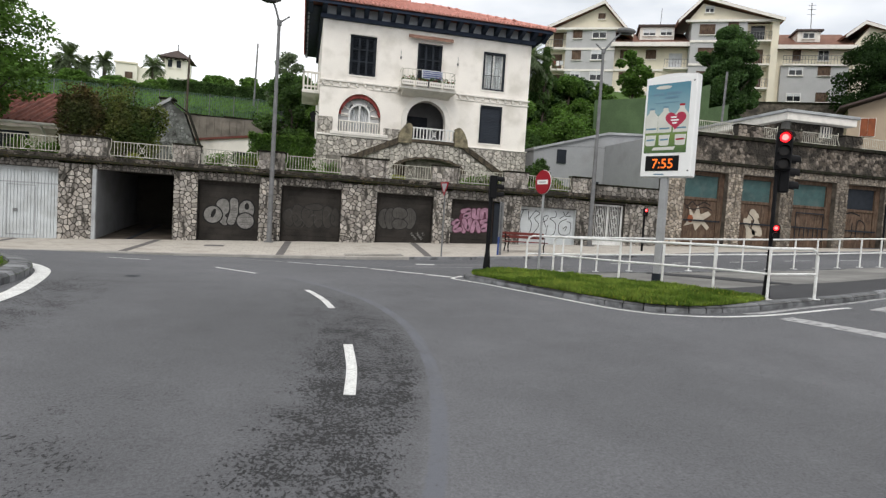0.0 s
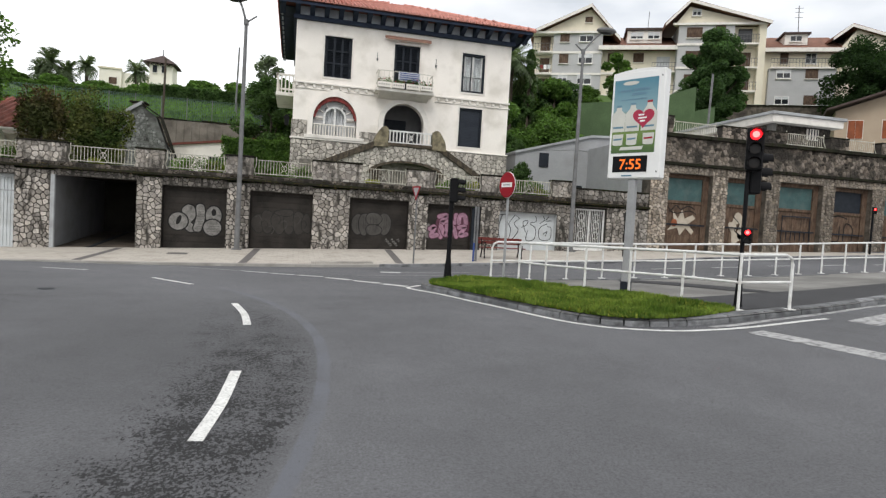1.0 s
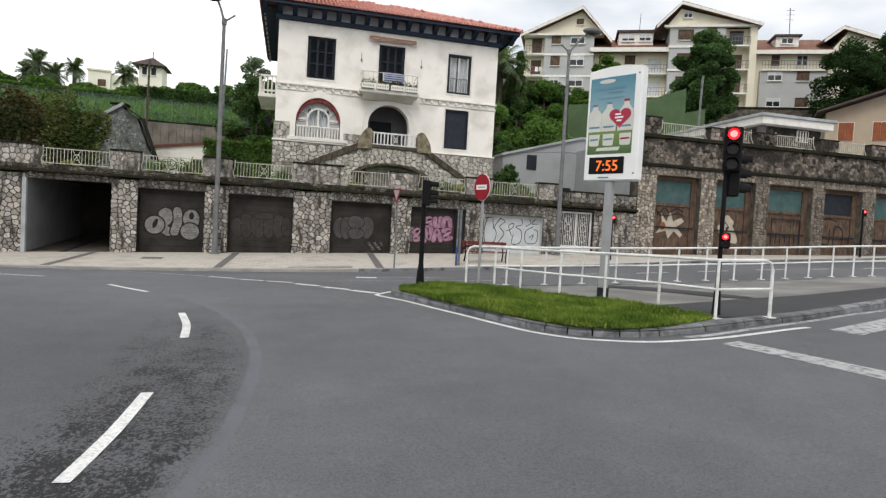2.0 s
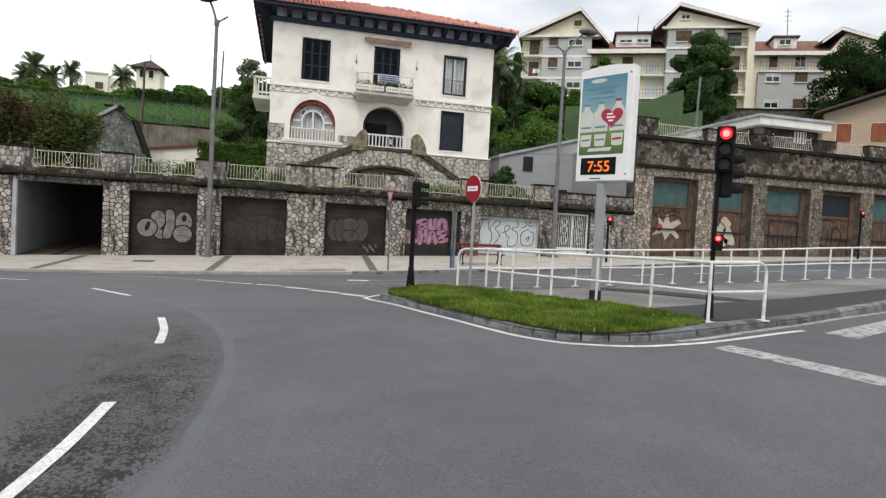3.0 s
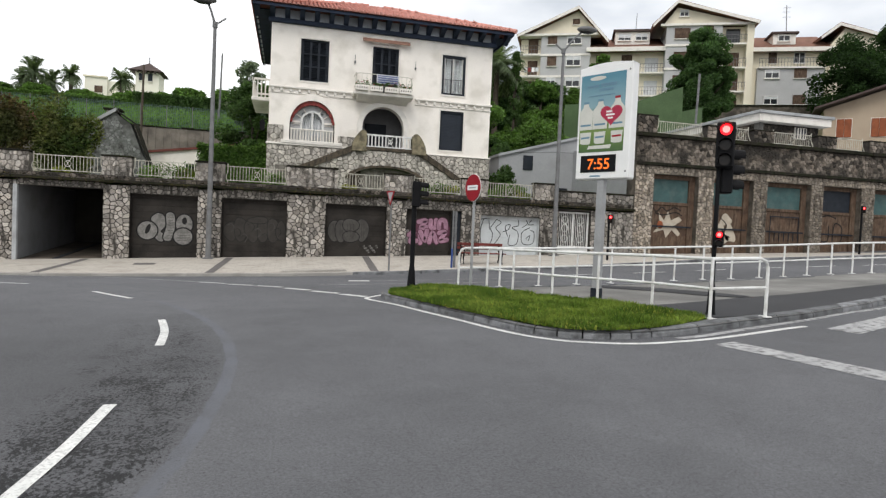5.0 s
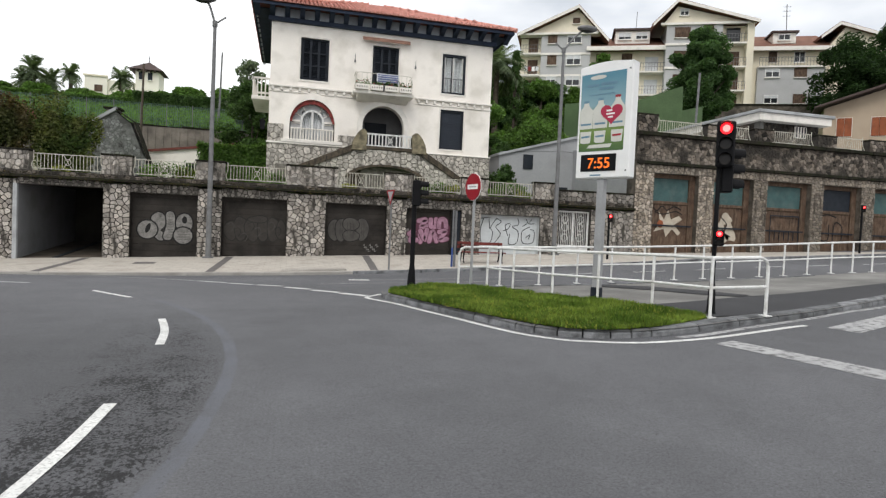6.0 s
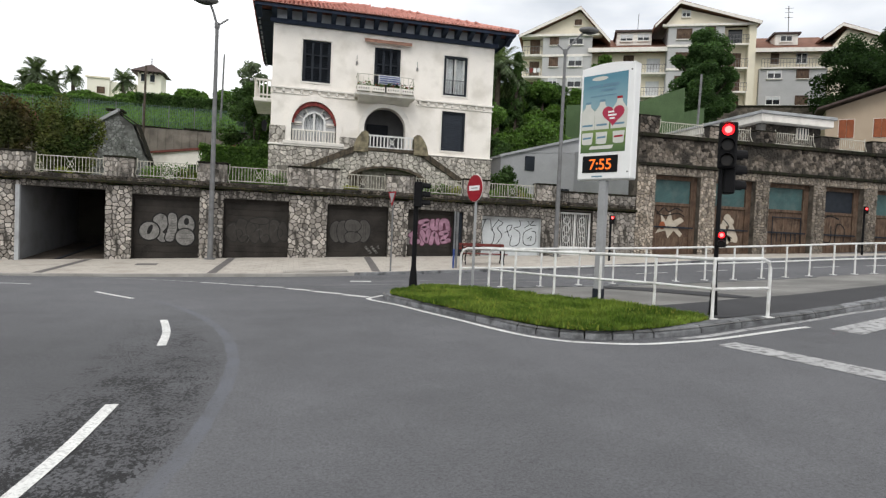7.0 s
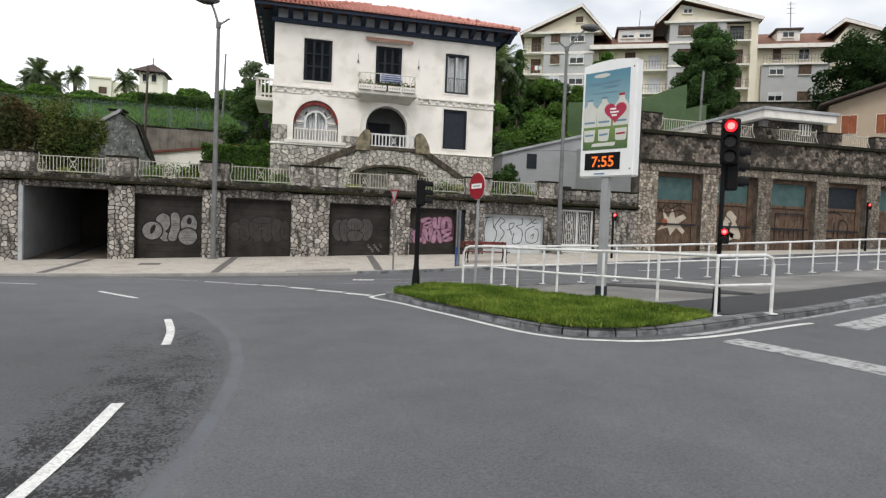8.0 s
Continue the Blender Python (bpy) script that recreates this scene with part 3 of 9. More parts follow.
bm = bmesh.new()
cols = [[bm.verts.new(p) for p in ground_column(x)] for x in GX]
for ca, cb in zip(cols, cols[1:]):
    for k in range(len(ca) - 1):
        f = bm.faces.new((ca[k], cb[k], cb[k + 1], ca[k + 1]))
        f.material_index = 1 if k >= len(GY) - 1 else 0
ground = part("ground", bm, M_ASPHALT)
ground.data.materials.append(M_HILL)
tagged(ground, "grey asphalt road climbing into a grassy hillside", "ground", kind="structure")

# pavement along the garages
PX = span(-40, 45, 170)


def pavement_rows(x):
    k = kerb_line(x)
    return [(x, k + (WALL + 0.3 - k) * t, pave_z(x, k + (WALL + 0.3 - k) * t) + (0.0 if t < 1 else 0.0)) for t in (0.0, 0.1, 0.35, 0.65, 0.92, 1.0)]


pavement = strip("pavement", PX, pavement_rows, M_PAVE, label="pale tiled pavement in front of the garages", category="pavement")
bm = bmesh.new()
for xa, xb in zip(PX, PX[1:]):
    ya, yb = kerb_line(xa), kerb_line(xb)
    za, zb = road_z(xa, ya), road_z(xb, yb)
    q = [bm.verts.new(p) for p in ((xa + 0.004, ya - 0.13, za - 0.1), (xb - 0.004, yb - 0.13, zb - 0.1), (xb - 0.004, yb - 0.13, zb + 0.1), (xa + 0.004, ya - 0.13, za + 0.1),
                                   (xb - 0.004, yb + 0.02, zb + 0.118), (xa + 0.004, ya + 0.02, za + 0.118), (xa + 0.004, ya - 0.11, za + 0.116), (xb - 0.004, yb - 0.11, zb + 0.116))]
    bm.faces.new((q[0], q[1], q[2], q[3]))
    bm.faces.new((q[3], q[2], q[7], q[6]))
    bm.faces.new((q[6], q[7], q[4], q[5]))
kerb_far = part("kerb", bm, M_KERB_PALE, pavement, "pale stone kerb, dark beside the side road")
kerb_far.data.materials.append(M_KERB)
for poly in kerb_far.data.polygons:
    poly.material_index = 1 if poly.center.x > -0.6 else 0


def lay(name, pts, width, material, z=road_z, lift=0.006, parent=None, taper=None):
    """A painted line along a polyline on the ground."""
    bm = bmesh.new()
    pts = [Vector((p[0], p[1])) for p in pts]
    left, right = [], []
    for i, p in enumerate(pts):
        d = (pts[min(i + 1, len(pts) - 1)] - pts[max(i - 1, 0)]).normalized()
        nrm = Vector((-d.y, d.x)) * width / 2
        for lst, q in ((left, p + nrm), (right, p - nrm)):
            lst.append(bm.verts.new((q.x, q.y, z(q.x, q.y) + lift)))
    for i in range(len(pts) - 1):
        bm.faces.new((left[i], right[i], right[i + 1], left[i + 1]))
    bmesh.ops.recalc_face_normals(bm, faces=bm.faces)
    return part(name, bm, material, parent)


def patch(name, outline, material, z=road_z, lift=0.004, parent=None, label=""):
    bm = bmesh.new()
    vs = [bm.verts.new((p[0], p[1], z(p[0], p[1]) + lift)) for p in outline]
    f = bm.faces.new(vs)
    bmesh.ops.triangulate(bm, faces=[f])
    bmesh.ops.recalc_face_normals(bm, faces=bm.faces)
    for f in bm.faces:
        if f.normal.z < 0:
            f.normal_flip()
    return part(name, bm, material, parent, label)


# lane markings
for way in ([(-4.09, 5.3), (-4.12, 4.42), (-4.2, 3.64)], [(-4.48, 9.42), (-4.26, 8.43), (-4.15, 7.53)], [(-6.45, 13.3), (-5.97, 12.66), (-5.5, 12.08)], [(-9.25, 15.25), (-8.75, 15.1), (-8.18, 14.95)]):
    lay("lane_dash", smooth_line([(*p, 0) for p in way], 4), 0.1, M_LINE, parent=ground)
patch("valve_cover", [(-7.54 + 0.13 * math.cos(q * math.pi / 6), 10.68 + 0.13 * math.sin(q * math.pi / 6)) for q in range(12)], M_SHUTTER, lift=0.006, parent=ground, label="small round iron cover in the road")
# dark drainage strips and a drain cover in the pavement
for x in (-16.0, -10.6, -5.2, 0.45):
    lay("drain_strip", [(x - 0.12, kerb_line(x) + 0.1), (x, 24.5), (x + 0.1, WALL - 0.02)], 0.3, M_PAVE_STRIP, z=pave_z, parent=pavement)
bm = bmesh.new()
for k in range(38):
    x = -2.95 + 0.06 * k
    ya = kerb_line(x) + 0.15
    prism(bm, [(x, ya), (x + 0.03, ya), (x + 0.03, ya + 1.1), (x, ya + 1.1)], "z", pave_z(x, ya + 0.5) - 0.03, pave_z(x, ya + 0.5) + 0.014)
part("tactile_ribs", bm, M_KERB_PALE, pavement, "ribbed tactile paving at the dropped kerb", kind="stuff")
patch("drain_cover", [(-8.35, 24.6), (-7.6, 24.6), (-7.6, 25.2), (-8.35, 25.2)], M_PAVE_STRIP, z=pave_z, parent=pavement, label="dark iron drain cover")
edge = smooth_line([(-22, 20.2, 0), (-12, 19.7, 0), (-8.7, 18.98, 0), (-7.46, 18.5, 0), (-6.28, 17.78, 0), (-5.06, 16.74, 0)], 5)
lay("edge_line", edge, 0.12, M_LINE_OLD, parent=ground)
for a, b, wide in (((-4.95, 16.63), (-4.24, 16.05), 0.14), ((-4.15, 15.85), (-3.55, 15.43), 0.15), ((-3.46, 15.35), (-2.86, 14.96), 0.16), ((-2.79, 14.65), (-2.25, 14.11), 0.18), ((-2.2, 13.88), (-1.65, 13.29), 0.19), ((-1.62, 13.12), (-1.15, 12.57), 0.2)):
    lay("edge_dash", [a, b], wide, M_LINE, parent=ground)
lay("lane_dash", [(-1.05, 17.5), (-0.46, 17.42)], 0.42, M_LINE, parent=ground)
lay("lane_line", [(-0.4, 17.42), (1.5, 17.75), (4.5, 18.1)], 0.07, M_LINE_OLD, parent=ground)
lay("lane_line", [(-1.96, 15.75), (0.07, 16.15), (2.38, 16.43), (4.5, 16.7)], 0.08, M_LINE_OLD, parent=ground)
for x in (6.5, 9.0, 11.5, 14.0, 16.5, 19.0, 21.5):
    lay("lane_dash", [(x, 19.0), (x + 1.3, 19.05)], 0.12, M_LINE, parent=ground)

# ---------------------------------------------------------------- traffic island with grass, paving and kerb
KERB = smooth_line([(13.00, 11.00, 0), (10.00, 9.85, 0), (8.46, 9.25, 0), (6.32, 8.45, 0), (5.44, 8.15, 0), (4.85, 8.00, 0), (4.29, 7.84, 0), (3.76, 7.70, 0), (3.12, 7.49, 0), (2.55, 7.33, 0), (1.95, 7.23, 0), (1.60, 7.22, 0), (1.30, 7.27, 0), (0.90, 7.45, 0), (0.59, 7.79, 0), (0.38, 8.23, 0), (0.16, 8.87, 0), (-0.10, 9.61, 0), (-0.38, 10.48, 0), (-0.71, 11.52, 0), (-0.86, 12.15, 0), (-0.82, 12.6, 0), (-0.65, 12.95, 0), (-0.39, 13.45, 0), (0.12, 14.07, 0), (0.77, 14.49, 0), (1.28, 14.21, 0)], 4)
BACK = [Vector((x, 13.62 + (x - 1.1) * 0.085, 0)) for x in (2.2, 4, 6, 8, 10)] + [Vector((x, 14.55 + (x - 12) * 0.04, 0)) for x in (12, 15, 18, 21)]
RIGHT = [Vector((x, 11.0 + (x - 13) * 0.37, 0)) for x in (21, 18, 15)]
TOP = 0.105


def island_z(x, y):
    return road_z(x, y) + TOP


bm = bmesh.new()
outline = KERB + BACK + RIGHT
f = bm.faces.new([bm.verts.new((p.x, p.y, 0)) for p in outline])
bmesh.ops.triangulate(bm, faces=[f])
bmesh.ops.subdivide_edges(bm, edges=[e for e in bm.edges if e.calc_length() > 2.0], cuts=3, use_grid_fill=True)
for v in bm.verts:
    v.co.z = island_z(v.co.x, v.co.y) - 0.01
bmesh.ops.recalc_face_normals(bm, faces=bm.faces)
for f in bm.faces:
    if f.normal.z < 0:
        f.normal_flip()
island = part("traffic_island", bm, M_PAVE_GREY)
tagged(island, "raised traffic island of grey concrete paving with a stone kerb", "traffic island", kind="structure")

# kerb stones, each about 0.9 m long
path = KERB + BACK[:6]
acc, start, stones = 0.0, 0, []
for i in range(1, len(path)):
    acc += (path[i] - path[i - 1]).length
    if acc > (0.3 if path[i].y < 8.4 and path[i].x < 2.2 else 0.95):
        stones.append((start, i))
        start, acc = i, 0.0
for a, b in stones:
    seg = path[a:b + 1]
    bm = bmesh.new()
    rows = []
    for i, p in enumerate(seg):
        j = a + i
        d = (path[min(j + 1, len(path) - 1)] - path[max(j - 1, 0)]).normalized()
        nrm = Vector((d.y, -d.x, 0))
        if i == 0:
            p = p + d * 0.012
        if i == len(seg) - 1:
            p = p - d * 0.012
        z = road_z(p.x, p.y)
        ring = []
        for off, h in ((-0.0, -0.05), (0.0, 0.06), (0.045, TOP + 0.008), (0.2, TOP + 0.014), (0.2, -0.05)):
            q = p + nrm * off
            ring.append(bm.verts.new((q.x, q.y, z + h)))
        rows.append(ring)
    for q, w in zip(rows, rows[1:]):
        for k in range(4):
            bm.faces.new((q[k], w[k], w[k + 1], q[k + 1]))
    bm.faces.new(rows[0]), bm.faces.new(rows[-1][::-1])
    bmesh.ops.recalc_face_normals(bm, faces=bm.faces)
    part("kerb_stone", bm, M_KERB, island)

# white line round the kerb, crossing lines
lay("kerb_line", smooth_line([(-0.77, 12.92, 0), (-1.01, 12.57, 0), (-1.18, 12.13, 0), (-0.78, 11.16, 0), (-0.46, 10.12, 0), (-0.18, 9.31, 0), (0.06, 8.56, 0), (0.28, 7.96, 0), (0.47, 7.60, 0), (0.80, 7.23, 0), (1.11, 7.07, 0), (1.44, 6.94, 0), (1.81, 6.88, 0), (2.25, 6.91, 0), (2.72, 6.97, 0), (3.27, 7.10, 0), (3.89, 7.28, 0), (4.56, 7.47, 0), (4.92, 7.54, 0)], 4), 0.1, M_LINE, parent=ground)
lay("kerb_line", smooth_line([(2.39, 7.11, 0), (2.91, 7.22, 0), (3.56, 7.45, 0), (4.26, 7.69, 0), (4.98, 7.91, 0), (5.81, 8.18, 0), (6.77, 8.54, 0), (8.01, 8.87, 0), (10.00, 9.55, 0)], 5), 0.12, M_LINE_OLD, parent=ground)
patch("stop_line", [(2.6, 6.65), (2.98, 6.76), (3.2, 5.95), (3.45, 5.04), (3.62, 3.6), (3.25, 3.4), (3.09, 4.74), (2.86, 5.7)], M_LINE_OLD, lift=0.006, parent=ground)
patch("crossing_bar", [(5.04, 7.3), (5.12, 6.81), (8.2, 8.0), (8.1, 8.45)], M_LINE_OLD, lift=0.006, parent=ground)
patch("crossing_bar", [(5.5, 6.2), (5.6, 5.7), (8.8, 6.95), (8.8, 7.45)], M_LINE_OLD, lift=0.006, parent=ground)

# asphalt path over the island
patch("asphalt_path", [(3.6, 8.05), (4.2, 8.1), (5.44, 8.4), (6.32, 8.7), (8.46, 9.5), (10.0, 10.1), (13.0, 11.25), (18, 13.1), (18, 13.6), (13, 12.1), (10.01, 11.36), (8.57, 10.9), (7.54, 10.6), (6.74, 10.45), (6.11, 10.35), (5.01, 9.98), (4.25, 9.78), (3.3, 9.55), (3.45, 8.4)], M_ASPHALT2, z=island_z, lift=0.004, parent=island, label="dark asphalt footpath")
patch("asphalt_strip", [(4.73, 13.75), (4.4, 13.3), (5.17, 12.11), (5.69, 10.87), (6.1, 10.42), (6.5, 10.5), (6.25, 11.6), (5.67, 12.89)], M_ASPHALT2, z=island_z, lift=0.004, parent=island, label="dark asphalt strip across the paving")

# grass
G_IN = smooth_line([(3.36, 7.82, 0), (2.64, 7.49, 0), (2.08, 7.30, 0), (1.59, 7.21, 0), (1.21, 7.27, 0), (0.89, 7.45, 0), (0.63, 7.80, 0), (0.40, 8.29, 0), (0.15, 8.88, 0), (-0.10, 9.62, 0), (-0.39, 10.49, 0), (-0.66, 11.53, 0), (-0.76, 11.97, 0), (-0.59, 12.57, 0), (-0.04, 13.25, 0), (0.58, 13.70, 0), (0.94, 13.53, 0), (1.58, 12.90, 0), (1.89, 12.08, 0), (2.12, 11.35, 0), (2.47, 10.79, 0), (2.78, 10.09, 0), (3.01, 9.63, 0), (3.24, 9.05, 0), (3.49, 8.32, 0)], 4)
turf = patch("turf", [(p.x, p.y) for p in G_IN], M_GRASS_SOIL, z=island_z, lift=0.03, parent=island)


def inside(poly, x, y):
    hit = False
    for i in range(len(poly)):
        p, q = poly[i], poly[i - 1]
        if (p.y > y) != (q.y > y) and x < (q.x - p.x) * (y - p.y) / (q.y - p.y) + p.x:
            hit = not hit
    return hit


def blades(name, poly, n, z, seed, parent=None, h=(0.04, 0.11), wide=0.011):
    rnd = random.Random(seed)
    x0, x1 = min(p.x for p in poly), max(p.x for p in poly)
    y0, y1 = min(p.y for p in poly), max(p.y for p in poly)
    verts, faces = [], []
    while len(faces) < n:
        x, y = rnd.uniform(x0, x1), rnd.uniform(y0, y1)
        if not inside(poly, x, y):
            continue
        zz = z(x, y) + 0.02
        a, hh, w = rnd.uniform(0, 6.283), rnd.uniform(*h) * (0.75 + 0.5 * noise.noise((x * 1.7, y * 1.7, 0)) + 0.45 * noise.noise((x * 6, y * 6, 3))), wide * rnd.uniform(0.6, 1.4)
        lx, ly = rnd.gauss(0, 0.035), rnd.gauss(0, 0.035)
        k = len(verts)
        dx, dy = math.cos(a) * w, math.sin(a) * w
        verts += [(x - dx, y - dy, zz), (x + dx, y + dy, zz), (x + lx, y + ly, zz + hh)]
        faces.append((k, k + 1, k + 2))
    me = bpy.data.meshes.new(name)
    me.from_pydata(verts, [], faces)
    me.materials.append(M_GRASS)
    ob = new(name, me)
    ob.parent = parent
    return tagged(ob, "short green grass on the traffic island", "grass", kind="stuff")


blades("grass", G_IN, 95000, island_z, 3, h=(0.04, 0.13))
tagged(blades("grass", G_IN, 9000, island_z, 4, h=(0.05, 0.12), wide=0.028), "broad-leaved weeds among the short grass", "grass", kind="stuff").data.materials[0] = M_LEAF_LIME

# the other island at the western bend
W_OUT = smooth_line([(-8.7, 5.0, 0), (-8.76, 7.0, 0), (-8.86, 8.8, 0), (-8.89, 9.42, 0), (-9.02, 10.2, 0), (-9.27, 11.0, 0), (-9.66, 11.78, 0), (-10.1, 12.4, 0), (-11.0, 12.95, 0), (-12.6, 13.1, 0), (-18, 12.5, 0)], 5)
bm = bmesh.new()
f = bm.faces.new([bm.verts.new((p.x, p.y, island_z(p.x, p.y))) for p in W_OUT + [Vector((-18, 5, 0))]])
bmesh.ops.triangulate(bm, faces=[f])
w_island = part("roundabout_island", bm, M_GRASS_SOIL)
tagged(w_island, "grassy island with a rounded grey kerb", "traffic island", kind="structure")
for p, q in zip(W_OUT[::3], W_OUT[3::3]):
    d = (q - p).normalized()
    nrm = Vector((d.y, -d.x, 0)) * -1
    bm = bmesh.new()
    rows = []
    for c in (p + d * 0.01, q - d * 0.01):
        z = road_z(c.x, c.y)
        rows.append([bm.verts.new((c.x + nrm.x * o, c.y + nrm.y * o, z + h)) for o, h in ((0, -0.05), (0, 0.1), (0.06, 0.15), (0.34, 0.16), (0.34, -0.05))])
    for k in range(4):
        bm.faces.new((rows[0][k], rows[1][k], rows[1][k + 1], rows[0][k + 1]))
    bmesh.ops.recalc_face_normals(bm, faces=bm.faces)
    part("kerb_stone", bm, M_KERB, w_island)
blades("grass", [Vector((p.x - 0.42, p.y - 0.15, 0)) for p in W_OUT] + [Vector((-18, 5, 0))], 40000, island_z, 5, h=(0.06, 0.13), wide=0.02)
lay("island_line", smooth_line([(-8.35, 5.0, 0), (-8.38, 6.4, 0), (-8.41, 7.71, 0), (-8.47, 8.37, 0), (-8.64, 9.29, 0), (-8.85, 10.19, 0), (-9.14, 11.08, 0), (-9.57, 11.84, 0), (-9.95, 12.3, 0)], 5), 0.24, M_LINE, parent=ground)


# ---------------------------------------------------------------- long garage wall below the garden terrace
BAYS = [(-17.3, -14.4, 2.36), (-13.0, -9.97, 2.42), (-9.0, -6.44, 2.3), (-5.5, -2.85, 2.3), (-1.24, 1.44, 2.28), (2.33, 4.9, 2.24), (5.81, 8.76, 2.12), (9.72, 11.42, 2.55)]
W_L, W_R = -40.0, 13.7
wall_garage = None
edges_x = [W_L] + [e for b in BAYS for e in b[:2]] + [W_R]


def holed(bm, x0, x1, z0, z1, y0, y1, holes):
    """A wall slab with rectangular openings (x0, x1, z0, z1) through it."""
    xs = sorted({x0, x1, *[h[0] for h in holes], *[h[1] for h in holes]})
    for a, b in zip(xs, xs[1:]):
        gaps = sorted((h[2], h[3]) for h in holes if h[0] < (a + b) / 2 < h[1])
        z = z0
        for lo, hi in gaps + [(z1, z1)]:
            if lo > z + 1e-4:
                box(bm, a, b, y0, y1, z, lo)
            z = max(z, hi)
    bmesh.ops.remove_doubles(bm, verts=bm.verts, dist=1e-5)
    return bm


bm = holed(bmesh.new(), W_L, W_R, -2.5, 2.62, WALL + 0.05, WALL + 0.6, [(a, b, -2.5, h) for a, b, h in BAYS])
wall_garage = part("wall_garages", bm, M_MORTAR)
tagged(wall_garage, "rough stone retaining wall pierced by garage doors", "wall", kind="structure")


def on_wall(u, v, d):
    return (u, WALL + 0.05 - d, v)


piers = [(a, b) for a, b in zip(edges_x[::2], edges_x[1::2])]
near_rects = [(a, b, base_z(a) - 0.05, 2.6) for a, b in piers[1:6]]
far_rects = [(a, b, base_z(a) - 0.05, 2.6) for a, b in piers[6:]] + [(-22, piers[0][1], base_z(-20) - 0.05, 2.6)]
lint_rects = [(a, b, h + 0.02, 2.67) for a, b, h in BAYS if h < 2.5]
stone_facing("rubble_facing", near_rects, 0.2, on_wall, wall_garage, M_STONE, 0.035, 11, single=True)
stone_facing("rubble_facing", far_rects, 0.21, on_wall, wall_garage, M_STONE, 0.035, 12)
stone_facing("lintel_facing", lint_rects, 0.17, on_wall, wall_garage, M_STONE, 0.03, 13)

# terrace slab with its mossy ledge
bm = bmesh.new()
for k in range(30):
    a = W_L + k * (W_R - W_L) / 30
    box(bm, a + 0.003, a + (W_R - W_L) / 30 - 0.003, WALL - 0.16 - 0.012 * (k % 3), WALL + 0.7, 2.68, 2.79 + 0.006 * (k % 2), bevel=0.02)
ledge = part("terrace_ledge", bm, M_COPING)
tagged(ledge, "weathered mossy stone ledge along the wall top", "ledge", kind="structure")
bm = boxed(W_L, W_R, WALL + 0.65, 34.4, 2.6, 2.86)
tagged(part("terrace", bm, M_HILL), "garden terrace above the garages", "terrace", kind="structure")
bm = boxed(W_L, W_R, WALL + 0.02, WALL + 0.45, 2.78, 2.97)
kerbwall = tagged(part("parapet_base", bm, M_MORTAR), "low stone upstand under the garden railings", "parapet", kind="structure")
stone_facing("upstand_facing", [(-18, 13.6, 2.8, 2.96)], 0.2, lambda u, v, d: (u, WALL + 0.02 - d, v), kerbwall, M_STONE_SOOT, 0.03, 14)
rnd = random.Random(21)
verts, faces = [], []
for _ in range(2800):
    x = rnd.uniform(-18, 13.6)
    if noise.noise((x * 0.9, 4.0, 0.0)) < rnd.uniform(-0.45, 0.25):
        continue
    edge_on = rnd.random() < 0.6
    y, z = (WALL - 0.17 + rnd.gauss(0, 0.015), 2.77 - abs(rnd.gauss(0, 0.045))) if edge_on else (WALL - 0.08 + rnd.gauss(0, 0.05), 2.82 + abs(rnd.gauss(0, 0.03)))
    k, w = len(verts), rnd.uniform(0.012, 0.035)
    verts += [(x - w, y, z), (x + w, y - 0.01, z + rnd.uniform(-0.01, 0.01)), (x + rnd.gauss(0, 0.02), y - rnd.uniform(0.0, 0.03), z - w * rnd.uniform(0.8, 2.4) * (1 if edge_on else -0.8))]
    faces.append((k, k + 1, k + 2))
moss = bpy.data.meshes.new("moss")
moss.from_pydata(verts, [], faces)
moss.materials.append(M_MOSS)
tagged(new("moss", moss), "dark moss and lichen fringing the stone ledge", "moss", kind="stuff")

# stone piers between the railings
PIERS = [(-14.35, -12.6), (-10.05, -8.95), (-6.55, -5.4), (-2.92, -0.78), (1.28, 2.6), (4.85, 6.1), (8.45, 9.5), (-19.2, -16.8)]
for k, (a, b) in enumerate(PIERS):
    t = thing("stone_pier", ((a + b) / 2, WALL + 0.25, 2.97), "short rubble stone pier between garden railings", "pier", "piers on the terrace edge")
    top = 3.72 if k != 3 else 3.78
    part("core", boxed(a + 0.03, b - 0.03, WALL + 0.05, WALL + 0.5, 2.9, top), M_MORTAR_LIGHT, t)
    stone_facing("rubble_facing", [(a, b, 2.97, top)], 0.21, on_wall, t, M_STONE, 0.04, 40 + k, single=True)
    part("cap", boxed(a - 0.03, b + 0.03, WALL - 0.03, WALL + 0.55, top, top + 0.07, bevel=0.02), M_COPING, t, "mossy stone cap")
# continuing parapet towards the shops
t = thing("stone_parapet", (11.4, WALL + 0.25, 2.97), "rubble stone parapet overgrown with plants", "parapet")
part("core", boxed(9.5, 13.65, WALL + 0.05, WALL + 0.5, 2.9, 3.42), M_MORTAR, t)
stone_facing("rubble_facing", [(9.5, 13.65, 2.97, 3.42)], 0.24, on_wall, t, M_STONE, 0.05, 61)
part("cap", boxed(9.48, 13.68, WALL - 0.02, WALL + 0.55, 3.42, 3.5, bevel=0.02), M_COPING, t)

# railings
RAILS = [(-16.75, -14.45), (-12.5, -10.12), (-8.88, -6.62), (-5.32, -2.98), (-0.72, 1.24), (2.66, 4.8), (6.16, 8.4)]


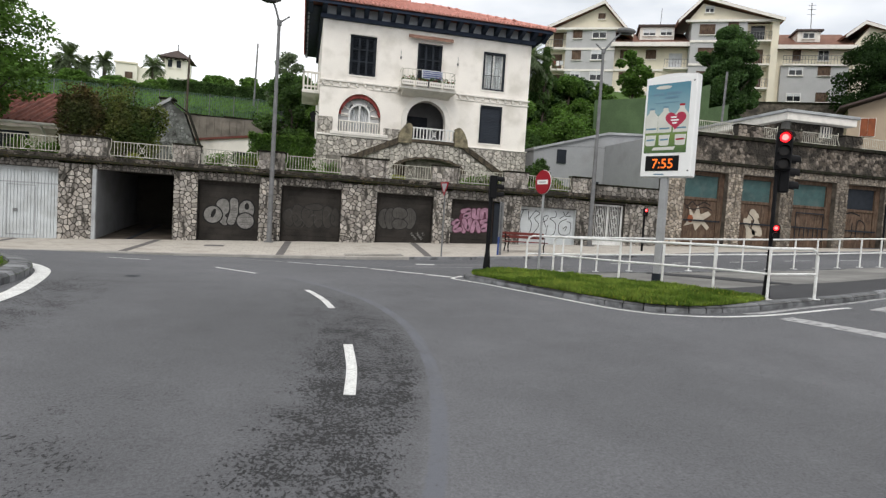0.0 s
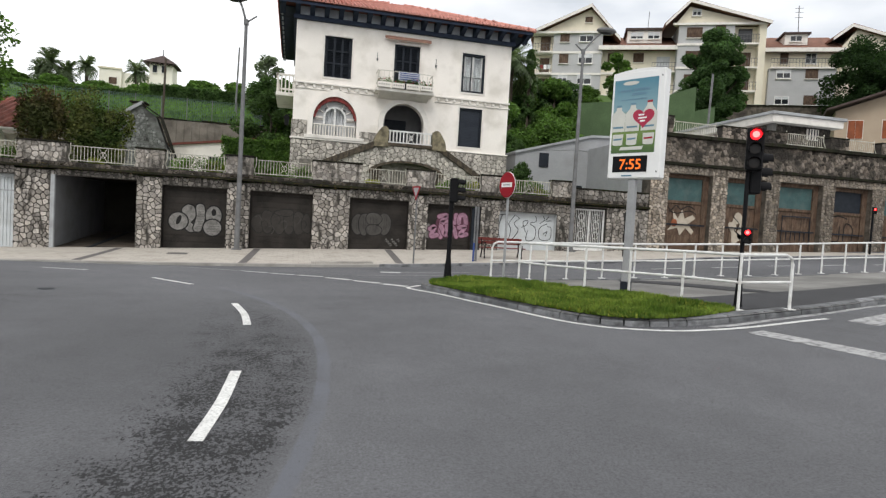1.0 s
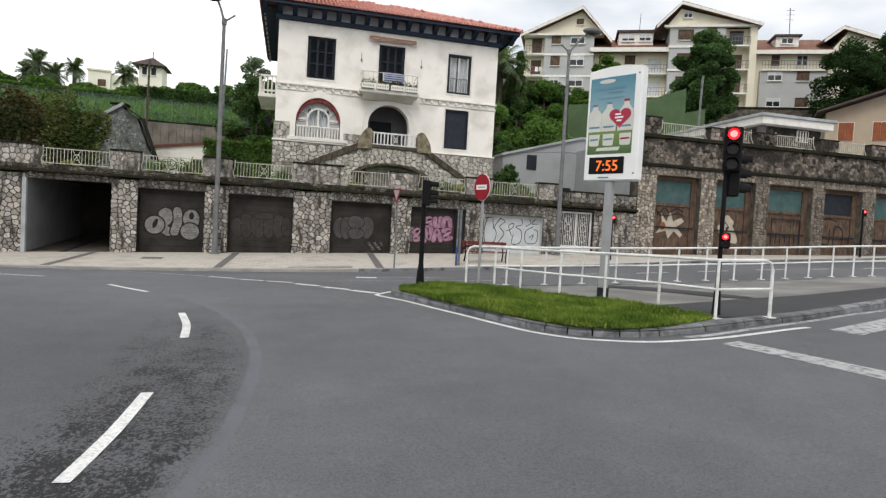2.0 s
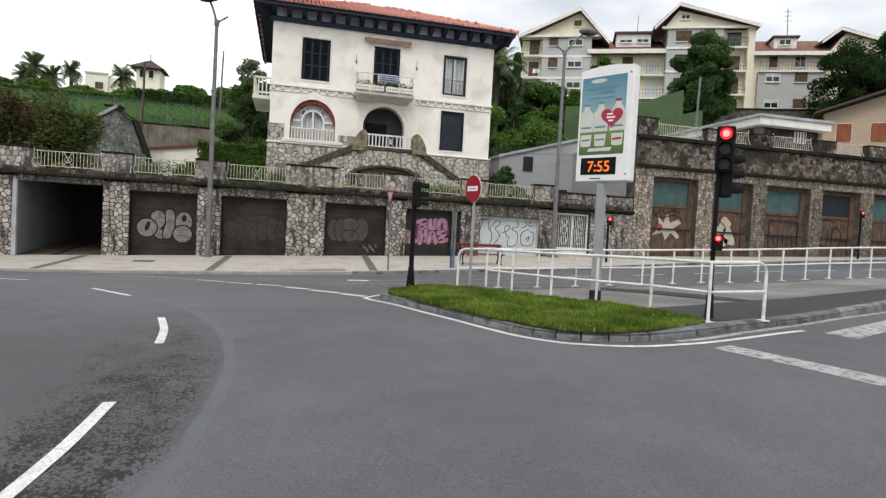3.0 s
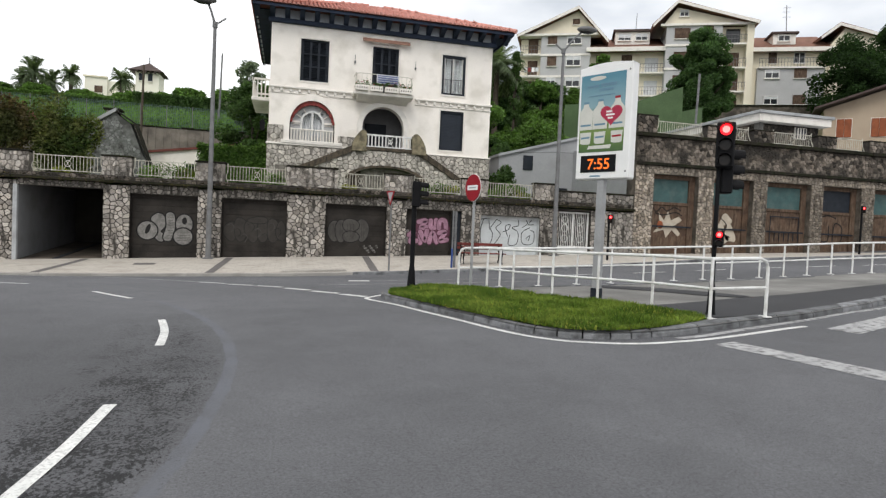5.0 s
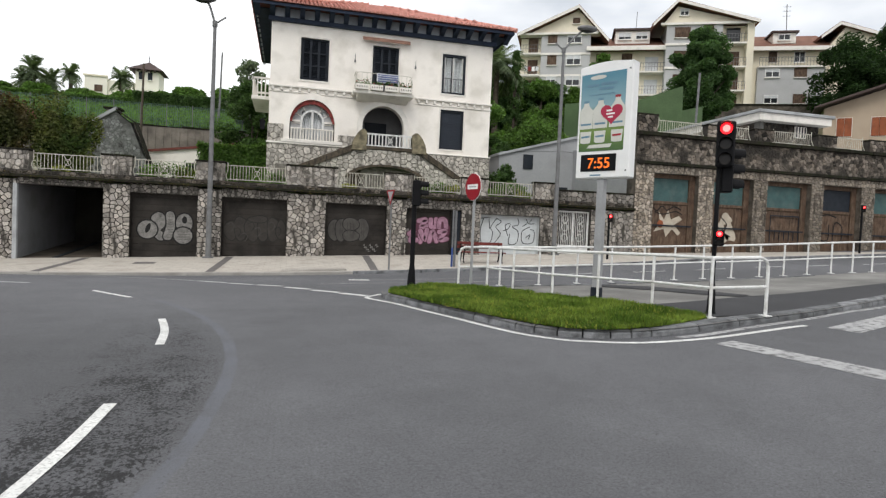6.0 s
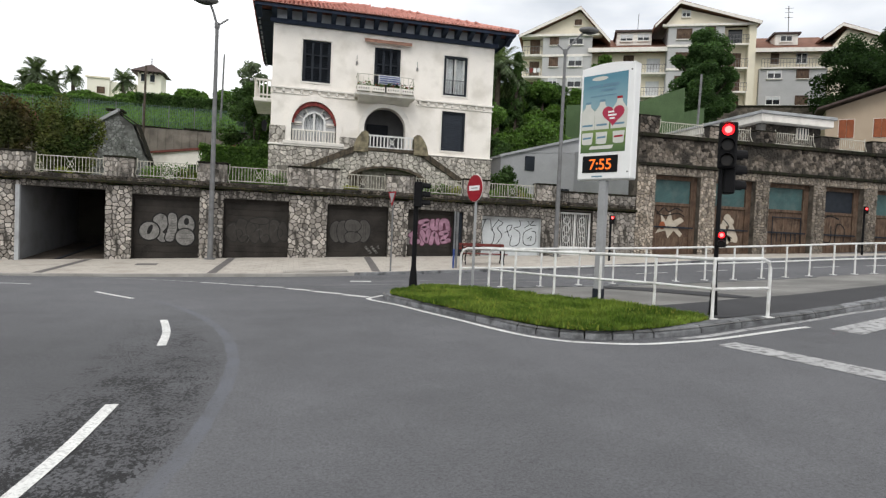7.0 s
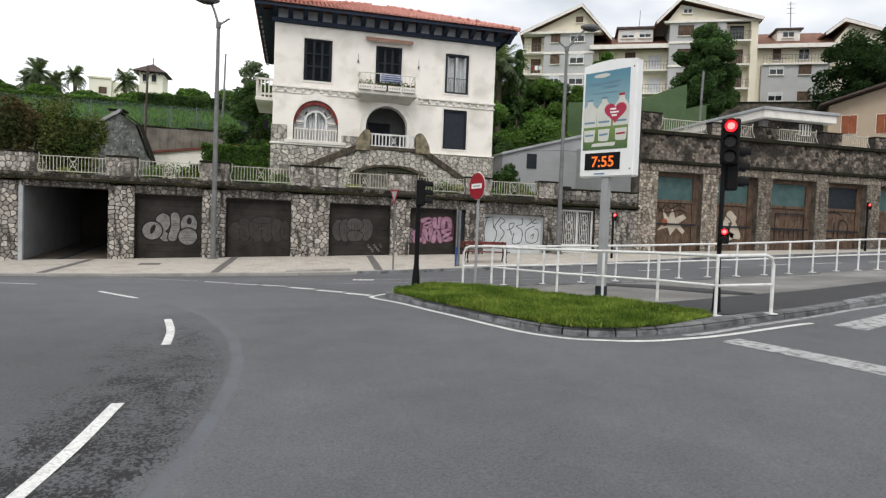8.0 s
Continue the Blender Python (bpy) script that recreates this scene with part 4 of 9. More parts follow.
def garden_railing(a, b):
    t = thing("garden_railing", ((a + b) / 2, WALL + 0.2, 2.97), "cream painted iron railing with a scroll panel", "railing", "railings on the terrace edge")
    y = WALL + 0.2
    top, low = 3.66, 3.05
    part("top_rail", boxed(a, b, y - 0.02, y + 0.02, top - 0.03, top, bevel=0.006), M_FENCEPAINT, t)
    part("bottom_rail", boxed(a, b, y - 0.018, y + 0.018, low, low + 0.03), M_FENCEPAINT, t)
    n = round((b - a) / 0.125)
    shared = None
    for k in range(n + 1):
        x = a + (b - a) * k / n
        mid = abs(x - (a + b) / 2) < 0.2
        if mid and 0 < k < n:
            continue
        bm = bmesh.new()
        if k in (0, n):
            s = -1 if k == 0 else 1
            tube(bm, smooth_line([(x - s * 0.02, y, low - 0.1), (x + s * 0.06, y, 3.2), (x, y, 3.4), (x, y, top + 0.09)], 4), 0.02, 6)
        else:
            tube(bm, [(x, y, low - 0.02), (x, y, top)], 0.013, 5)
        part("baluster", bm, M_FENCEPAINT, t)
    bm = bmesh.new()
    cx = (a + b) / 2
    for s in (-1, 1):
        tube(bm, [(cx - s * 0.17, y, low), (cx + s * 0.17, y, top)], 0.012, 5)
        tube(bm, [(cx + s * 0.19, y, low), (cx + s * 0.19, y, top)], 0.012, 5)
    ring = [(cx + 0.12 * math.cos(q), y, 3.35 + 0.12 * math.sin(q)) for q in [k * math.pi / 6 for k in range(13)]]
    tube(bm, ring, 0.012, 5)
    part("scroll_panel", bm, M_FENCEPAINT, t)


for a, b in RAILS:
    garden_railing(a, b)


# garage doors
def garage_door(a, b, h, material, label, ribs=9, vertical=False):
    t = thing("garage_door", ((a + b) / 2, WALL + 0.3, base_z(a)), label, "garage door", "garage doors")
    y = WALL + 0.34
    zb = base_z((a + b) / 2) - 0.05
    part("lintel", boxed(a, b, y - 0.06, y + 0.05, h - 0.12, h + 0.02), material, t)
    bm = bmesh.new()
    box(bm, a, b, y, y + 0.05, zb, h - 0.1)
    if vertical:
        for k in range(ribs):
            x = a + 0.08 + (b - a - 0.16) * (k + 0.5) / ribs
            box(bm, x - 0.055, x + 0.055, y - 0.022, y + 0.01, zb + 0.05, h - 0.16, bevel=0.008)
    else:
        for k in range(ribs):
            z = zb + 0.04 + (h - 0.2 - zb) * k / ribs
            box(bm, a + 0.03, b - 0.03, y - 0.016, y + 0.01, z, z + (h - 0.2 - zb) / ribs - 0.016, bevel=0.006)
    part("panel", bm, material, t)
    for x in (a, b):
        part("jamb", boxed(x - 0.01 if x == b else x + 0.002, x - 0.002 if x == b else x + 0.01, y - 0.25, y, zb, h), material, t)
    return t


g1 = garage_door(*BAYS[0], M_GARAGE_WHITE, "white ribbed metal garage door with a wicket door", 22, True)
wk = part("wicket_frame", holed(bmesh.new(), -16.38, -15.3, base_z(-15) + 0.1, 1.62, WALL + 0.298, WALL + 0.312, [(-16.34, -15.34, base_z(-15) + 0.14, 1.58)]), M_FLATROOF, g1, "outline of a wicket door")
part("cross_rail", boxed(-17.25, -14.45, WALL + 0.296, WALL + 0.315, 1.68, 1.73), M_FLATROOF, g1)
part("handle", boxed(-16.1, -15.95, WALL + 0.25, WALL + 0.31, 0.5, 0.62, bevel=0.01), M_GREYSTEEL, g1, "steel handle")
g3 = garage_door(*BAYS[2], M_GARAGE, "brown metal garage door with silver graffiti")
g4 = garage_door(*BAYS[3], M_GARAGE, "brown metal garage door with faded scrawls")
g5 = garage_door(*BAYS[4], M_GARAGE, "brown metal garage door with a faded grey scrawl")
g6 = garage_door(2.33, 4.45, 2.24, M_GARAGE, "brown metal garage door with pink graffiti")
g7 = garage_door(*BAYS[6], M_GARAGE_WHITE, "white metal garage door with outlined graffiti", 8)
part("side_panel", boxed(4.5, 4.9, WALL + 0.2, WALL + 0.3, base_z(4.6) - 0.05, 2.2, bevel=0.01), M_SHUTTER, g6)

# the open garage
t = thing("open_garage", (-11.5, WALL + 2, base_z(-11.5)), "open empty garage with whitewashed walls and a dirty floor", "garage", kind="structure")
part("west_wall", boxed(-13.14, -12.99, WALL + 0.06, 33.6, -1.0, 2.58), M_PLASTER_IN, t, "whitewashed wall")
part("east_wall", boxed(-9.95, -9.75, WALL + 0.62, 33.6, -1.0, 2.58), M_PLASTER_IN, t)
# back wall and ceiling coloured near-black in place of the garage's inner shade
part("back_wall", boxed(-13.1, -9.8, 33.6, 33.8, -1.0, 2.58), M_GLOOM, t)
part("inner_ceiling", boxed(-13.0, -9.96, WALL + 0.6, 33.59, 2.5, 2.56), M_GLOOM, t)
part("drain_channel", prism(bmesh.new(), [(WALL + 0.5, base_z(-11.5) - 0.03), (WALL + 0.5, base_z(-11.5) - 0.01), (33.5, base_z(-11.5) + 0.44), (33.5, base_z(-11.5) + 0.42)], "x", -11.9, -11.72), M_SHUTTER, t)
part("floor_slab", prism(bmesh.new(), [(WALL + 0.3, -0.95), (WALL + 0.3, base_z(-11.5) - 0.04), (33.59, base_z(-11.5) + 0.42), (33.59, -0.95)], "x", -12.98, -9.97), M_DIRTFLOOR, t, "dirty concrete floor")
part("reveal", boxed(-13.11, -12.96, WALL - 0.03, WALL + 0.12, base_z(-13) - 0.2, 2.44, bevel=0.01), M_FLATROOF, t, "grey whitewashed jamb")

# ---------------------------------------------------------------- the white villa on the terrace
HY0, HX0, HX1, HD = 32.41, -3.94, 7.83, 10.5
HZ0, HZ1 = 2.86, 11.56


def arch_fill(cx, r, spring, top, y0, y1, n=14):
    """Fills the two corners between a round arch and the square opening round it."""
    for s in (-1, 1):
        arc = [(cx + s * r * math.sin(math.pi / 2 * k / n), spring + (top - spring) * math.cos(math.pi / 2 * k / n)) for k in range(n + 1)]
        part("arch_spandrel", prism(bmesh.new(), arc + [(cx + s * r, top + 0.002), (cx, top + 0.002)], "y", y0 + 0.001, y1), M_RENDER, house)


H_WIN = {"w1": (-2.47, -1.04, 8.7, 10.84), "w2": (1.22, 2.62, 8.35, 10.85), "w3": (5.0, 6.32, 8.7, 10.83), "w4": (5.0, 6.32, 5.7, 7.83)}
ARCH_C, ARCH_R, ARCH_S, ARCH_T, ARCH_B = -1.77, 1.14, 6.45, 7.7, 5.62
POR_C, POR_R, POR_S, POR_T, POR_B = 1.9, 1.1, 6.6, 7.7, 5.2
house = thing("villa", (2, HY0 + HD / 2, HZ0), "white rendered two-storey villa with a stone plinth and terracotta hip roof", "house")
holes = list(H_WIN.values()) + [(ARCH_C - ARCH_R, ARCH_C + ARCH_R, ARCH_B, ARCH_T), (POR_C - POR_R, POR_C + POR_R, POR_B, POR_T)]
bm = holed(bmesh.new(), HX0, HX1, HZ0, HZ1, HY0, HY0 + 0.4, holes)
bmesh.ops.recalc_face_normals(bm, faces=bm.faces)
part("front_wall", bm, M_RENDER, house)
arch_fill(ARCH_C, ARCH_R, ARCH_S, ARCH_T, HY0, HY0 + 0.4)
arch_fill(POR_C, POR_R, POR_S, POR_T, HY0, HY0 + 0.4)
part("west_wall", boxed(HX0, HX0 + 0.4, HY0 + 0.402, HY0 + HD, HZ0, HZ1), M_RENDER, house)
part("east_wall", boxed(HX1 - 0.4, HX1, HY0 + 0.402, HY0 + HD, HZ0, HZ1), M_RENDER, house)
part("back_wall", boxed(HX0 + 0.402, HX1 - 0.402, HY0 + HD - 0.4, HY0 + HD, HZ0, HZ1), M_RENDER, house)
part("upper_floor", boxed(HX0 + 0.41, HX1 - 0.41, HY0 + 0.41, HY0 + HD - 0.41, 7.95, 8.2), M_SOFFIT, house)
part("ground_floor", boxed(HX0 + 0.41, HX1 - 0.41, HY0 + 0.41, HY0 + HD - 0.41, 5.0, 5.18), M_STAIRSTONE, house)

# stone plinth
HF = [(HX0 - 0.02, HX1 + 0.02, HZ0, 5.32)]
pl = part("plinth", boxed(HX0 - 0.06, HX1 + 0.06, HY0 - 0.1, HY0 - 0.002, HZ0, 5.35), M_MORTAR_LIGHT, house)
place_h = lambda u, v, d: (u, HY0 - 0.1 - d, v)
stone_facing("plinth_facing", [(HX0 - 0.05, HX1 + 0.05, HZ0, 5.33)], 0.26, place_h, pl, M_STONE_LIGHT, 0.05, 71, single=True)
pl2 = part("corner_quoin", boxed(HX0 - 0.05, HX0 + 0.72, HY0 - 0.09, HY0 - 0.002, 5.36, 6.35), M_MORTAR_LIGHT, house)
stone_facing("quoin_facing", [(HX0 - 0.05, HX0 + 0.72, 5.37, 6.35)], 0.3, lambda u, v, d: (u, HY0 - 0.09 - d, v), pl2, M_STONE_LIGHT, 0.05, 72, single=True)
pl3 = part("porch_quoin", boxed(-0.45, 0.72, HY0 - 0.09, HY0 - 0.002, 5.36, 6.0), M_MORTAR_LIGHT, house)
stone_facing("quoin_facing", [(-0.45, 0.72, 5.37, 6.0)], 0.3, lambda u, v, d: (u, HY0 - 0.09 - d, v), pl3, M_STONE_LIGHT, 0.05, 73, single=True)
part("plinth_cap", boxed(HX0 - 0.1, 0.0, HY0 - 0.2, HY0 - 0.003, 5.35, 5.45, bevel=0.02), M_TRIM, house)
part("plinth_cap", boxed(3.3, HX1 + 0.1, HY0 - 0.16, HY0 - 0.003, 5.35, 5.42, bevel=0.02), M_TRIM, house)

# string course with small brackets
for a, b in ((HX0 - 0.06, 0.3), (3.55, HX1 + 0.06)):
    sc = part("string_course", boxed(a, b, HY0 - 0.12, HY0 - 0.003, 8.24, 8.34, bevel=0.015), M_TRIM, house)
    n = int((b - a) / 0.45)
    for k in range(n):
        x = a + 0.2 + k * 0.45
        part("bracket", boxed(x - 0.07, x + 0.07, HY0 - 0.1, HY0 - 0.004, 8.06, 8.238, bevel=0.02), M_TRIM, sc)
    part("lower_band", boxed(a, b, HY0 - 0.05, HY0 - 0.003, 7.98, 8.05, bevel=0.01), M_TRIM, sc)


for key, (xa, xb, za, zb) in H_WIN.items():
    part("surround", holed(bmesh.new(), xa - 0.07, xb + 0.07, za - 0.09, zb + 0.07, HY0 - 0.03, HY0 - 0.002, [(xa, xb, za, zb)]), M_TRIM, house, "thin white window surround")


def louvre_window(x0, x1, z0, z1, label, panes=2):
    w = part("window", holed(bmesh.new(), x0, x1, z0, z1, HY0 + 0.1, HY0 + 0.2, [(x0 + 0.09, x1 - 0.09, z0 + 0.09, z1 - 0.09)]), M_SHUTTER, house, label)
    for i in range(panes):
        a = x0 + 0.1 + (x1 - x0 - 0.2) * i / panes
        b = x0 + 0.1 + (x1 - x0 - 0.2) * (i + 1) / panes
        bm = bmesh.new()
        box(bm, a, a + 0.06, HY0 + 0.11, HY0 + 0.17, z0 + 0.1, z1 - 0.1)
        box(bm, b - 0.06, b, HY0 + 0.11, HY0 + 0.17, z0 + 0.1, z1 - 0.1)
        for zm in (z0 + (z1 - z0) * 0.36, z0 + (z1 - z0) * 0.66):
            box(bm, a, b, HY0 + 0.108, HY0 + 0.172, zm - 0.035, zm + 0.035)
        n = 22
        for k in range(n):
            z = z0 + 0.12 + (z1 - z0 - 0.26) * k / n
            m = Matrix.Translation((0, HY0 + 0.15, z + 0.03)) @ Matrix.Rotation(0.6, 4, "X")
            box(bm, a + 0.06, b - 0.06, -0.03, 0.03, -0.006, 0.006, m=m)
        part("shutter", bm, M_SHUTTER, w)
    bm = boxed(x0 + 0.09, x1 - 0.09, HY0 + 0.21, HY0 + 0.23, z0 + 0.09, z1 - 0.09)
    part("backing", bm, M_SHUTTER, w)
    return w


louvre_window(*H_WIN["w1"], "dark navy louvred shutters, closed", 3)
louvre_window(*H_WIN["w2"], "dark navy louvred balcony doors, closed", 3)
x0, x1, z0, z1 = H_WIN["w4"]
w4 = part("window", holed(bmesh.new(), x0, x1, z0, z1, HY0 + 0.03, HY0 + 0.2, [(x0 + 0.1, x1 - 0.1, z0 + 0.06, z1 - 0.1)]), M_SHUTTER, house, "window closed by a slate grey roller blind")
for k in range(24):
    za = z0 + 0.06 + (z1 - z0 - 0.16) * k / 24
    part("blind_slat", boxed(x0 + 0.1, x1 - 0.1, HY0 + 0.1, HY0 + 0.13, za + 0.002, za + (z1 - z0 - 0.16) / 24 - 0.002, bevel=0.006), M_BLIND, w4)
x0, x1, z0, z1 = H_WIN["w3"]
w = part("window", holed(bmesh.new(), x0, x1, z0, z1, HY0 + 0.02, HY0 + 0.2, [(x0 + 0.13, x1 - 0.13, z0 + 0.1, z1 - 0.12)]), M_SHUTTER, house, "dark framed window with white curtains")
part("mullion", boxed((x0 + x1) / 2 - 0.04, (x0 + x1) / 2 + 0.04, HY0 + 0.1, HY0 + 0.18, z0 + 0.1, z1 - 0.12), M_WHITEPAINT, w)
for a, b in ((x0 + 0.13, x0 + 0.2), (x1 - 0.2, x1 - 0.13)):
    part("sash", boxed(a, b, HY0 + 0.1, HY0 + 0.18, z0 + 0.1, z1 - 0.12), M_WHITEPAINT, w)
for k in range(7):
    x = x0 + 0.2 + (x1 - x0 - 0.4) * k / 6
    part("bar", tube(bmesh.new(), [(x, HY0 + 0.06, z0 + 0.1), (x, HY0 + 0.06, z0 + 0.85)], 0.012, 5), M_GREYSTEEL, w)
part("bar", boxed(x0 + 0.13, x1 - 0.13, HY0 + 0.05, HY0 + 0.07, z0 + 0.83, z0 + 0.86), M_GREYSTEEL, w)


def curtain(x0, x1, z0, z1, y, folds, parent, name="curtain"):
    bm = bmesh.new()
    cols = []
    n = folds * 6
    for k in range(n + 1):
        x = x0 + (x1 - x0) * k / n
        yy = y + 0.035 * math.sin(k * 2 * math.pi / 6) + 0.01 * math.sin(k * 1.7)
        cols.append((bm.verts.new((x, yy, z0)), bm.verts.new((x, yy, z1))))
    for a, b in zip(cols, cols[1:]):
        bm.faces.new((a[0], b[0], b[1], a[1]))
    return part(name, bm, M_CURTAIN, parent)


def pane(x0, x1, z0, z1, y, parent):
    ob = part("pane", boxed(x0, x1, y, y + 0.008, z0, z1), M_GLASS, parent)
    ob.visible_shadow = False
    return ob


M_GLASS = bpy.data.materials.new("window_glass")
M_GLASS.use_nodes = True
gb = M_GLASS.node_tree.nodes["Principled BSDF"]
gb.inputs["Transmission Weight"].default_value, gb.inputs["Roughness"].default_value, gb.inputs["IOR"].default_value = 1.0, 0.02, 1.45
gb.inputs["Base Color"].default_value = (0.92, 0.95, 0.95, 1)
pane(x0 + 0.14, x1 - 0.14, z0 + 0.1, z1 - 0.12, HY0 + 0.14, w)
curtain(x0 + 0.05, (x0 + x1) / 2 - 0.08, z0 + 0.05, z1 - 0.05, HY0 + 0.3, 7, w)
curtain((x0 + x1) / 2 + 0.08, x1 - 0.05, z0 + 0.05, z1 - 0.05, HY0 + 0.3, 7, w)
part("room_backing", boxed(x0 - 0.3, x1 + 0.3, HY0 + 0.9, HY0 + 0.95, z0 - 0.3, z1 + 0.3), M_SHUTTER, w)

# big arched window with a red brick arch
aw = part("arched_window", boxed(ARCH_C - 1.12, ARCH_C + 1.12, HY0 + 0.1, HY0 + 0.24, ARCH_B, ARCH_B + 0.06), M_TRIM, house, "white arched window with balusters")


def ring_piece(cx, cz, r0, r1, a0, a1, y0, y1, n=3, sz=1.0):
    pts = [(cx + r1 * math.cos(a0 + (a1 - a0) * k / n), cz + sz * r1 * math.sin(a0 + (a1 - a0) * k / n)) for k in range(n + 1)]
    pts += [(cx + r0 * math.cos(a1 + (a0 - a1) * k / n), cz + sz * r0 * math.sin(a1 + (a0 - a1) * k / n)) for k in range(n + 1)]
    return prism(bmesh.new(), pts, "y", y0, y1)


SZ = (ARCH_T - ARCH_S) / ARCH_R
nb = 26
for k in range(nb):
    a0, a1 = 0.1 + (math.pi - 0.2) * k / nb, 0.1 + (math.pi - 0.2) * (k + 0.96) / nb
    part("brick", ring_piece(ARCH_C, ARCH_S, 1.13 - 0.06 - 0.11 * math.sin((a0 + a1) / 2) ** 0.7 - 0.025 * (k % 2), 1.135, a0, a1, HY0 - 0.015, HY0 + 0.16, 1, SZ), M_BRICKRED, aw)
part("arch_moulding", ring_piece(ARCH_C, ARCH_S, 1.14, 1.42, 0.0, math.pi, HY0 - 0.1, HY0 - 0.003, 28, SZ), M_RENDER, aw, "thick white rendered surround")
for s in (-1, 1):
    part("surround_leg", boxed(min(ARCH_C + s * 1.14, ARCH_C + s * 1.42), max(ARCH_C + s * 1.14, ARCH_C + s * 1.42), HY0 - 0.1, HY0 - 0.003, ARCH_B, ARCH_S), M_RENDER, aw)
    part("impost", boxed(min(ARCH_C + s * 0.62, ARCH_C + s * 1.1), max(ARCH_C + s * 0.62, ARCH_C + s * 1.1), HY0 + 0.14, HY0 + 0.23, 6.56, 6.66), M_TRIM, aw)
# inner casement, a narrower arch in white
part("inner_arch", ring_piece(ARCH_C, 6.62, 0.50, 0.60, 0.0, math.pi, HY0 + 0.16, HY0 + 0.26, 18, 1.0), M_WHITEPAINT, aw)
bm = bmesh.new()
for x in (-0.55, 0.0, 0.55):
    box(bm, ARCH_C + x - 0.05, ARCH_C + x + 0.05, HY0 + 0.16, HY0 + 0.26, ARCH_B, 6.62 if x else 7.15)
part("casement", bm, M_WHITEPAINT, aw)
bm = holed(bmesh.new(), ARCH_C - 1.1, ARCH_C + 1.1, ARCH_B, 7.6, HY0 + 0.24, HY0 + 0.3, [(ARCH_C - 0.55, ARCH_C + 0.55, ARCH_B, 7.12)])
part("tympanum", bm, M_GREYCLAD, aw)
for a in (0.0, 0.55, 1.05, 2.09, 2.59, 3.14):
    c, s_ = math.cos(a), math.sin(a)
    part("spoke", tube(bmesh.new(), [(ARCH_C + 0.58 * c, HY0 + 0.2, 6.5 + 0.58 * s_), (ARCH_C + 0.98 * c, HY0 + 0.2, 6.5 + 0.98 * s_)], 0.025, 5), M_TRIM, aw)
curtain(ARCH_C - 0.55, ARCH_C + 0.55, ARCH_B, 7.2, HY0 + 0.42, 9, aw)
part("room_backing", boxed(ARCH_C - 1.3, ARCH_C + 1.3, HY0 + 0.9, HY0 + 0.95, 5.3, 7.9), M_SHUTTER, aw)
part("sill", boxed(ARCH_C - 1.55, ARCH_C + 1.55, HY0 - 0.24, HY0 + 0.12, ARCH_B - 0.18, ARCH_B, bevel=0.02), M_TRIM, aw)
part("handrail", boxed(ARCH_C - 1.1, ARCH_C + 1.1, HY0 - 0.02, HY0 + 0.06, 6.18, 6.25, bevel=0.01), M_TRIM, aw)
for k in range(15):
    x = ARCH_C - 1.04 + 2.08 * k / 14
    part("baluster", tube(bmesh.new(), smooth_line([(x, HY0 + 0.02, ARCH_B), (x, HY0 + 0.02, 6.18)], 2), 0.03, 6), M_TRIM, aw)

# porch behind the round arch
po = part("porch", ring_piece(POR_C, POR_S, 1.1, 1.38, 0.0, math.pi, HY0 - 0.12, HY0 - 0.003, 24, 1.0), M_TRIM, house, "round-arched recessed porch")
part("jamb", boxed(POR_C - 1.38, POR_C - 1.1, HY0 - 0.12, HY0 - 0.003, POR_B, POR_S), M_TRIM, po)
part("jamb", boxed(POR_C + 1.1, POR_C + 1.38, HY0 - 0.12, HY0 - 0.003, POR_B, POR_S), M_TRIM, po)
# porch walls carry the recess's shade in their plaster colour
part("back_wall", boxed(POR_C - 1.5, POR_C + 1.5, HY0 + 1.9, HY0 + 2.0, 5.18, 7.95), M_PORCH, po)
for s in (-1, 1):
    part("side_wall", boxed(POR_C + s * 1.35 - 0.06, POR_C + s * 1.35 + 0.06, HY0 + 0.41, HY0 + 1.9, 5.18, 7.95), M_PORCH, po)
part("front_door", boxed(POR_C - 0.75, POR_C + 0.45, HY0 + 1.84, HY0 + 1.9, 5.18, 7.1, bevel=0.02), M_SHUTTER, po, "dark wooden front door")

# first-floor balcony with railing and flower boxes
bal = part("balcony", boxed(0.2, 3.32, HY0 - 0.95, HY0 - 0.003, 8.1, 8.28, bevel=0.03), M_TRIM, house, "white slab balcony with railing and flower boxes")
prism_pts = [(HY0 - 0.9, 8.1), (HY0 - 0.004, 8.1), (HY0 - 0.004, 7.86), (HY0 - 0.35, 7.92)]
part("corbel", prism(bmesh.new(), prism_pts, "x", 0.42, 3.1), M_TRIM, bal)
YB = HY0 - 0.88
bm = bmesh.new()
for a, b in (((0.5, YB), (3.0, YB)), ((0.3, YB), (0.3, HY0)), ((3.22, YB), (3.22, HY0))):
    tube(bm, [(*a, 9.18), (*b, 9.18)], 0.02, 5), tube(bm, [(*a, 8.62), (*b, 8.62)], 0.014, 5)
for s, xa in ((-1, 0.5), (1, 3.0)):
    tube(bm, smooth_line([(xa, YB, 9.18), (xa + s * 0.14, YB, 9.13), (xa + s * 0.2, YB, 8.95), (xa + s * 0.22, YB, 8.3)], 4), 0.02, 5)
part("rail", bm, M_FENCEPAINT, bal)
for k in range(12):
    x = 0.34 + 2.84 * k / 11
    part("baluster", tube(bmesh.new(), [(x, YB, 8.28), (x, YB, 9.18)], 0.01, 5), M_FENCEPAINT, bal)
rnd = random.Random(5)
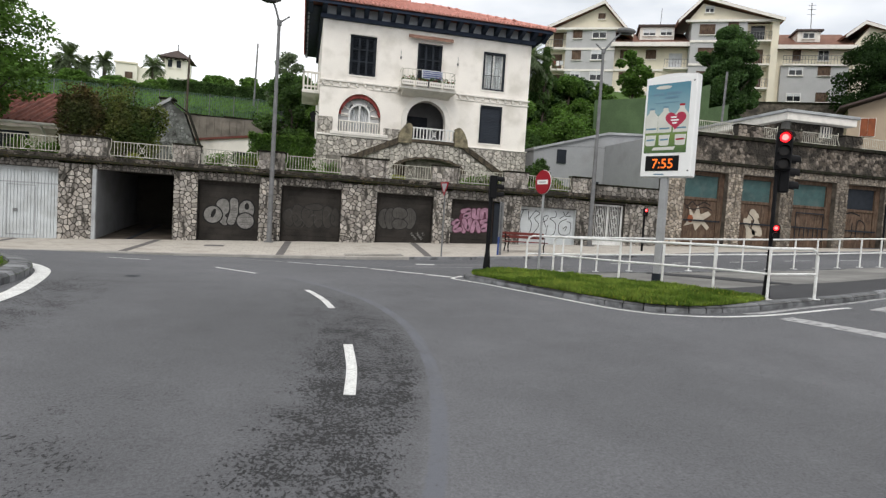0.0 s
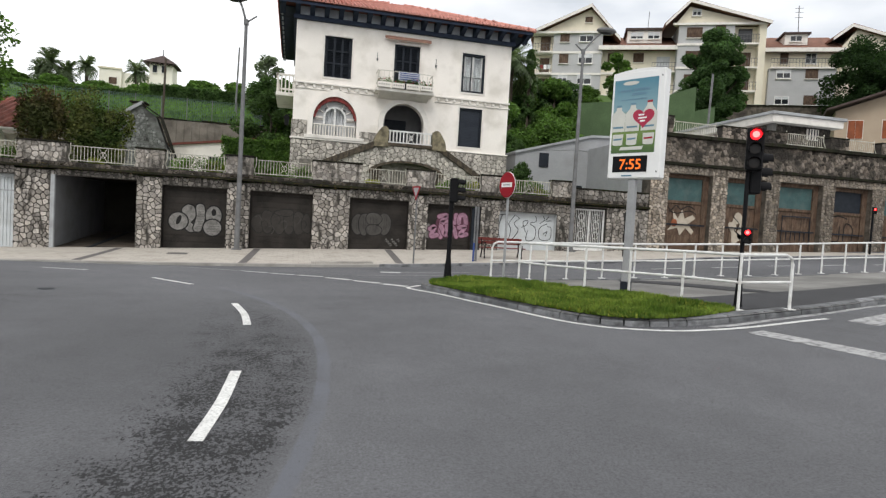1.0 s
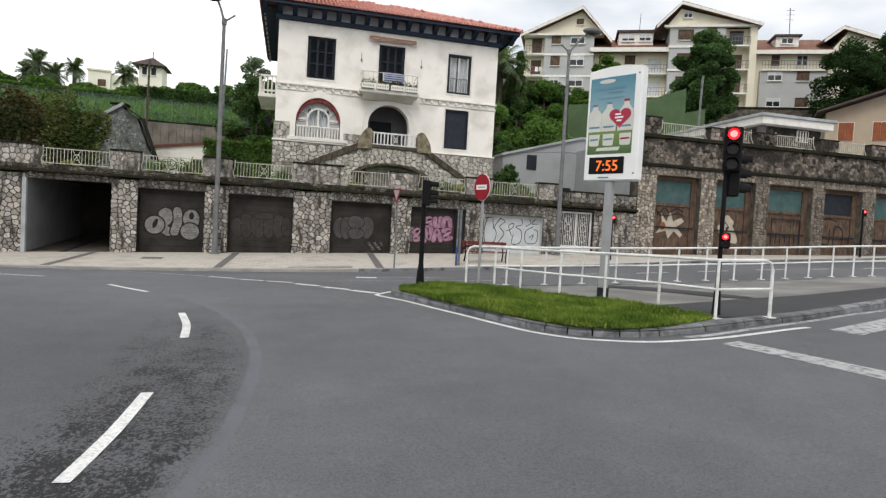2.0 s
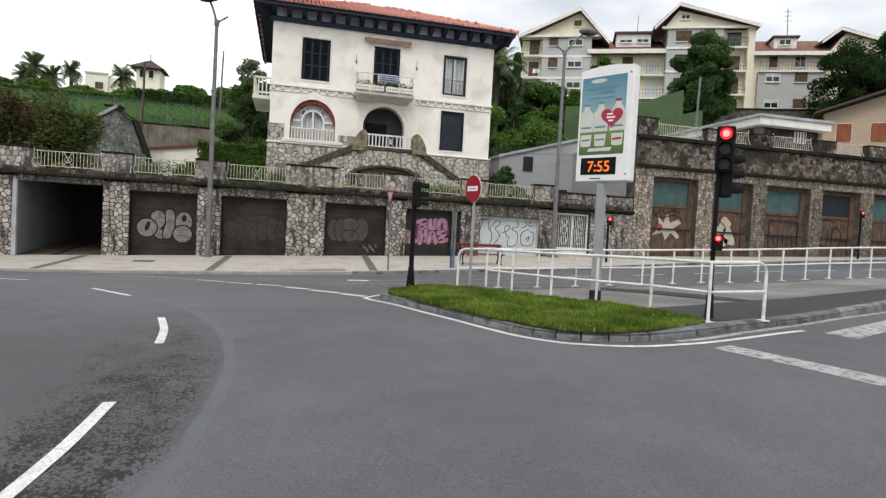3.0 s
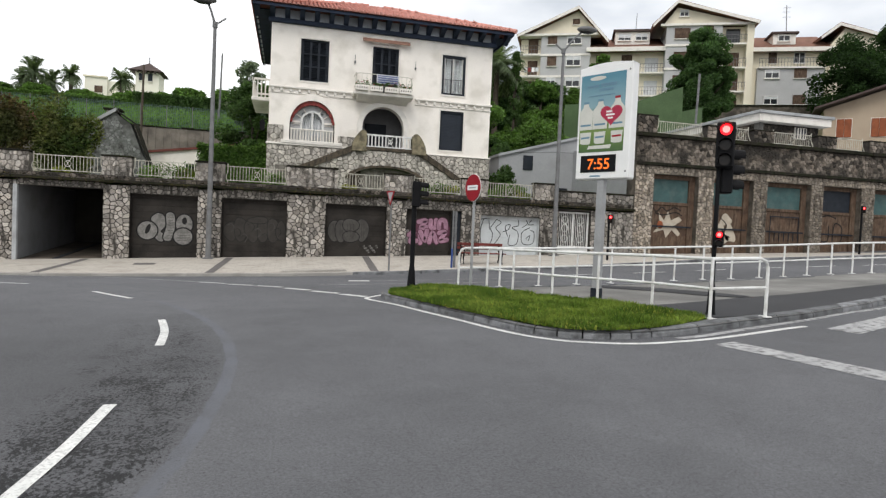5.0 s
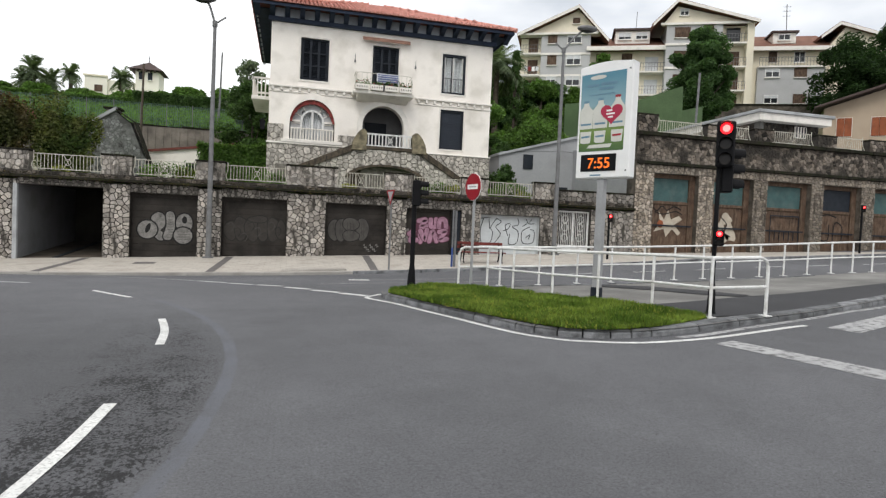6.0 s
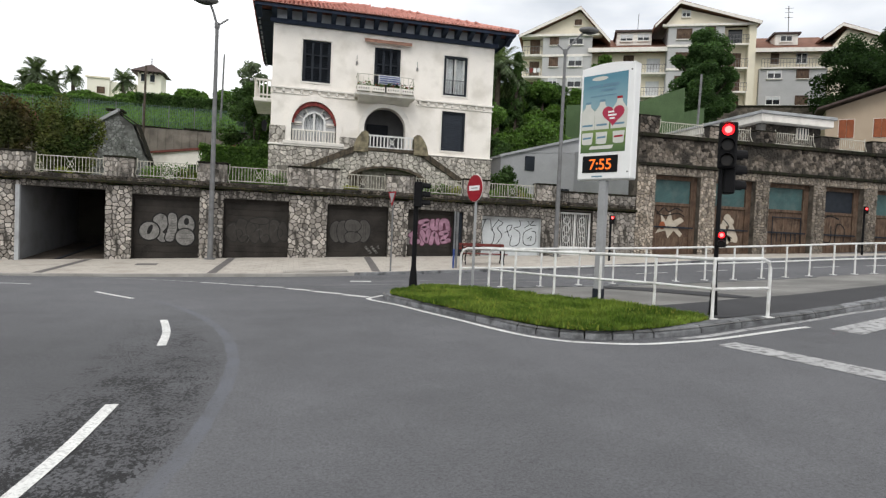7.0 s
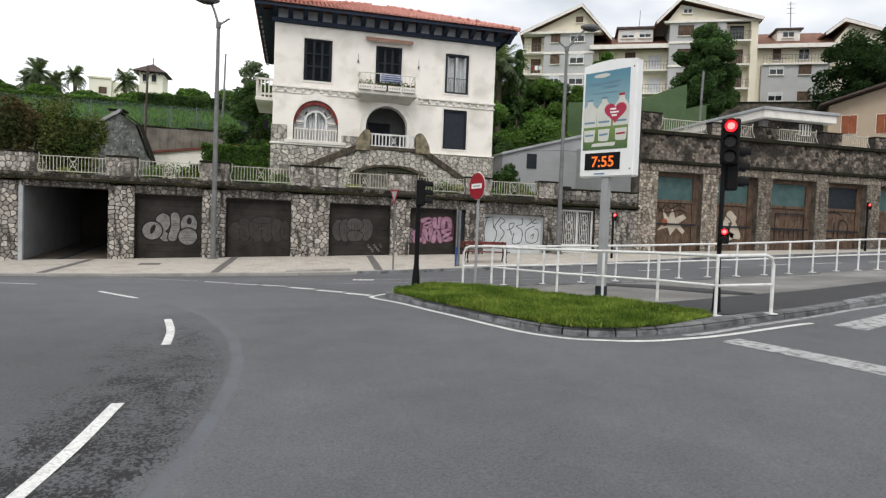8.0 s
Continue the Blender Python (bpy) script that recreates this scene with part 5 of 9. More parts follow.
for k in range(4):
    x = 0.27 + k * 0.755
    fb = thing("flower_box", (x + 0.32, YB - 0.12, 8.36), "white planter box with small red flowers", "planter", "flower boxes on the balcony")
    bm = bmesh.new()
    for j in range(5):
        cc = Vector((x + rnd.uniform(0.03, 0.63), YB - 0.15 + rnd.gauss(0, 0.05), 8.6 + abs(rnd.gauss(0, 0.08))))
        box(bm, cc.x - 0.025, cc.x + 0.025, cc.y - 0.025, cc.y + 0.025, cc.z - 0.02, cc.z + 0.02)
    part("blossom", bm, M_RED, fb, "small red blossoms")
    part("trough", boxed(x, x + 0.66, YB - 0.22, YB - 0.03, 8.28, 8.56, bevel=0.02), M_TRIM, fb)
    for j in range(5):
        part("boss", boxed(x + 0.07 + 0.12 * j, x + 0.12 + 0.12 * j, YB - 0.235, YB - 0.221, 8.38, 8.46, bevel=0.004), M_OLDCONC, fb)
    bm = bmesh.new()
    for j in range(90):
        c = Vector((x + rnd.uniform(0, 0.66), YB - 0.12 + rnd.gauss(0, 0.06), 8.55 + abs(rnd.gauss(0, 0.12))))
        d1, d2 = Vector([rnd.gauss(0, 0.06) for _ in range(3)]), Vector([rnd.gauss(0, 0.06) for _ in range(3)])
        bm.faces.new([bm.verts.new(c), bm.verts.new(c + d1), bm.verts.new(c + d2)])
    part("foliage", bm, M_LEAF_DARK, fb)
cl = thing("laundry", (2.0, YB + 0.03, 9.18), "white and blue cloth hung over the balcony rail", "cloth")
bm = bmesh.new()
cols = []
for k in range(13):
    x = 1.35 + 1.15 * k / 12
    cols.append([bm.verts.new((x, YB - 0.03 + 0.02 * math.sin(k * 1.3 + j * 0.4) - 0.012 * j, 9.2 - 0.1 * j)) for j in range(6)])
for a, b in zip(cols, cols[1:]):
    for j in range(5):
        bm.faces.new((a[j], b[j], b[j + 1], a[j + 1]))
M_BLUECLOTH = mat("blue_cloth", (0.1, 0.13, 0.28), 0.9, vary=0.1)
part("sheet", bm, M_CURTAIN, cl)
for z in (8.76, 8.87, 8.98, 9.08):
    part("stripe", boxed(1.4, 2.45, YB - 0.125, YB - 0.11, z, z + 0.05), M_BLUECLOTH, cl, "blue stripe")

# awning brackets and the corner lantern on the wall
for x in (0.3, 3.52):
    br = part("awning_bracket", tube(bmesh.new(), [(x, HY0 - 0.05, 9.95), (x, HY0 - 0.05, 10.3)], 0.012, 5), M_GREYSTEEL, house, "thin awning winder rod")
    part("hook", boxed(x - 0.04, x + 0.04, HY0 - 0.09, HY0 - 0.003, 9.85, 9.98, bevel=0.01), M_GREYSTEEL, br)
wl_ = thing("wall_lantern", (HX0 - 0.3, HY0 + 0.1, 6.25), "black iron wall lantern on the villa corner", "lamp")
part("arm", tube(bmesh.new(), [(HX0, HY0 + 0.15, 6.5), (HX0 - 0.18, HY0 + 0.12, 6.6), (HX0 - 0.3, HY0 + 0.1, 6.5)], 0.025, 6), M_BLACK, wl_)
part("cage", prism(bmesh.new(), [(HX0 - 0.44, 6.42), (HX0 - 0.16, 6.42), (HX0 - 0.21, 6.02), (HX0 - 0.39, 6.02)], "y", HY0 - 0.03, HY0 + 0.23), M_BLACK, wl_, "black lantern body")
part("cap", prism(bmesh.new(), [(HX0 - 0.47, 6.42), (HX0 - 0.3, 6.58), (HX0 - 0.13, 6.42)], "y", HY0 - 0.06, HY0 + 0.26), M_BLACK, wl_)

# rolled awning over the balcony door
aw2 = thing("awning", (1.9, HY0 - 0.15, 11.1), "rolled-up faded orange awning above the balcony", "awning")
part("roll", tube(bmesh.new(), [(0.65, HY0 - 0.2, 11.14), (3.15, HY0 - 0.2, 11.14)], 0.065, 8), M_AWN, aw2)
part("valance", boxed(0.65, 3.15, HY0 - 0.3, HY0 - 0.26, 11.0, 11.1, bevel=0.01), M_AWN, aw2)

# side balcony on the west wall
sb = part("side_balcony", boxed(HX0 - 0.95, HX0 - 0.002, HY0 + 1.2, HY0 + 5.2, 7.72, 7.92, bevel=0.03), M_TRIM, house, "white side balcony with balusters")
bm = bmesh.new()
for y in (HY0 + 1.25, HY0 + 5.15):
    box(bm, HX0 - 0.92, HX0 - 0.003, y - 0.05, y + 0.05, 8.8, 8.9)
box(bm, HX0 - 0.95, HX0 - 0.84, HY0 + 1.2, HY0 + 5.2, 8.8, 8.9)
part("handrail", bm, M_TRIM, sb)
for k in range(5):
    x = HX0 - 0.86 + 0.8 * k / 4
    part("baluster", boxed(x - 0.035, x + 0.035, HY0 + 1.22, HY0 + 1.29, 7.92, 8.8, bevel=0.01), M_TRIM, sb)
for k in range(14):
    y = HY0 + 1.4 + 3.7 * k / 13
    part("baluster", boxed(HX0 - 0.92, HX0 - 0.85, y - 0.035, y + 0.035, 7.92, 8.8), M_TRIM, sb)

# eaves: fascia, boarded soffit, rafters
EO = 0.9
EZ = 12.0
eave = part("eave_board", boxed(HX0 - EO, HX1 + EO, HY0 - EO, HY0 - EO + 0.05, EZ, EZ + 0.15, bevel=0.01), M_NAVY, house, "navy painted eaves board")
part("west_board", boxed(HX0 - EO, HX0 - EO + 0.05, HY0 - EO + 0.06, HY0 + HD + EO, EZ, EZ + 0.15), M_NAVY, eave)
part("east_board", boxed(HX1 + EO - 0.05, HX1 + EO, HY0 - EO + 0.06, HY0 + HD + EO, EZ, EZ + 0.15), M_NAVY, eave)
pts = [(HY0 - EO + 0.06, EZ + 0.11), (HY0 - EO + 0.06, EZ + 0.14), (HY0 + 0.1, EZ + 0.5), (HY0 + 0.1, EZ + 0.47)]
part("soffit", prism(bmesh.new(), pts, "x", HX0 - EO + 0.06, HX1 + EO - 0.06), M_SOFFIT, eave, "pale boarded soffit")
for xa, xb in ((HX0 - EO + 0.06, HX0 - 0.02), (HX1 + 0.02, HX1 + EO - 0.06)):
    part("side_soffit", boxed(xa, xb, HY0 + 0.1, HY0 + HD + EO, EZ + 0.1, EZ + 0.13), M_NAVY, eave)
part("frieze", boxed(HX0 - 0.02, HX1 + 0.02, HY0 - 0.05, HY0 + 0.3, 11.56, EZ + 0.46), M_SOFFIT, eave, "pale frieze between the rafters")
part("wall_plate", boxed(HX0 - 0.16, HX1 + 0.16, HY0 - 0.2, HY0 - 0.003, 11.48, 11.7, bevel=0.02), M_NAVY, eave)
part("wall_plate", boxed(HX0 - 0.16, HX0 - 0.003, HY0, HY0 + HD, 11.5, 11.66), M_NAVY, eave)
n = 18
for k in range(n + 1):
    x = HX0 - EO + 0.2 + (HX1 - HX0 + 2 * EO - 0.4) * k / n
    pts = [(HY0 - EO + 0.07, EZ - 0.03), (HY0 - EO + 0.07, EZ + 0.105), (HY0 - 0.02, EZ + 0.44), (HY0 - 0.02, 11.67), (HY0 - 0.3, 11.8)]
    part("rafter", prism(bmesh.new(), pts, "x", x - 0.12, x + 0.12), M_NAVY, eave)
for k in range(13):
    y = HY0 - EO + 0.6 + 0.92 * k
    part("soffit_dentil", boxed(HX0 - EO + 0.07, HX0 - EO + 0.16, y + 0.3, y + 0.42, EZ + 0.02, EZ + 0.095), M_SOFFIT, eave)
    part("soffit_dentil", boxed(HX0 - EO + 0.07, HX0 - EO + 0.16, y + 0.6, y + 0.72, EZ + 0.02, EZ + 0.095), M_SOFFIT, eave)

# hip roof with rows of barrel tiles
RX0, RX1, RY0, RY1, RZ = HX0 - EO - 0.08, HX1 + EO + 0.08, HY0 - EO - 0.08, HY0 + HD + EO, 12.17
PITCH = math.tan(radians(22))
half = (RX1 - RX0) / 2
ryc = (RY1 - RY0) / 2
bm = bmesh.new()
hgt = min(half, ryc) * PITCH
c = [(RX0, RY0, RZ), (RX1, RY0, RZ), (RX1, RY1, RZ), (RX0, RY1, RZ)]
if half > ryc:
    r0, r1 = (RX0 + ryc, RY0 + ryc, RZ + hgt), (RX1 - ryc, RY0 + ryc, RZ + hgt)
else:
    r0, r1 = (RX0 + half, RY0 + half, RZ + hgt), (RX0 + half, RY1 - half, RZ + hgt)
vs = [bm.verts.new(p) for p in (*c, r0, r1)]
if half > ryc:
    for q in ((0, 1, 5, 4), (1, 2, 5), (2, 3, 4, 5), (3, 0, 4)):
        bm.faces.new([vs[i] for i in q])
else:
    for q in ((0, 1, 4), (1, 2, 5, 4), (2, 3, 5), (3, 0, 4, 5)):
        bm.faces.new([vs[i] for i in q])
bm.faces.new([vs[i] for i in (3, 2, 1, 0)])
roof = part("roof", bm, M_TILE_PAN, house, "terracotta barrel-tiled hip roof")


def roof_tiles(side):
    """Barrel tiles in courses up one slope; the eaves courses of the front are pieces of their own."""
    bm = bmesh.new()
    wide, step = 0.215, 0.4
    length = RX1 - RX0 if side == "front" else RY1 - RY0
    for j in range(int(ryc / step) + 1):
        inset = j * step
        for k in range(int(length / wide)):
            s = (k + 0.5) * wide
            if s < inset or s > length - inset:
                continue
            mid = inset + step * 0.55
            z = RZ + mid * PITCH + 0.012
            if side == "front":
                m = Matrix.Translation((RX0 + s, RY0 + mid, z)) @ Matrix.Rotation(math.atan(PITCH), 4, "X")
            elif side == "west":
                m = Matrix.Translation((RX0 + mid, RY0 + s, z)) @ Matrix.Rotation(-math.pi / 2, 4, "Z") @ Matrix.Rotation(math.atan(PITCH), 4, "X")
            else:
                m = Matrix.Translation((RX1 - mid, RY0 + s, z)) @ Matrix.Rotation(math.pi / 2, 4, "Z") @ Matrix.Rotation(math.atan(PITCH), 4, "X")
            own = side == "front" and j < 4
            tb = bmesh.new() if own else bm
            rings = []
            for yy, r in ((-0.24, 0.064), (0.22, 0.055)):
                rings.append([tb.verts.new(m @ Vector((r * math.cos(a), yy, r * 1.8 * math.sin(a) + (0.008 if yy < 0 else 0)))) for a in [math.pi * q / 5 for q in range(6)]])
            for q in range(5):
                tb.faces.new((rings[0][q], rings[0][q + 1], rings[1][q + 1], rings[1][q]))
            tb.faces.new(rings[0][::-1])
            if own:
                part("tile", tb, M_TILE, roof)
    part("tiles", bm, M_TILE, roof, kind="stuff")


roof_tiles("front"), roof_tiles("west"), roof_tiles("east")
for a, b in ((c[0], r0), (c[1], r1)):
    part("hip_ridge", tube(bmesh.new(), [Vector(a).lerp(Vector(b), q / 12) + Vector((0, 0, 0.06)) for q in range(13)], 0.12, 8), M_TILE, roof)

# ---------------------------------------------------------------- double stair in front of the porch
SY = 30.6
st = thing("double_stair", (1.9, SY, HZ0), "stone double staircase with dark weathered parapets and a low arch", "staircase")
L0, L1, LZ = 0.75, 3.15, 5.3
bm = bmesh.new()
# front wall with the segmental arch opening below the landing
N = 14
arc = [(1.88 + 1.75 * math.cos(math.pi - math.pi * k / N), 3.72 + 0.62 * math.sin(math.pi * k / N)) for k in range(N + 1)]
out_l = [(-2.9, HZ0), (arc[0][0], HZ0)] + arc[:N // 2 + 1] + [(arc[N // 2][0], LZ), (L0 - 0.1, LZ), (-2.9, 3.9)]
out_r = [(arc[-1][0], HZ0)] + [(6.4, HZ0), (6.4, 3.55), (L1 + 0.25, LZ), (arc[N // 2][0], LZ)] + arc[N // 2:]
prism(bm, out_l, "y", SY, SY + 0.35)
prism(bm, out_r, "y", SY, SY + 0.35)
front = part("front_wall", bm, M_MORTAR_LIGHT, st)


def in_stair(u, v):
    if abs((u - 1.88) / 1.85) < 1 and v < 3.78 + 0.66 * math.sqrt(max(0, 1 - ((u - 1.88) / 1.85) ** 2)):
        return False
    top = LZ - 0.12 if L0 - 0.3 < u < L1 + 0.3 else (LZ - 0.12 - (L0 - u) * 0.39 if u < L0 else LZ - 0.12 - (u - L1) * 0.54)
    return v < top


stone_facing("rubble_facing", [(-2.85, 6.35, HZ0, 5.25)], 0.25, lambda u, v, d: (u, SY - d, v), front, M_STONE_LIGHT, 0.05, 81, single=True, keep=in_stair)
part("arch_band", ring_piece(1.88, 3.72, 1.75, 2.02, 0.0, math.pi, SY - 0.1, SY + 0.3, 18, 0.36), M_STAIRSTONE, st)
part("niche_back", boxed(-0.2, 4.1, SY + 0.42, SY + 0.5, HZ0, 4.5), M_MORTAR_LIGHT, st)
part("landing", boxed(-0.4, 4.0, SY + 0.352, HY0 - 0.12, LZ - 0.35, LZ - 0.12), M_STAIRSTONE, st)
part("landing_edge", boxed(L0 - 0.2, L1 + 0.35, SY - 0.1, SY + 0.4, LZ - 0.14, LZ + 0.04, bevel=0.03), M_STAIRSTONE, st, "dark stone landing edge")


def slope_parapet(xa, za, xb, zb):
    pts = [(xa, za - 0.3), (xa, za), (xb, zb), (xb, zb - 0.34)]
    return prism(bmesh.new(), pts, "y", SY - 0.12, SY + 0.4)


part("parapet", slope_parapet(L0 - 0.1, LZ + 0.28, -2.5, 4.14), M_STAIRSTONE, st, "dark stone sloping parapet")
part("parapet", slope_parapet(L1 + 0.25, LZ + 0.2, 6.4, 3.68), M_STAIRSTONE, st, "dark stone sloping parapet")
part("newel", boxed(-3.5, -2.4, SY - 0.12, SY + 0.4, HZ0, 4.18, bevel=0.03), M_MORTAR_LIGHT, st)
for s, x in ((-1, L0 - 0.02), (1, L1 + 0.12)):
    pts = smooth_line([(x + s * 0.62, LZ - 0.2, 0), (x + s * 0.55, LZ + 0.25, 0), (x + s * 0.25, LZ + 0.75, 0), (x, LZ + 0.82, 0), (x - s * 0.12, LZ + 0.6, 0), (x - s * 0.1, LZ + 0.1, 0), (x - s * 0.12, LZ - 0.2, 0)], 3)
    part("scroll", prism(bmesh.new(), [(p.x, p.y) for p in pts], "y", SY - 0.18, SY + 0.36), M_LICHEN, st, "lichened curved stone scroll")
for k in range(9):
    for s, xa, run in ((-1, L0 - 0.1, 0.33), (1, L1 + 0.3, 0.33)):
        x = xa + s * run * k
        part("step", boxed(min(x, x + s * run), max(x, x + s * run), SY + 0.36, HY0 - 0.12, HZ0, LZ - 0.14 - 0.18 * (k + 1)), M_STAIRSTONE, st)
bm = bmesh.new()
box(bm, L0 + 0.1, L1, SY + 0.02, SY + 0.1, 5.92, 5.99), box(bm, L0 + 0.1, L1, SY + 0.02, SY + 0.1, 5.36, 5.41)
part("balustrade_rail", bm, M_WHITEPAINT, st)
for k in range(13):
    x = L0 + 0.2 + (L1 - L0 - 0.28) * k / 12
    if k in (6, 7):
        continue
    part("baluster", boxed(x - 0.03, x + 0.03, SY + 0.03, SY + 0.09, 5.4, 5.93), M_WHITEPAINT, st)
bm = bmesh.new()
for s in (-1, 1):
    tube(bm, [(L0 + 1.3 - s * 0.16, SY + 0.06, 5.4), (L0 + 1.3 + s * 0.16, SY + 0.06, 5.93)], 0.018, 5)
tube(bm, [(L0 + 1.3 + 0.1 * math.cos(q * math.pi / 6), SY + 0.06, 5.66 + 0.1 * math.sin(q * math.pi / 6)) for q in range(13)], 0.02, 5)
part("centre_motif", bm, M_WHITEPAINT, st)

# ---------------------------------------------------------------- stone arcade of closed shops east of the garages
SH0, SH1 = 13.7, 36.0
S_BAYS = [(14.72, 17.3), (18.2, 20.6), (21.45, 24.25), (25.05, 27.6), (28.5, 31.0), (31.9, 34.6)]
S_TOP, S_LEDGE, S_COP = 4.6, 5.0, 6.4
s_edges = [SH0] + [e for b in S_BAYS for e in b] + [SH1]
bm = holed(bmesh.new(), SH0, SH1, -0.5, S_COP, WALL + 0.02, WALL + 0.8, [(a, b, -0.5, S_TOP) for a, b in S_BAYS])
wall_shops = tagged(part("wall_shops", bm, M_MORTAR_WARM), "blackened rubble stone wall with shop bays", "wall", kind="structure")


def on_shop(u, v, d):
    return (u, WALL + 0.02 - d, v)


tagged(part("wall_return", boxed(SH0, SH0 + 0.4, WALL + 0.82, 34.4, 0.0, S_COP), M_ANNEXE), "grey rendered return wall of the shop arcade", "wall", kind="structure")
pillars = [(a, b, base_z(a) - 0.05, S_TOP) for a, b in zip(s_edges[::2], s_edges[1::2])]
stone_facing("pillar_facing", pillars[:2], 0.17, on_shop, wall_shops, M_STONE_SHOP, 0.04, 90, single=True)
stone_facing("pillar_facing", pillars[2:], 0.17, on_shop, wall_shops, M_STONE_SHOP, 0.04, 91)
stone_facing("frieze_facing", [(SH0, SH1, S_TOP + 0.02, S_LEDGE)], 0.18, on_shop, wall_shops, M_STONE_SHOP, 0.03, 92)
stone_facing("upper_facing", [(SH0, SH1, S_LEDGE + 0.18, S_COP)], 0.19, on_shop, wall_shops, M_STONE_SOOT, 0.035, 93)
bm = bmesh.new()
for k in range(14):
    a = SH0 + k * (SH1 - SH0) / 14
    b = SH0 + (k + 1) * (SH1 - SH0) / 14
    box(bm, a + 0.004, b - 0.004, WALL - 0.14 - 0.02 * (k % 2), WALL + 0.1, S_LEDGE, S_LEDGE + 0.16, bevel=0.025)
    box(bm, a + 0.004, b - 0.004, WALL - 0.2 + 0.02 * (k % 3), WALL + 0.7, S_COP, S_COP + 0.2, bevel=0.03)
part("ledge", bm, M_COPING, wall_shops, "dark mossy ledge")
# stone block on the corner of the upper terrace
t = thing("stone_pier", (14.2, WALL + 0.4, S_COP + 0.2), "tall dark stone pier on the upper terrace", "pier")
part("core", boxed(13.72, 14.75, WALL + 0.05, WALL + 0.9, S_COP + 0.2, 7.42), M_MORTAR, t)
stone_facing("rubble_facing", [(13.7, 14.77, S_COP + 0.2, 7.42)], 0.26, on_shop, t, M_STONE_SOOT, 0.05, 95)
part("cap", boxed(13.66, 14.82, WALL - 0.02, WALL + 0.95, 7.42, 7.5, bevel=0.02), M_COPING, t)
tagged(part("upper_terrace", boxed(SH0 + 0.4, SH1, WALL + 0.6, 38, 6.1, 6.45), M_FLATROOF), "paved upper terrace over the shops", "terrace", kind="structure")


def shop_bay(k, a, b):
    t = thing("shopfront", ((a + b) / 2, WALL + 0.4, base_z(a)), "boarded-up shopfront with teal upper panel and graffiti", "shopfront", "shopfronts in the arcade")
    y = WALL + 0.42
    z0 = base_z((a + b) / 2) - 0.05
    frame_w = 0.32
    part("frame", holed(bmesh.new(), a, b, z0, S_TOP, y - 0.1, y + 0.1, [(a + 0.06, b - frame_w, z0 + 0.1, S_TOP - 0.2)]), M_BROWNBOARD, t, "brown timber frame")
    mid = 3.25
    part("upper_panel", boxed(a + 0.06, b - frame_w, y, y + 0.04, mid, S_TOP - 0.2), M_TEALBOARD if k != 3 else M_SHUTTER, t, "teal painted panel")
    part("lower_panel", boxed(a + 0.06, b - frame_w, y - 0.02, y + 0.04, z0 + 0.1, mid - 0.16), M_BROWNBOARD, t, "brown board")
    part("transom", boxed(a + 0.06, b - frame_w, y - 0.08, y + 0.05, mid - 0.15, mid, bevel=0.01), M_BROWNBOARD, t)
    part("rail", boxed(a + 0.0, b - 0.1, y - 0.12, y - 0.09, 1.98, 2.06), M_SHUTTER, t, "dark iron bar")
    for q in range(1, 4):
        x = a + 0.06 + (b - frame_w - a) * q / 4
        part("batten", boxed(x - 0.02, x + 0.02, y - 0.035, y - 0.018, z0 + 0.1, mid - 0.16), M_BROWNBOARD, t)
    if k == 2:
        gr = part("grille", boxed(a + 0.55, b - 0.4, y - 0.12, y - 0.09, 2.8, 2.86), M_SHUTTER, t, "dark iron grille")
        for q in range(7):
            x = a + 0.56 + (b - a - 0.99) * q / 6
            part("bar", boxed(x, x + 0.035, y - 0.118, y - 0.092, 1.55 if 0 < q < 6 else 1.3, 2.8 if q in (0, 6) else 2.0), M_SHUTTER, gr)
    return t


for k, (a, b) in enumerate(S_BAYS):
    shop_bay(k, a, b)

# railings and piers on the upper terrace
def upper_railing(a, b):
    t = thing("terrace_railing", ((a + b) / 2, WALL + 0.3, 6.6), "pale iron railing with a scroll panel on the upper terrace", "railing", "railings on the upper terrace")
    y = WALL + 0.3
    for name, z in (("top_rail", 7.25), ("bottom_rail", 6.68)):
        part(name, boxed(a, b, y - 0.02, y + 0.02, z, z + 0.035), M_FENCEPAINT, t)
    n = round((b - a) / 0.13)
    for k in range(n + 1):
        x = a + (b - a) * k / n
        bm = bmesh.new()
        if k in (0, n):
            s = -1 if k == 0 else 1
            tube(bm, smooth_line([(x + s * 0.16, y - 0.05, 6.6), (x + s * 0.08, y, 6.85), (x, y, 7.05), (x, y, 7.4)], 4), 0.022, 6)
        else:
            tube(bm, [(x, y, 6.6), (x, y, 7.27)], 0.014, 5)
        part("baluster", bm, M_FENCEPAINT, t)
    cx = (a + b) / 2
    ring = [(cx + 0.15 * math.cos(q), y - 0.03, 6.97 + 0.15 * math.sin(q)) for q in [k * math.pi / 6 for k in range(13)]]
    part("scroll_panel", tube(bmesh.new(), ring, 0.016, 5), M_FENCEPAINT, t)


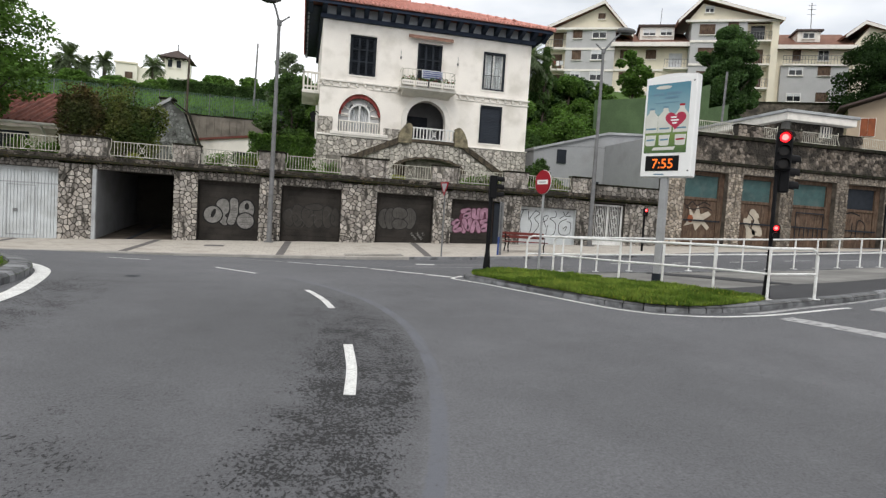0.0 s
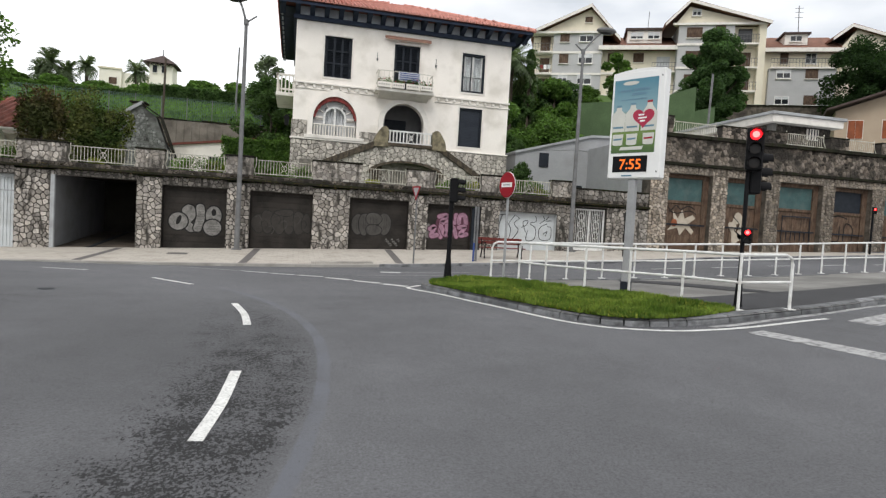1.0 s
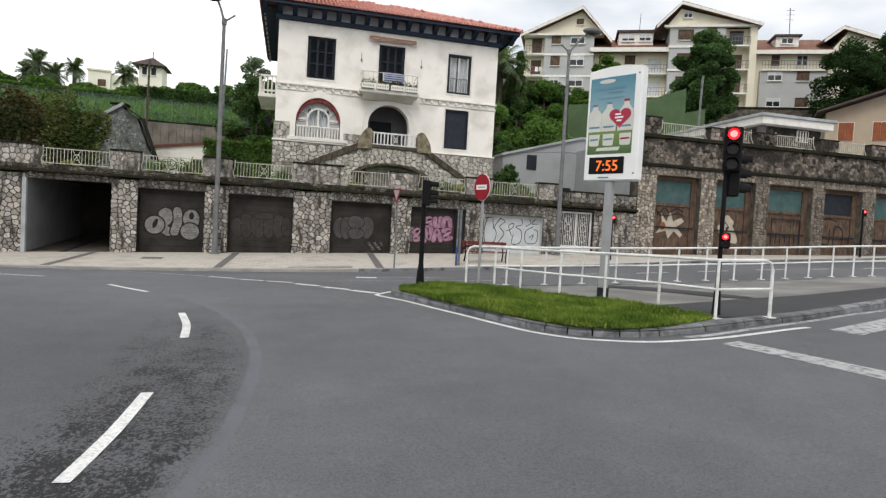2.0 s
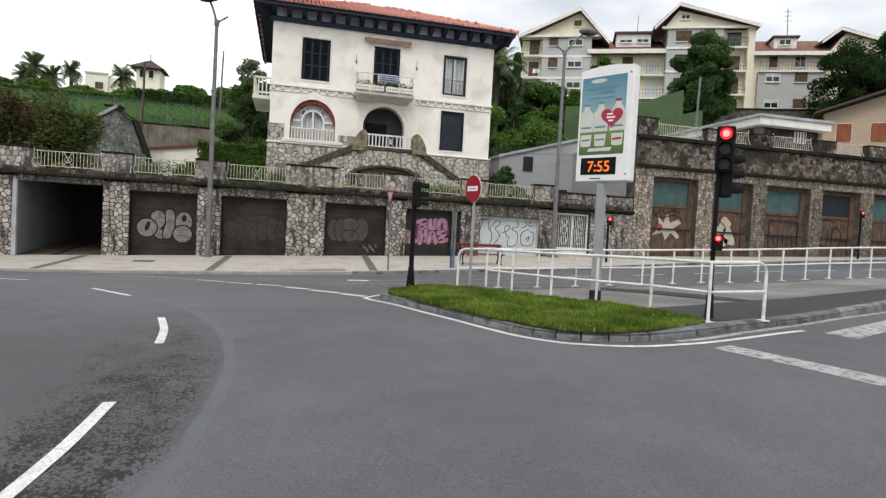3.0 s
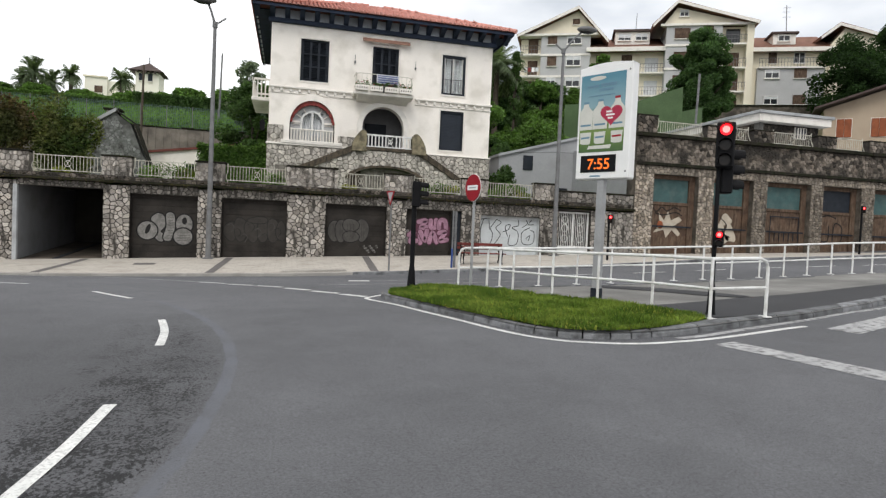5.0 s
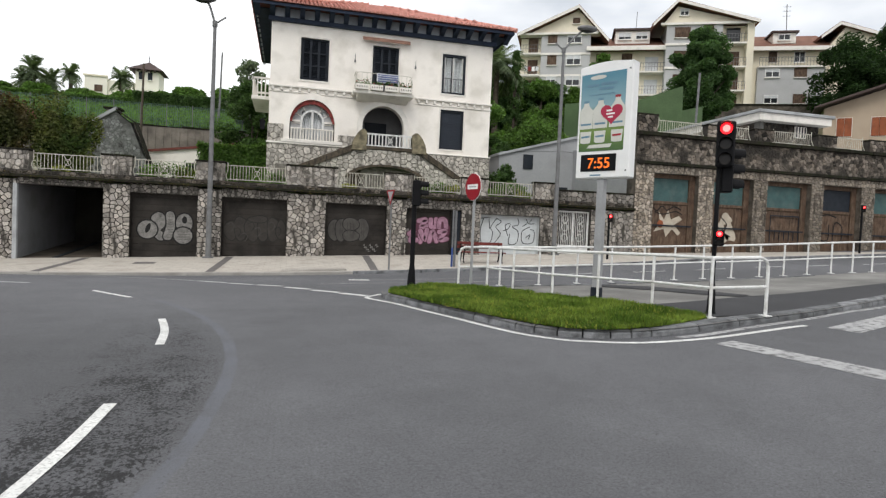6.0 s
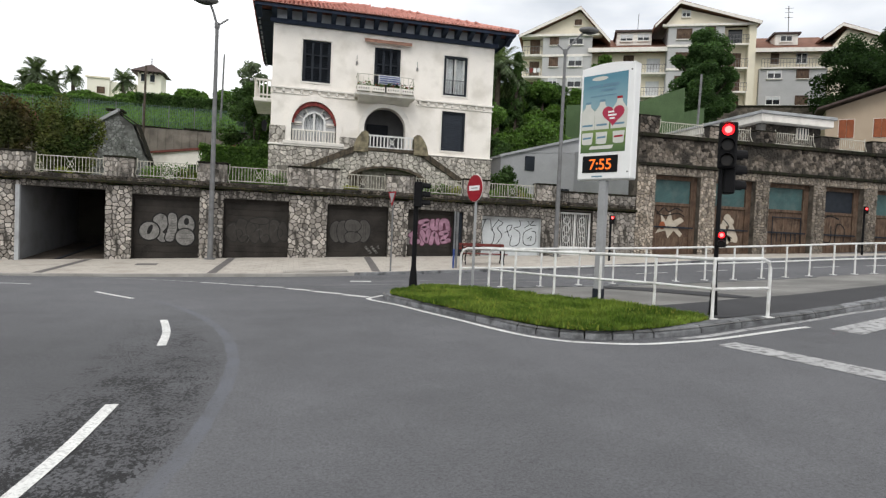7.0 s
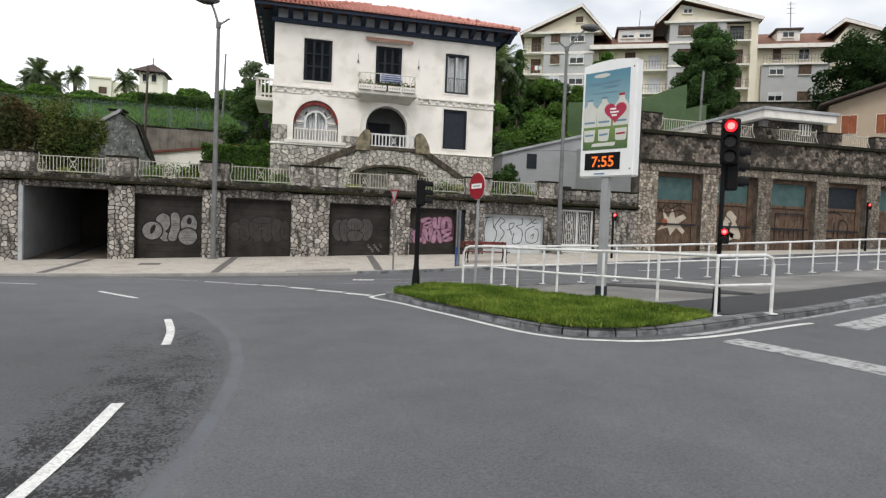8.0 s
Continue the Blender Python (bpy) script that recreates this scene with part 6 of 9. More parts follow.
for a, b in ((15.0, 17.45), (19.35, 20.3), (21.85, 24.3), (25.9, 27.75)):
    upper_railing(a, b)
for k, (a, b) in enumerate(((17.65, 19.15), (20.45, 21.65), (24.5, 25.7), (27.95, 29.4))):
    t = thing("stone_pier", ((a + b) / 2, WALL + 0.3, 6.6), "sooty rubble pier between terrace railings", "pier", "piers on the upper terrace")
    part("core", boxed(a + 0.03, b - 0.03, WALL + 0.05, WALL + 0.5, 6.55, 7.2), M_MORTAR, t)
    stone_facing("rubble_facing", [(a, b, 6.6, 7.2)], 0.22, on_shop, t, M_STONE_SOOT, 0.05, 240 + k)
    part("cap", boxed(a - 0.03, b + 0.03, WALL - 0.03, WALL + 0.55, 7.2, 7.27, bevel=0.02), M_COPING, t)

# flat-roofed pavilion behind the upper terrace
pv = thing("pavilion", (27, 34, 6.45), "low stone pavilion with a projecting flat grey roof", "building")
part("shell", boxed(25.0, 29.4, 31.8, 41.0, 6.45, 8.75), M_MORTAR, pv)
stone_facing("rubble_facing", [(25.0, 29.4, 6.45, 8.75)], 0.27, lambda u, v, d: (u, 31.8 - d, v), pv, M_STONE_SOOT, 0.05, 97)
part("corner_post", boxed(24.86, 25.2, 31.66, 32.1, 6.45, 8.755, bevel=0.02), M_PAVE_GREY, pv, "pale corner post")
stone_facing("rubble_facing", [(32.15, 35.0, 6.45, 8.75)], 0.27, lambda u, v, d: (25.0 - d, u, v), pv, M_STONE_SOOT, 0.05, 98)
part("side_wall", boxed(24.94, 24.998, 35.02, 41.0, 6.45, 8.74), M_PINKWALL, pv, "pinkish rendered side wall")
part("roof_slab", boxed(24.3, 29.85, 31.0, 41.3, 9.2, 9.38, bevel=0.02), M_FLATROOF, pv, "pale grey projecting roof slab")
part("roof_fascia", boxed(24.42, 29.7, 31.12, 41.2, 8.76, 9.195), M_TRIM, pv, "white roof fascia")
gr = part("vent_grille", boxed(27.5, 28.35, 31.62, 31.73, 7.95, 8.65, bevel=0.01), M_TRIM, pv)
for q in range(4):
    part("grille_bar", boxed(27.56 + q * 0.21, 27.62 + q * 0.21, 31.58, 31.618, 7.98, 8.62), M_SHUTTER, gr)

# iron gate beside the last garage
t = thing("iron_gate", (10.6, WALL + 0.3, base_z(10.6)), "white painted iron gate with scrollwork", "gate")
y, z0 = WALL + 0.3, base_z(10.6)
part("frame", holed(bmesh.new(), 9.72, 11.42, z0, 2.5, y - 0.03, y + 0.03, [(9.8, 10.55, z0 + 0.1, 2.42), (10.62, 11.34, z0 + 0.1, 2.42)]), M_WHITEPAINT, t)
for k in range(17):
    x = 9.8 + 1.54 * k / 16
    part("bar", tube(bmesh.new(), [(x, y, z0 + 0.1), (x, y, 2.42)], 0.016, 5), M_WHITEPAINT, t)
for cx in (10.17, 10.98):
    for cz in (1.2, 1.7, 2.1):
        bm = tube(bmesh.new(), [(cx + 0.16 * math.cos(q * math.pi / 5), y - 0.02, cz + 0.18 * math.sin(q * math.pi / 5)) for q in range(11)], 0.018, 5)
        part("scroll", bm, M_WHITEPAINT, t)
part("lower_plate", boxed(9.8, 11.34, y - 0.012, y + 0.012, z0 + 0.1, 0.85), M_WHITEPAINT, t)
# dark panel added to paint the shade behind the gate bars
tagged(part("gate_recess", boxed(9.6, 11.5, WALL + 0.9, WALL + 1.0, 0, 2.6), M_GLOOM), "near-black panel standing for the shade behind the gate", "recess", kind="structure")

# ---------------------------------------------------------------- plants


def leaf_cloud(bm_lists, centre, radii, n, size, rnd, hollow=0.55):
    verts, faces = bm_lists
    for _ in range(n):
        while True:
            p = Vector((rnd.uniform(-1, 1), rnd.uniform(-1, 1), rnd.uniform(-1, 1)))
            if hollow < p.length < 1:
                break
        q = Vector((centre[0] + p.x * radii[0], centre[1] + p.y * radii[1], centre[2] + p.z * radii[2]))
        a = Vector((rnd.gauss(0, 1), rnd.gauss(0, 1), rnd.gauss(0, 1) * 0.6)).normalized() * size * rnd.uniform(0.6, 1.3)
        b = a.cross(Vector((rnd.gauss(0, 1), rnd.gauss(0, 1), rnd.gauss(0, 1)))).normalized() * size * rnd.uniform(0.35, 0.7)
        k = len(verts)
        verts += [tuple(q - a), tuple(q + b), tuple(q + a), tuple(q - b)]
        faces.append((k, k + 1, k + 2, k + 3))


def mesh_of(name, lists, material, parent=None, kind="", label=""):
    me = bpy.data.meshes.new(name)
    me.from_pydata(lists[0], [], lists[1])
    me.materials.append(material)
    ob = new(name, me)
    if parent is not None:
        ob.parent = parent
        if parent.data is None:
            ob.matrix_parent_inverse = Matrix.Translation(-parent.location)
    return tagged(ob, label=label, kind=kind)


def tree(x, y, z, height, spread, material, label, seed, clumps=26, leaves=220, size=0.2, trunk=0.16, low=0.35, name="tree", squash=1.0):
    rnd = random.Random(seed)
    t = thing(name, (x, y, z), label, "tree" if name == "tree" else name)
    bm = bmesh.new()
    top = Vector((x + rnd.uniform(-0.3, 0.3), y, z + height * 0.8))
    tube(bm, smooth_line([(x, y, z - 0.3), (x + rnd.uniform(-0.1, 0.1), y, z + height * 0.35), top], 4), trunk, 8, trunk * 0.3)
    lists = ([], [])
    for k in range(clumps):
        a, h = rnd.uniform(0, 6.283), rnd.uniform(low, 1.0)
        prof = math.sin(math.pi * min(1, max(0.08, (h - low) / (1.02 - low)))) ** 0.6
        r = spread * prof * math.sqrt(rnd.uniform(0.05, 1))
        c = Vector((x + r * math.cos(a), y + r * math.sin(a), z + height * h * (1 - 0.08)))
        s = spread * rnd.uniform(0.24, 0.42)
        if k % 3 == 0:
            start = Vector((x, y, z + height * max(0.2, h - 0.3)))
            tube(bm, [start, start.lerp(c, 0.6) + Vector((0, 0, -0.1)), c], trunk * 0.35, 5, trunk * 0.08)
        leaf_cloud(lists, c, (s, s, s * 0.75 * squash), leaves, size, rnd, 0.3)
    part("trunk", bm, M_BARK, t)
    mesh_of("crown", lists, material, t)
    return t


def bush(x, y, z, rx, ry, rz, material, label, seed, n=2600, size=0.1, name="bush"):
    rnd = random.Random(seed)
    t = thing(name, (x, y, z), label, name)
    for k in range(5):
        a = k * 1.26
        part("stem", tube(bmesh.new(), [(x, y, z - 0.1), (x + rx * 0.5 * math.cos(a), y + ry * 0.5 * math.sin(a), z + rz * 1.1)], 0.04, 5, 0.01), M_BARK, t)
    lists = ([], [])
    m = 14
    for k in range(m):
        a, h = rnd.uniform(0, 6.283), rnd.uniform(0.25, 1.35)
        r = math.sqrt(rnd.uniform(0.02, 0.6)) * math.sqrt(max(0.1, 1 - (h - 0.7) ** 2))
        leaf_cloud(lists, (x + rx * r * math.cos(a), y + ry * r * math.sin(a), z + rz * h), (rx * 0.45, ry * 0.45, rz * 0.5), n // m, size, rnd, 0.3)
    mesh_of("foliage", lists, material, t)
    return t


def hedge(x0, x1, y0, y1, z0, z1, material, label, seed, n=5000, size=0.09):
    rnd = random.Random(seed)
    t = thing("hedge", ((x0 + x1) / 2, (y0 + y1) / 2, z0), label, "hedge")
    part("core", boxed(x0 + 0.15, x1 - 0.15, y0 + 0.15, y1 - 0.15, z0, z1 - 0.15), M_LEAF_DARK, t)
    lists = ([], [])
    for _ in range(n):
        f = rnd.random()
        p = [rnd.uniform(x0, x1), rnd.uniform(y0, y1), rnd.uniform(z0, z1)]
        if f < 0.55:
            p[1] = y0 + abs(rnd.gauss(0, 0.08))
        else:
            p[2] = z1 + rnd.gauss(0, 0.07)
        leaf_cloud(lists, p, (0.05, 0.05, 0.05), 1, size, rnd, 0.0)
    mesh_of("foliage", lists, material, t)


def palm(x, y, z, height, spread, seed, lean=0.0):
    rnd = random.Random(seed)
    t = thing("palm_tree", (x, y, z), "palm tree with a tuft of arching fronds", "palm tree")
    top = Vector((x + lean, y, z + height))
    part("trunk", tube(bmesh.new(), [(x, y, z - 0.3), (x + lean * 0.4, y, z + height * 0.5), top], 0.28, 8, 0.2), M_BARK, t)
    for k in range(72):
        a, up = rnd.uniform(0, 6.283), rnd.uniform(-0.8, 1.5)
        d = Vector((math.cos(a), math.sin(a), 0))
        bm = bmesh.new()
        pts = [top + d * spread * s * math.cos(up * 0.6) + Vector((0, 0, spread * (up * s - 0.5 * s * s))) for s in (0, 0.25, 0.5, 0.75, 1.0)]
        side = Vector((-d.y, d.x, 0))
        for p, q in zip(pts, pts[1:]):
            for j in range(6):
                c = p.lerp(q, j / 6)
                w = spread * 0.25
                for s in (-1, 1):
                    tip = c + side * s * w + (q - p) * 0.6 + Vector((0, 0, -w * 0.6))
                    bm.faces.new([bm.verts.new(c), bm.verts.new(c + (q - p) * 0.16), bm.verts.new(tip)])
        part("frond", bm, M_LEAF_PALM, t)
    return t


# ---------------------------------------------------------------- west garden: low house, shed, shrubs
rh = thing("low_house", (-19, 35, 2.86), "low garden house with a red tiled roof", "house")
part("shell", boxed(-27, -16.1, 31.6, 38.0, 2.86, 4.35), M_CREAM, rh)
part("roof", prism(bmesh.new(), [(30.9, 4.45), (30.9, 4.6), (36.2, 6.65), (38.8, 6.0), (38.8, 5.8)], "x", -27.6, -15.9), M_ROOF_RED, rh, "red tiled pitched roof")
bm = bmesh.new()
for k in range(39):
    x = -27.5 + k * 0.3
    tube(bm, [(x, 30.92, 4.62), (x, 36.2, 6.67)], 0.075, 5)
part("tiles", bm, M_ROOF_RED, rh, kind="stuff")
part("gutter", tube(bmesh.new(), [(-27.6, 30.85, 4.5), (-15.9, 30.85, 4.5)], 0.07, 6), M_TRIM, rh)
part("downpipe", tube(bmesh.new(), [(-16.6, 30.95, 4.45), (-16.6, 31.5, 4.1), (-16.6, 31.52, 2.9)], 0.05, 6), M_TRIM, rh)
for x in (-18.6, -22.0):
    part("window", boxed(x, x + 1.3, 31.53, 31.6, 3.3, 4.15), M_SHUTTER, rh)

wb = thing("white_outbuilding", (-9.5, 42, 2.86), "low white outbuilding with a red roof edge", "building")
part("shell", prism(bmesh.new(), [(-11.4, 2.86), (-11.4, 5.27), (-6.5, 5.98), (-6.5, 2.86)], "y", 40.9, 44.5), M_RENDER, wb)
part("roof", prism(bmesh.new(), [(-11.75, 5.22), (-11.75, 5.36), (-6.3, 6.15), (-6.3, 6.0)], "y", 40.75, 45), M_ROOF_OLD, wb, "thin red roof")
part("window", boxed(-9.1, -8.0, 40.84, 40.9, 4.15, 4.75), M_SHUTTER, wb)

sh = thing("stone_shed", (-12.4, 39, 2.86), "small old grey stone shed with a steep gable and chimney", "shed")
gab = [(-13.9, 2.86), (-13.9, 6.3), (-12.5, 7.2), (-11.7, 6.6), (-10.9, 4.5), (-10.9, 2.86)]
part("shell", prism(bmesh.new(), gab, "y", 38.3, 39.2), M_MORTAR_GREY, sh)
for a, b in (((-14.1, 6.15), (-12.45, 7.25)), ((-12.45, 7.25), (-11.5, 6.62)), ((-11.5, 6.62), (-10.65, 4.3))):
    thick = 0.08 if a[0] > -12.5 else 0.2
    part("roof_edge", prism(bmesh.new(), [a, b, (b[0], b[1] + thick), (a[0], a[1] + thick)], "y", 38.15, 39.3), M_COPING if a[0] > -12.5 else M_FLATROOF, sh)
chim = part("chimney", boxed(-13.05, -12.45, 38.6, 39.3, 6.6, 7.35, bevel=0.03), M_OLDCONC, sh)
part("chimney_cap", boxed(-13.2, -12.3, 38.5, 39.4, 7.35, 7.47, bevel=0.03), M_COPING, chim)
stone_facing("rubble_facing", [(-13.8, -10.7, 2.9, 7.0)], 0.17, lambda u, v, d: (u, 38.3 - d, v), sh, M_SHEDSTONE, 0.04, 101, keep=lambda u, v: v < (6.2 + (u + 13.9) * 0.6 if u < -12.5 else 6.95 - (u + 12.5) * 1.5))

cw = thing("concrete_wall", (-9, 50, 5), "weathered grey board-marked concrete wall", "wall")
part("slab", boxed(-34, -0.5, 49.0, 49.4, 2.5, 7.95), M_OLDCONC, cw)
bm = bmesh.new()
for k in range(36):
    box(bm, -34 + k * 0.93, -33.1 + k * 0.93, 48.95 - 0.01 * (k % 3), 49.42, 7.95, 8.0 + 0.03 * ((k * 7) % 4), bevel=0.02)
part("coping", bm, M_COPING, cw, "blackened mossy coping")
for k in range(30):
    part("rib", boxed(-17 + k * 0.55, -16.9 + k * 0.55, 48.95, 49.0, 3.6, 7.9), M_OLDCONC, cw)

# tall mesh fence on the slope
mf = thing("mesh_fence", (-14, 49.6, 7.9), "green wire mesh fence on the concrete wall", "fence")
for k in range(19):
    x = -33.5 + 1.8 * k
    part("post", tube(bmesh.new(), [(x, 49.6, 7.7), (x, 49.6, 9.75)], 0.035, 5), M_GREYSTEEL, mf)
bm = bmesh.new()
for k in range(17):
    z = 8.0 + 0.105 * k
    tube(bm, [(-33.5, 49.6, z), (-1.1, 49.6, z)], 0.013, 4)
for k in range(216):
    x = -33.5 + 0.15 * k
    tube(bm, [(x, 49.6, 7.95), (x, 49.6, 9.7)], 0.012, 4)
part("mesh", bm, M_WIRE, mf, kind="stuff")

# villa with a look-out tower on the hill
vt = thing("hill_villa", (-26, 106, 19), "cream hilltop villa with a square look-out tower", "house")
part("main_block", boxed(-33.6, -30.5, 104, 112, 18.0, 22.15), M_VILLA, vt)
part("link_block", boxed(-30.48, -26.98, 104.6, 112, 18.0, 21.9), M_VILLA, vt)
part("tower", boxed(-26.55, -23.2, 104, 108, 17.0, 23.65), M_VILLA, vt)
bm = bmesh.new()
pk = [bm.verts.new(p) for p in ((-27.5, 103.2, 23.75), (-22.5, 103.2, 23.75), (-22.5, 108.6, 23.75), (-27.5, 108.6, 23.75), (-25.0, 106, 25.5))]
for q in ((0, 1, 4), (1, 2, 4), (2, 3, 4), (3, 0, 4), (3, 2, 1, 0)):
    bm.faces.new([pk[i] for i in q])
part("tower_roof", bm, M_ROOF_DARK, vt, "low pyramid roof")
part("finial", tube(bmesh.new(), [(-25.0, 106, 25.2), (-25.0, 106, 26.4)], 0.06, 5), M_SHUTTER, vt)
part("parapet", boxed(-33.8, -30.4, 103.8, 104.2, 22.15, 22.4), M_CREAM, vt)
for k in range(7):
    part("eave_bracket", boxed(-26.9 + 0.62 * k, -26.75 + 0.62 * k, 103.3, 104.0, 23.45, 23.74), M_ROOF_DARK, vt)
for x in (-26.05, -24.75):
    wv = part("window", boxed(x, x + 0.62, 103.9, 104.0, 22.3, 23.4), M_SHUTTER, vt)
    part("sill", boxed(x - 0.08, x + 0.7, 103.8, 104.0, 22.18, 22.3), M_TRIM, wv)
for x in (-31.0,):
    part("window", boxed(x - 1.2, x - 0.1, 103.9, 104.0, 19.9, 20.9), M_BROWNBOARD, vt)

# ---------------------------------------------------------------- apartment blocks on the eastern hill
A_O, A_U = Vector((16.44, 74.84, 0)), Vector((0.9005, -0.435, 0))
A_W = Vector((0.435, 0.9005, 0))
APT = Matrix(((A_U.x, A_W.x, 0, A_O.x), (A_U.y, A_W.y, 0, A_O.y), (0, 0, 1, 0), (0, 0, 0, 1)))
APT_LABEL = "cream and grey apartment block with balconies and a gabled roof"


def a_part(name, bm, material, parent, label=""):
    bmesh.ops.transform(bm, matrix=APT, verts=bm.verts)
    return part(name, bm, material, parent, label)


def a_window(parent, u, z, w=1.5, h=1.3, blind=0.0, v=0.0):
    fr = a_part("window", holed(bmesh.new(), u, u + w, z, z + h, v - 0.12, v - 0.002, [(u + 0.08, u + w - 0.08, z + 0.08, z + h - 0.08)]), M_WHITEPAINT if not blind == 1 else M_BROWNBOARD, parent)
    a_part("glazing", boxed(u + 0.08, u + w - 0.08, v - 0.06, v - 0.004, z + 0.08, z + h - 0.08), M_BROWNBOARD if blind == 1 else M_DARKGLASS, fr)
    if blind != 1:
        a_part("mullion", boxed(u + w / 2 - 0.035, u + w / 2 + 0.035, v - 0.1, v - 0.061, z + 0.08, z + h - 0.08), M_WHITEPAINT, fr)
    if 0 < blind < 1:
        a_part("blind", boxed(u + 0.08, u + w - 0.08, v - 0.09, v - 0.062, z + h - 0.08 - blind * h, z + h - 0.08), M_CURTAIN, fr)
    a_part("sill", boxed(u - 0.06, u + w + 0.06, v - 0.2, v - 0.003, z - 0.08, z - 0.002), M_TRIM, fr)


def a_balcony(parent, u0, u1, z, v=0.0, out=1.1, brown=False):
    b = a_part("balcony", boxed(u0, u1, v - out, v - 0.002, z - 0.18, z), M_TRIM, parent)
    if brown:
        a_part("panel", boxed(u0, u1, v - out, v - out + 0.06, z, z + 0.95), M_BROWNBOARD, b)
        return
    bm = bmesh.new()
    tube(bm, [(u0, v - out + 0.04, z + 0.95), (u1, v - out + 0.04, z + 0.95)], 0.03, 5)
    tube(bm, [(u0, v - out + 0.04, z + 0.5), (u1, v - out + 0.04, z + 0.5)], 0.02, 5)
    a_part("rail", bm, M_GREYSTEEL, b)
    n = max(3, int((u1 - u0) / 0.32))
    for k in range(n + 1):
        x = u0 + (u1 - u0) * k / n
        a_part("baluster", tube(bmesh.new(), [(x, v - out + 0.04, z), (x, v - out + 0.04, z + 0.95)], 0.02, 4), M_GREYSTEEL, b)


def a_door(parent, u, z, w=1.6, h=2.1, v=0.0, mtl=None):
    a_part("balcony_door", boxed(u, u + w, v - 0.05, v - 0.002, z, z + h), mtl or M_DARKGLASS, parent)


def gable_roof(parent, u0, u1, apex_u, z_l, z_r, z_top, over=0.6, depth=12, v=0.0):
    roof = a_part("roof", prism(bmesh.new(), [(u0, z_l), (u0 - 0.1, z_l + 0.22), (apex_u, z_top + 0.3), (u1 + 0.1, z_r + 0.22), (u1, z_r), (apex_u, z_top)], "y", v - over, v + depth), M_BROWNROOF, parent, "brown roof with pale eaves")
    for (a, za), (b, zb) in (((u0, z_l), (apex_u, z_top)), ((apex_u, z_top), (u1, z_r))):
        a_part("barge_board", prism(bmesh.new(), [(a, za - 0.12), (b, zb - 0.12), (b, zb + 0.28), (a, za + 0.2)], "y", v - over - 0.08, v - over - 0.003), M_TRIM, roof)
    return roof


G = "apartment blocks on the hill"
# west block
b1 = thing("apartment_block", tuple(APT @ Vector((12, 5, 8))), APT_LABEL, "apartment building", G)
a_part("wall", boxed(8.4, 10.9, 0.9, 12, 8, 25.2), M_CREAM, b1, "cream rendered wall")
a_part("wall", boxed(10.9, 16.75, 0.0, 12, 8, 25.5), M_GREYCLAD, b1, "grey clad wall")
a_part("gable_wall", prism(bmesh.new(), [(8.9, 25.35), (15.2, 28.3), (17.9, 25.35)], "y", 0.15, 1.0), M_CREAM, b1, "cream gable")
a_part("gable_band", boxed(8.3, 17.6, -0.35, 0.9, 25.3, 25.56), M_TRIM, b1)
gable_roof(b1, 8.0, 18.8, 15.2, 25.2, 24.35, 28.42)
for z in (18.1, 20.6, 23.2):
    a_part("floor_band", boxed(8.35, 16.8, -0.1, 0.9, z - 0.28, z - 0.02), M_TRIM, b1)
for k, z in enumerate((18.1, 20.6, 23.2)):
    a_balcony(b1, 8.4, 10.8, z, 0.9, 1.1, brown=(k == 0))
    a_door(b1, 9.3, z, 1.2, 2.0, 0.9, M_BROWNBOARD)
    a_window(b1, 11.7, z + 1.1, 1.1, 1.15, 1 if k else 0.3)
    a_window(b1, 13.98, z + 1.1, 1.7, 1.2, 0.35)
a_window(b1, 14.55, 26.65, 0.85, 0.7, 1, 0.15)
a_part("chimney", boxed(12.4, 13.2, 4.0, 4.8, 26.4, 28.3), M_GREYCLAD, b1)
for k in range(4):
    a_part("washing", boxed(9.0 + 0.45 * k, 9.36 + 0.45 * k, -0.24, -0.22, 20.95 + 0.06 * (k % 2), 21.5), (M_CURTAIN, M_BRICKRED, M_WHITE, M_CURTAIN)[k], b1, "laundry hung over the balcony rail")
# link block with dormer
b2 = thing("apartment_block", tuple(APT @ Vector((21, 6, 8))), "lower cream apartment wing with balconies and a dormer", "apartment building", G)
a_part("wall", boxed(16.75, 25.6, 1.0, 12, 8, 23.5), M_CREAM, b2)
a_part("roof", prism(bmesh.new(), [(-0.2, 23.5), (-0.2, 23.8), (6, 26.6), (12, 24)], "x", 16.3, 25.5), M_BROWNROOF, b2, "brown tiled roof")
a_part("eave", boxed(16.3, 25.5, -0.4, -0.2, 23.3, 23.8), M_TRIM, b2)
dm = a_part("dormer", boxed(19.65, 23.65, 1.2, 6, 24.5, 26.0), M_TRIM, b2, "white dormer")
a_part("dormer_roof", boxed(19.4, 23.9, 0.9, 6.2, 26.0, 26.25), M_ROOF_DARK, dm)
a_window(dm, 20.0, 24.95, 1.5, 0.85, 0.5, 1.2), a_window(dm, 22.0, 24.95, 1.4, 0.85, 0.4, 1.2)
for z in (18.2, 20.9):
    a_part("floor_band", boxed(16.8, 25.6, 0.85, 0.998, z - 0.25, z), M_TRIM, b2)
    a_window(b2, 17.5, z + 1.2, 1.1, 1.1, 1, 1.0), a_window(b2, 20.5, z + 1.2, 1.2, 1.1, 1, 1.0)
    a_balcony(b2, 22.6, 25.5, z, 1.0)
    a_door(b2, 23.2, z, 1.5, 1.9, 1.0, M_CURTAIN)
a_part("antenna", tube(bmesh.new(), [(22.2, 4, 25.9), (22.3, 4, 29.2)], 0.035, 4), M_GREYSTEEL, b2)
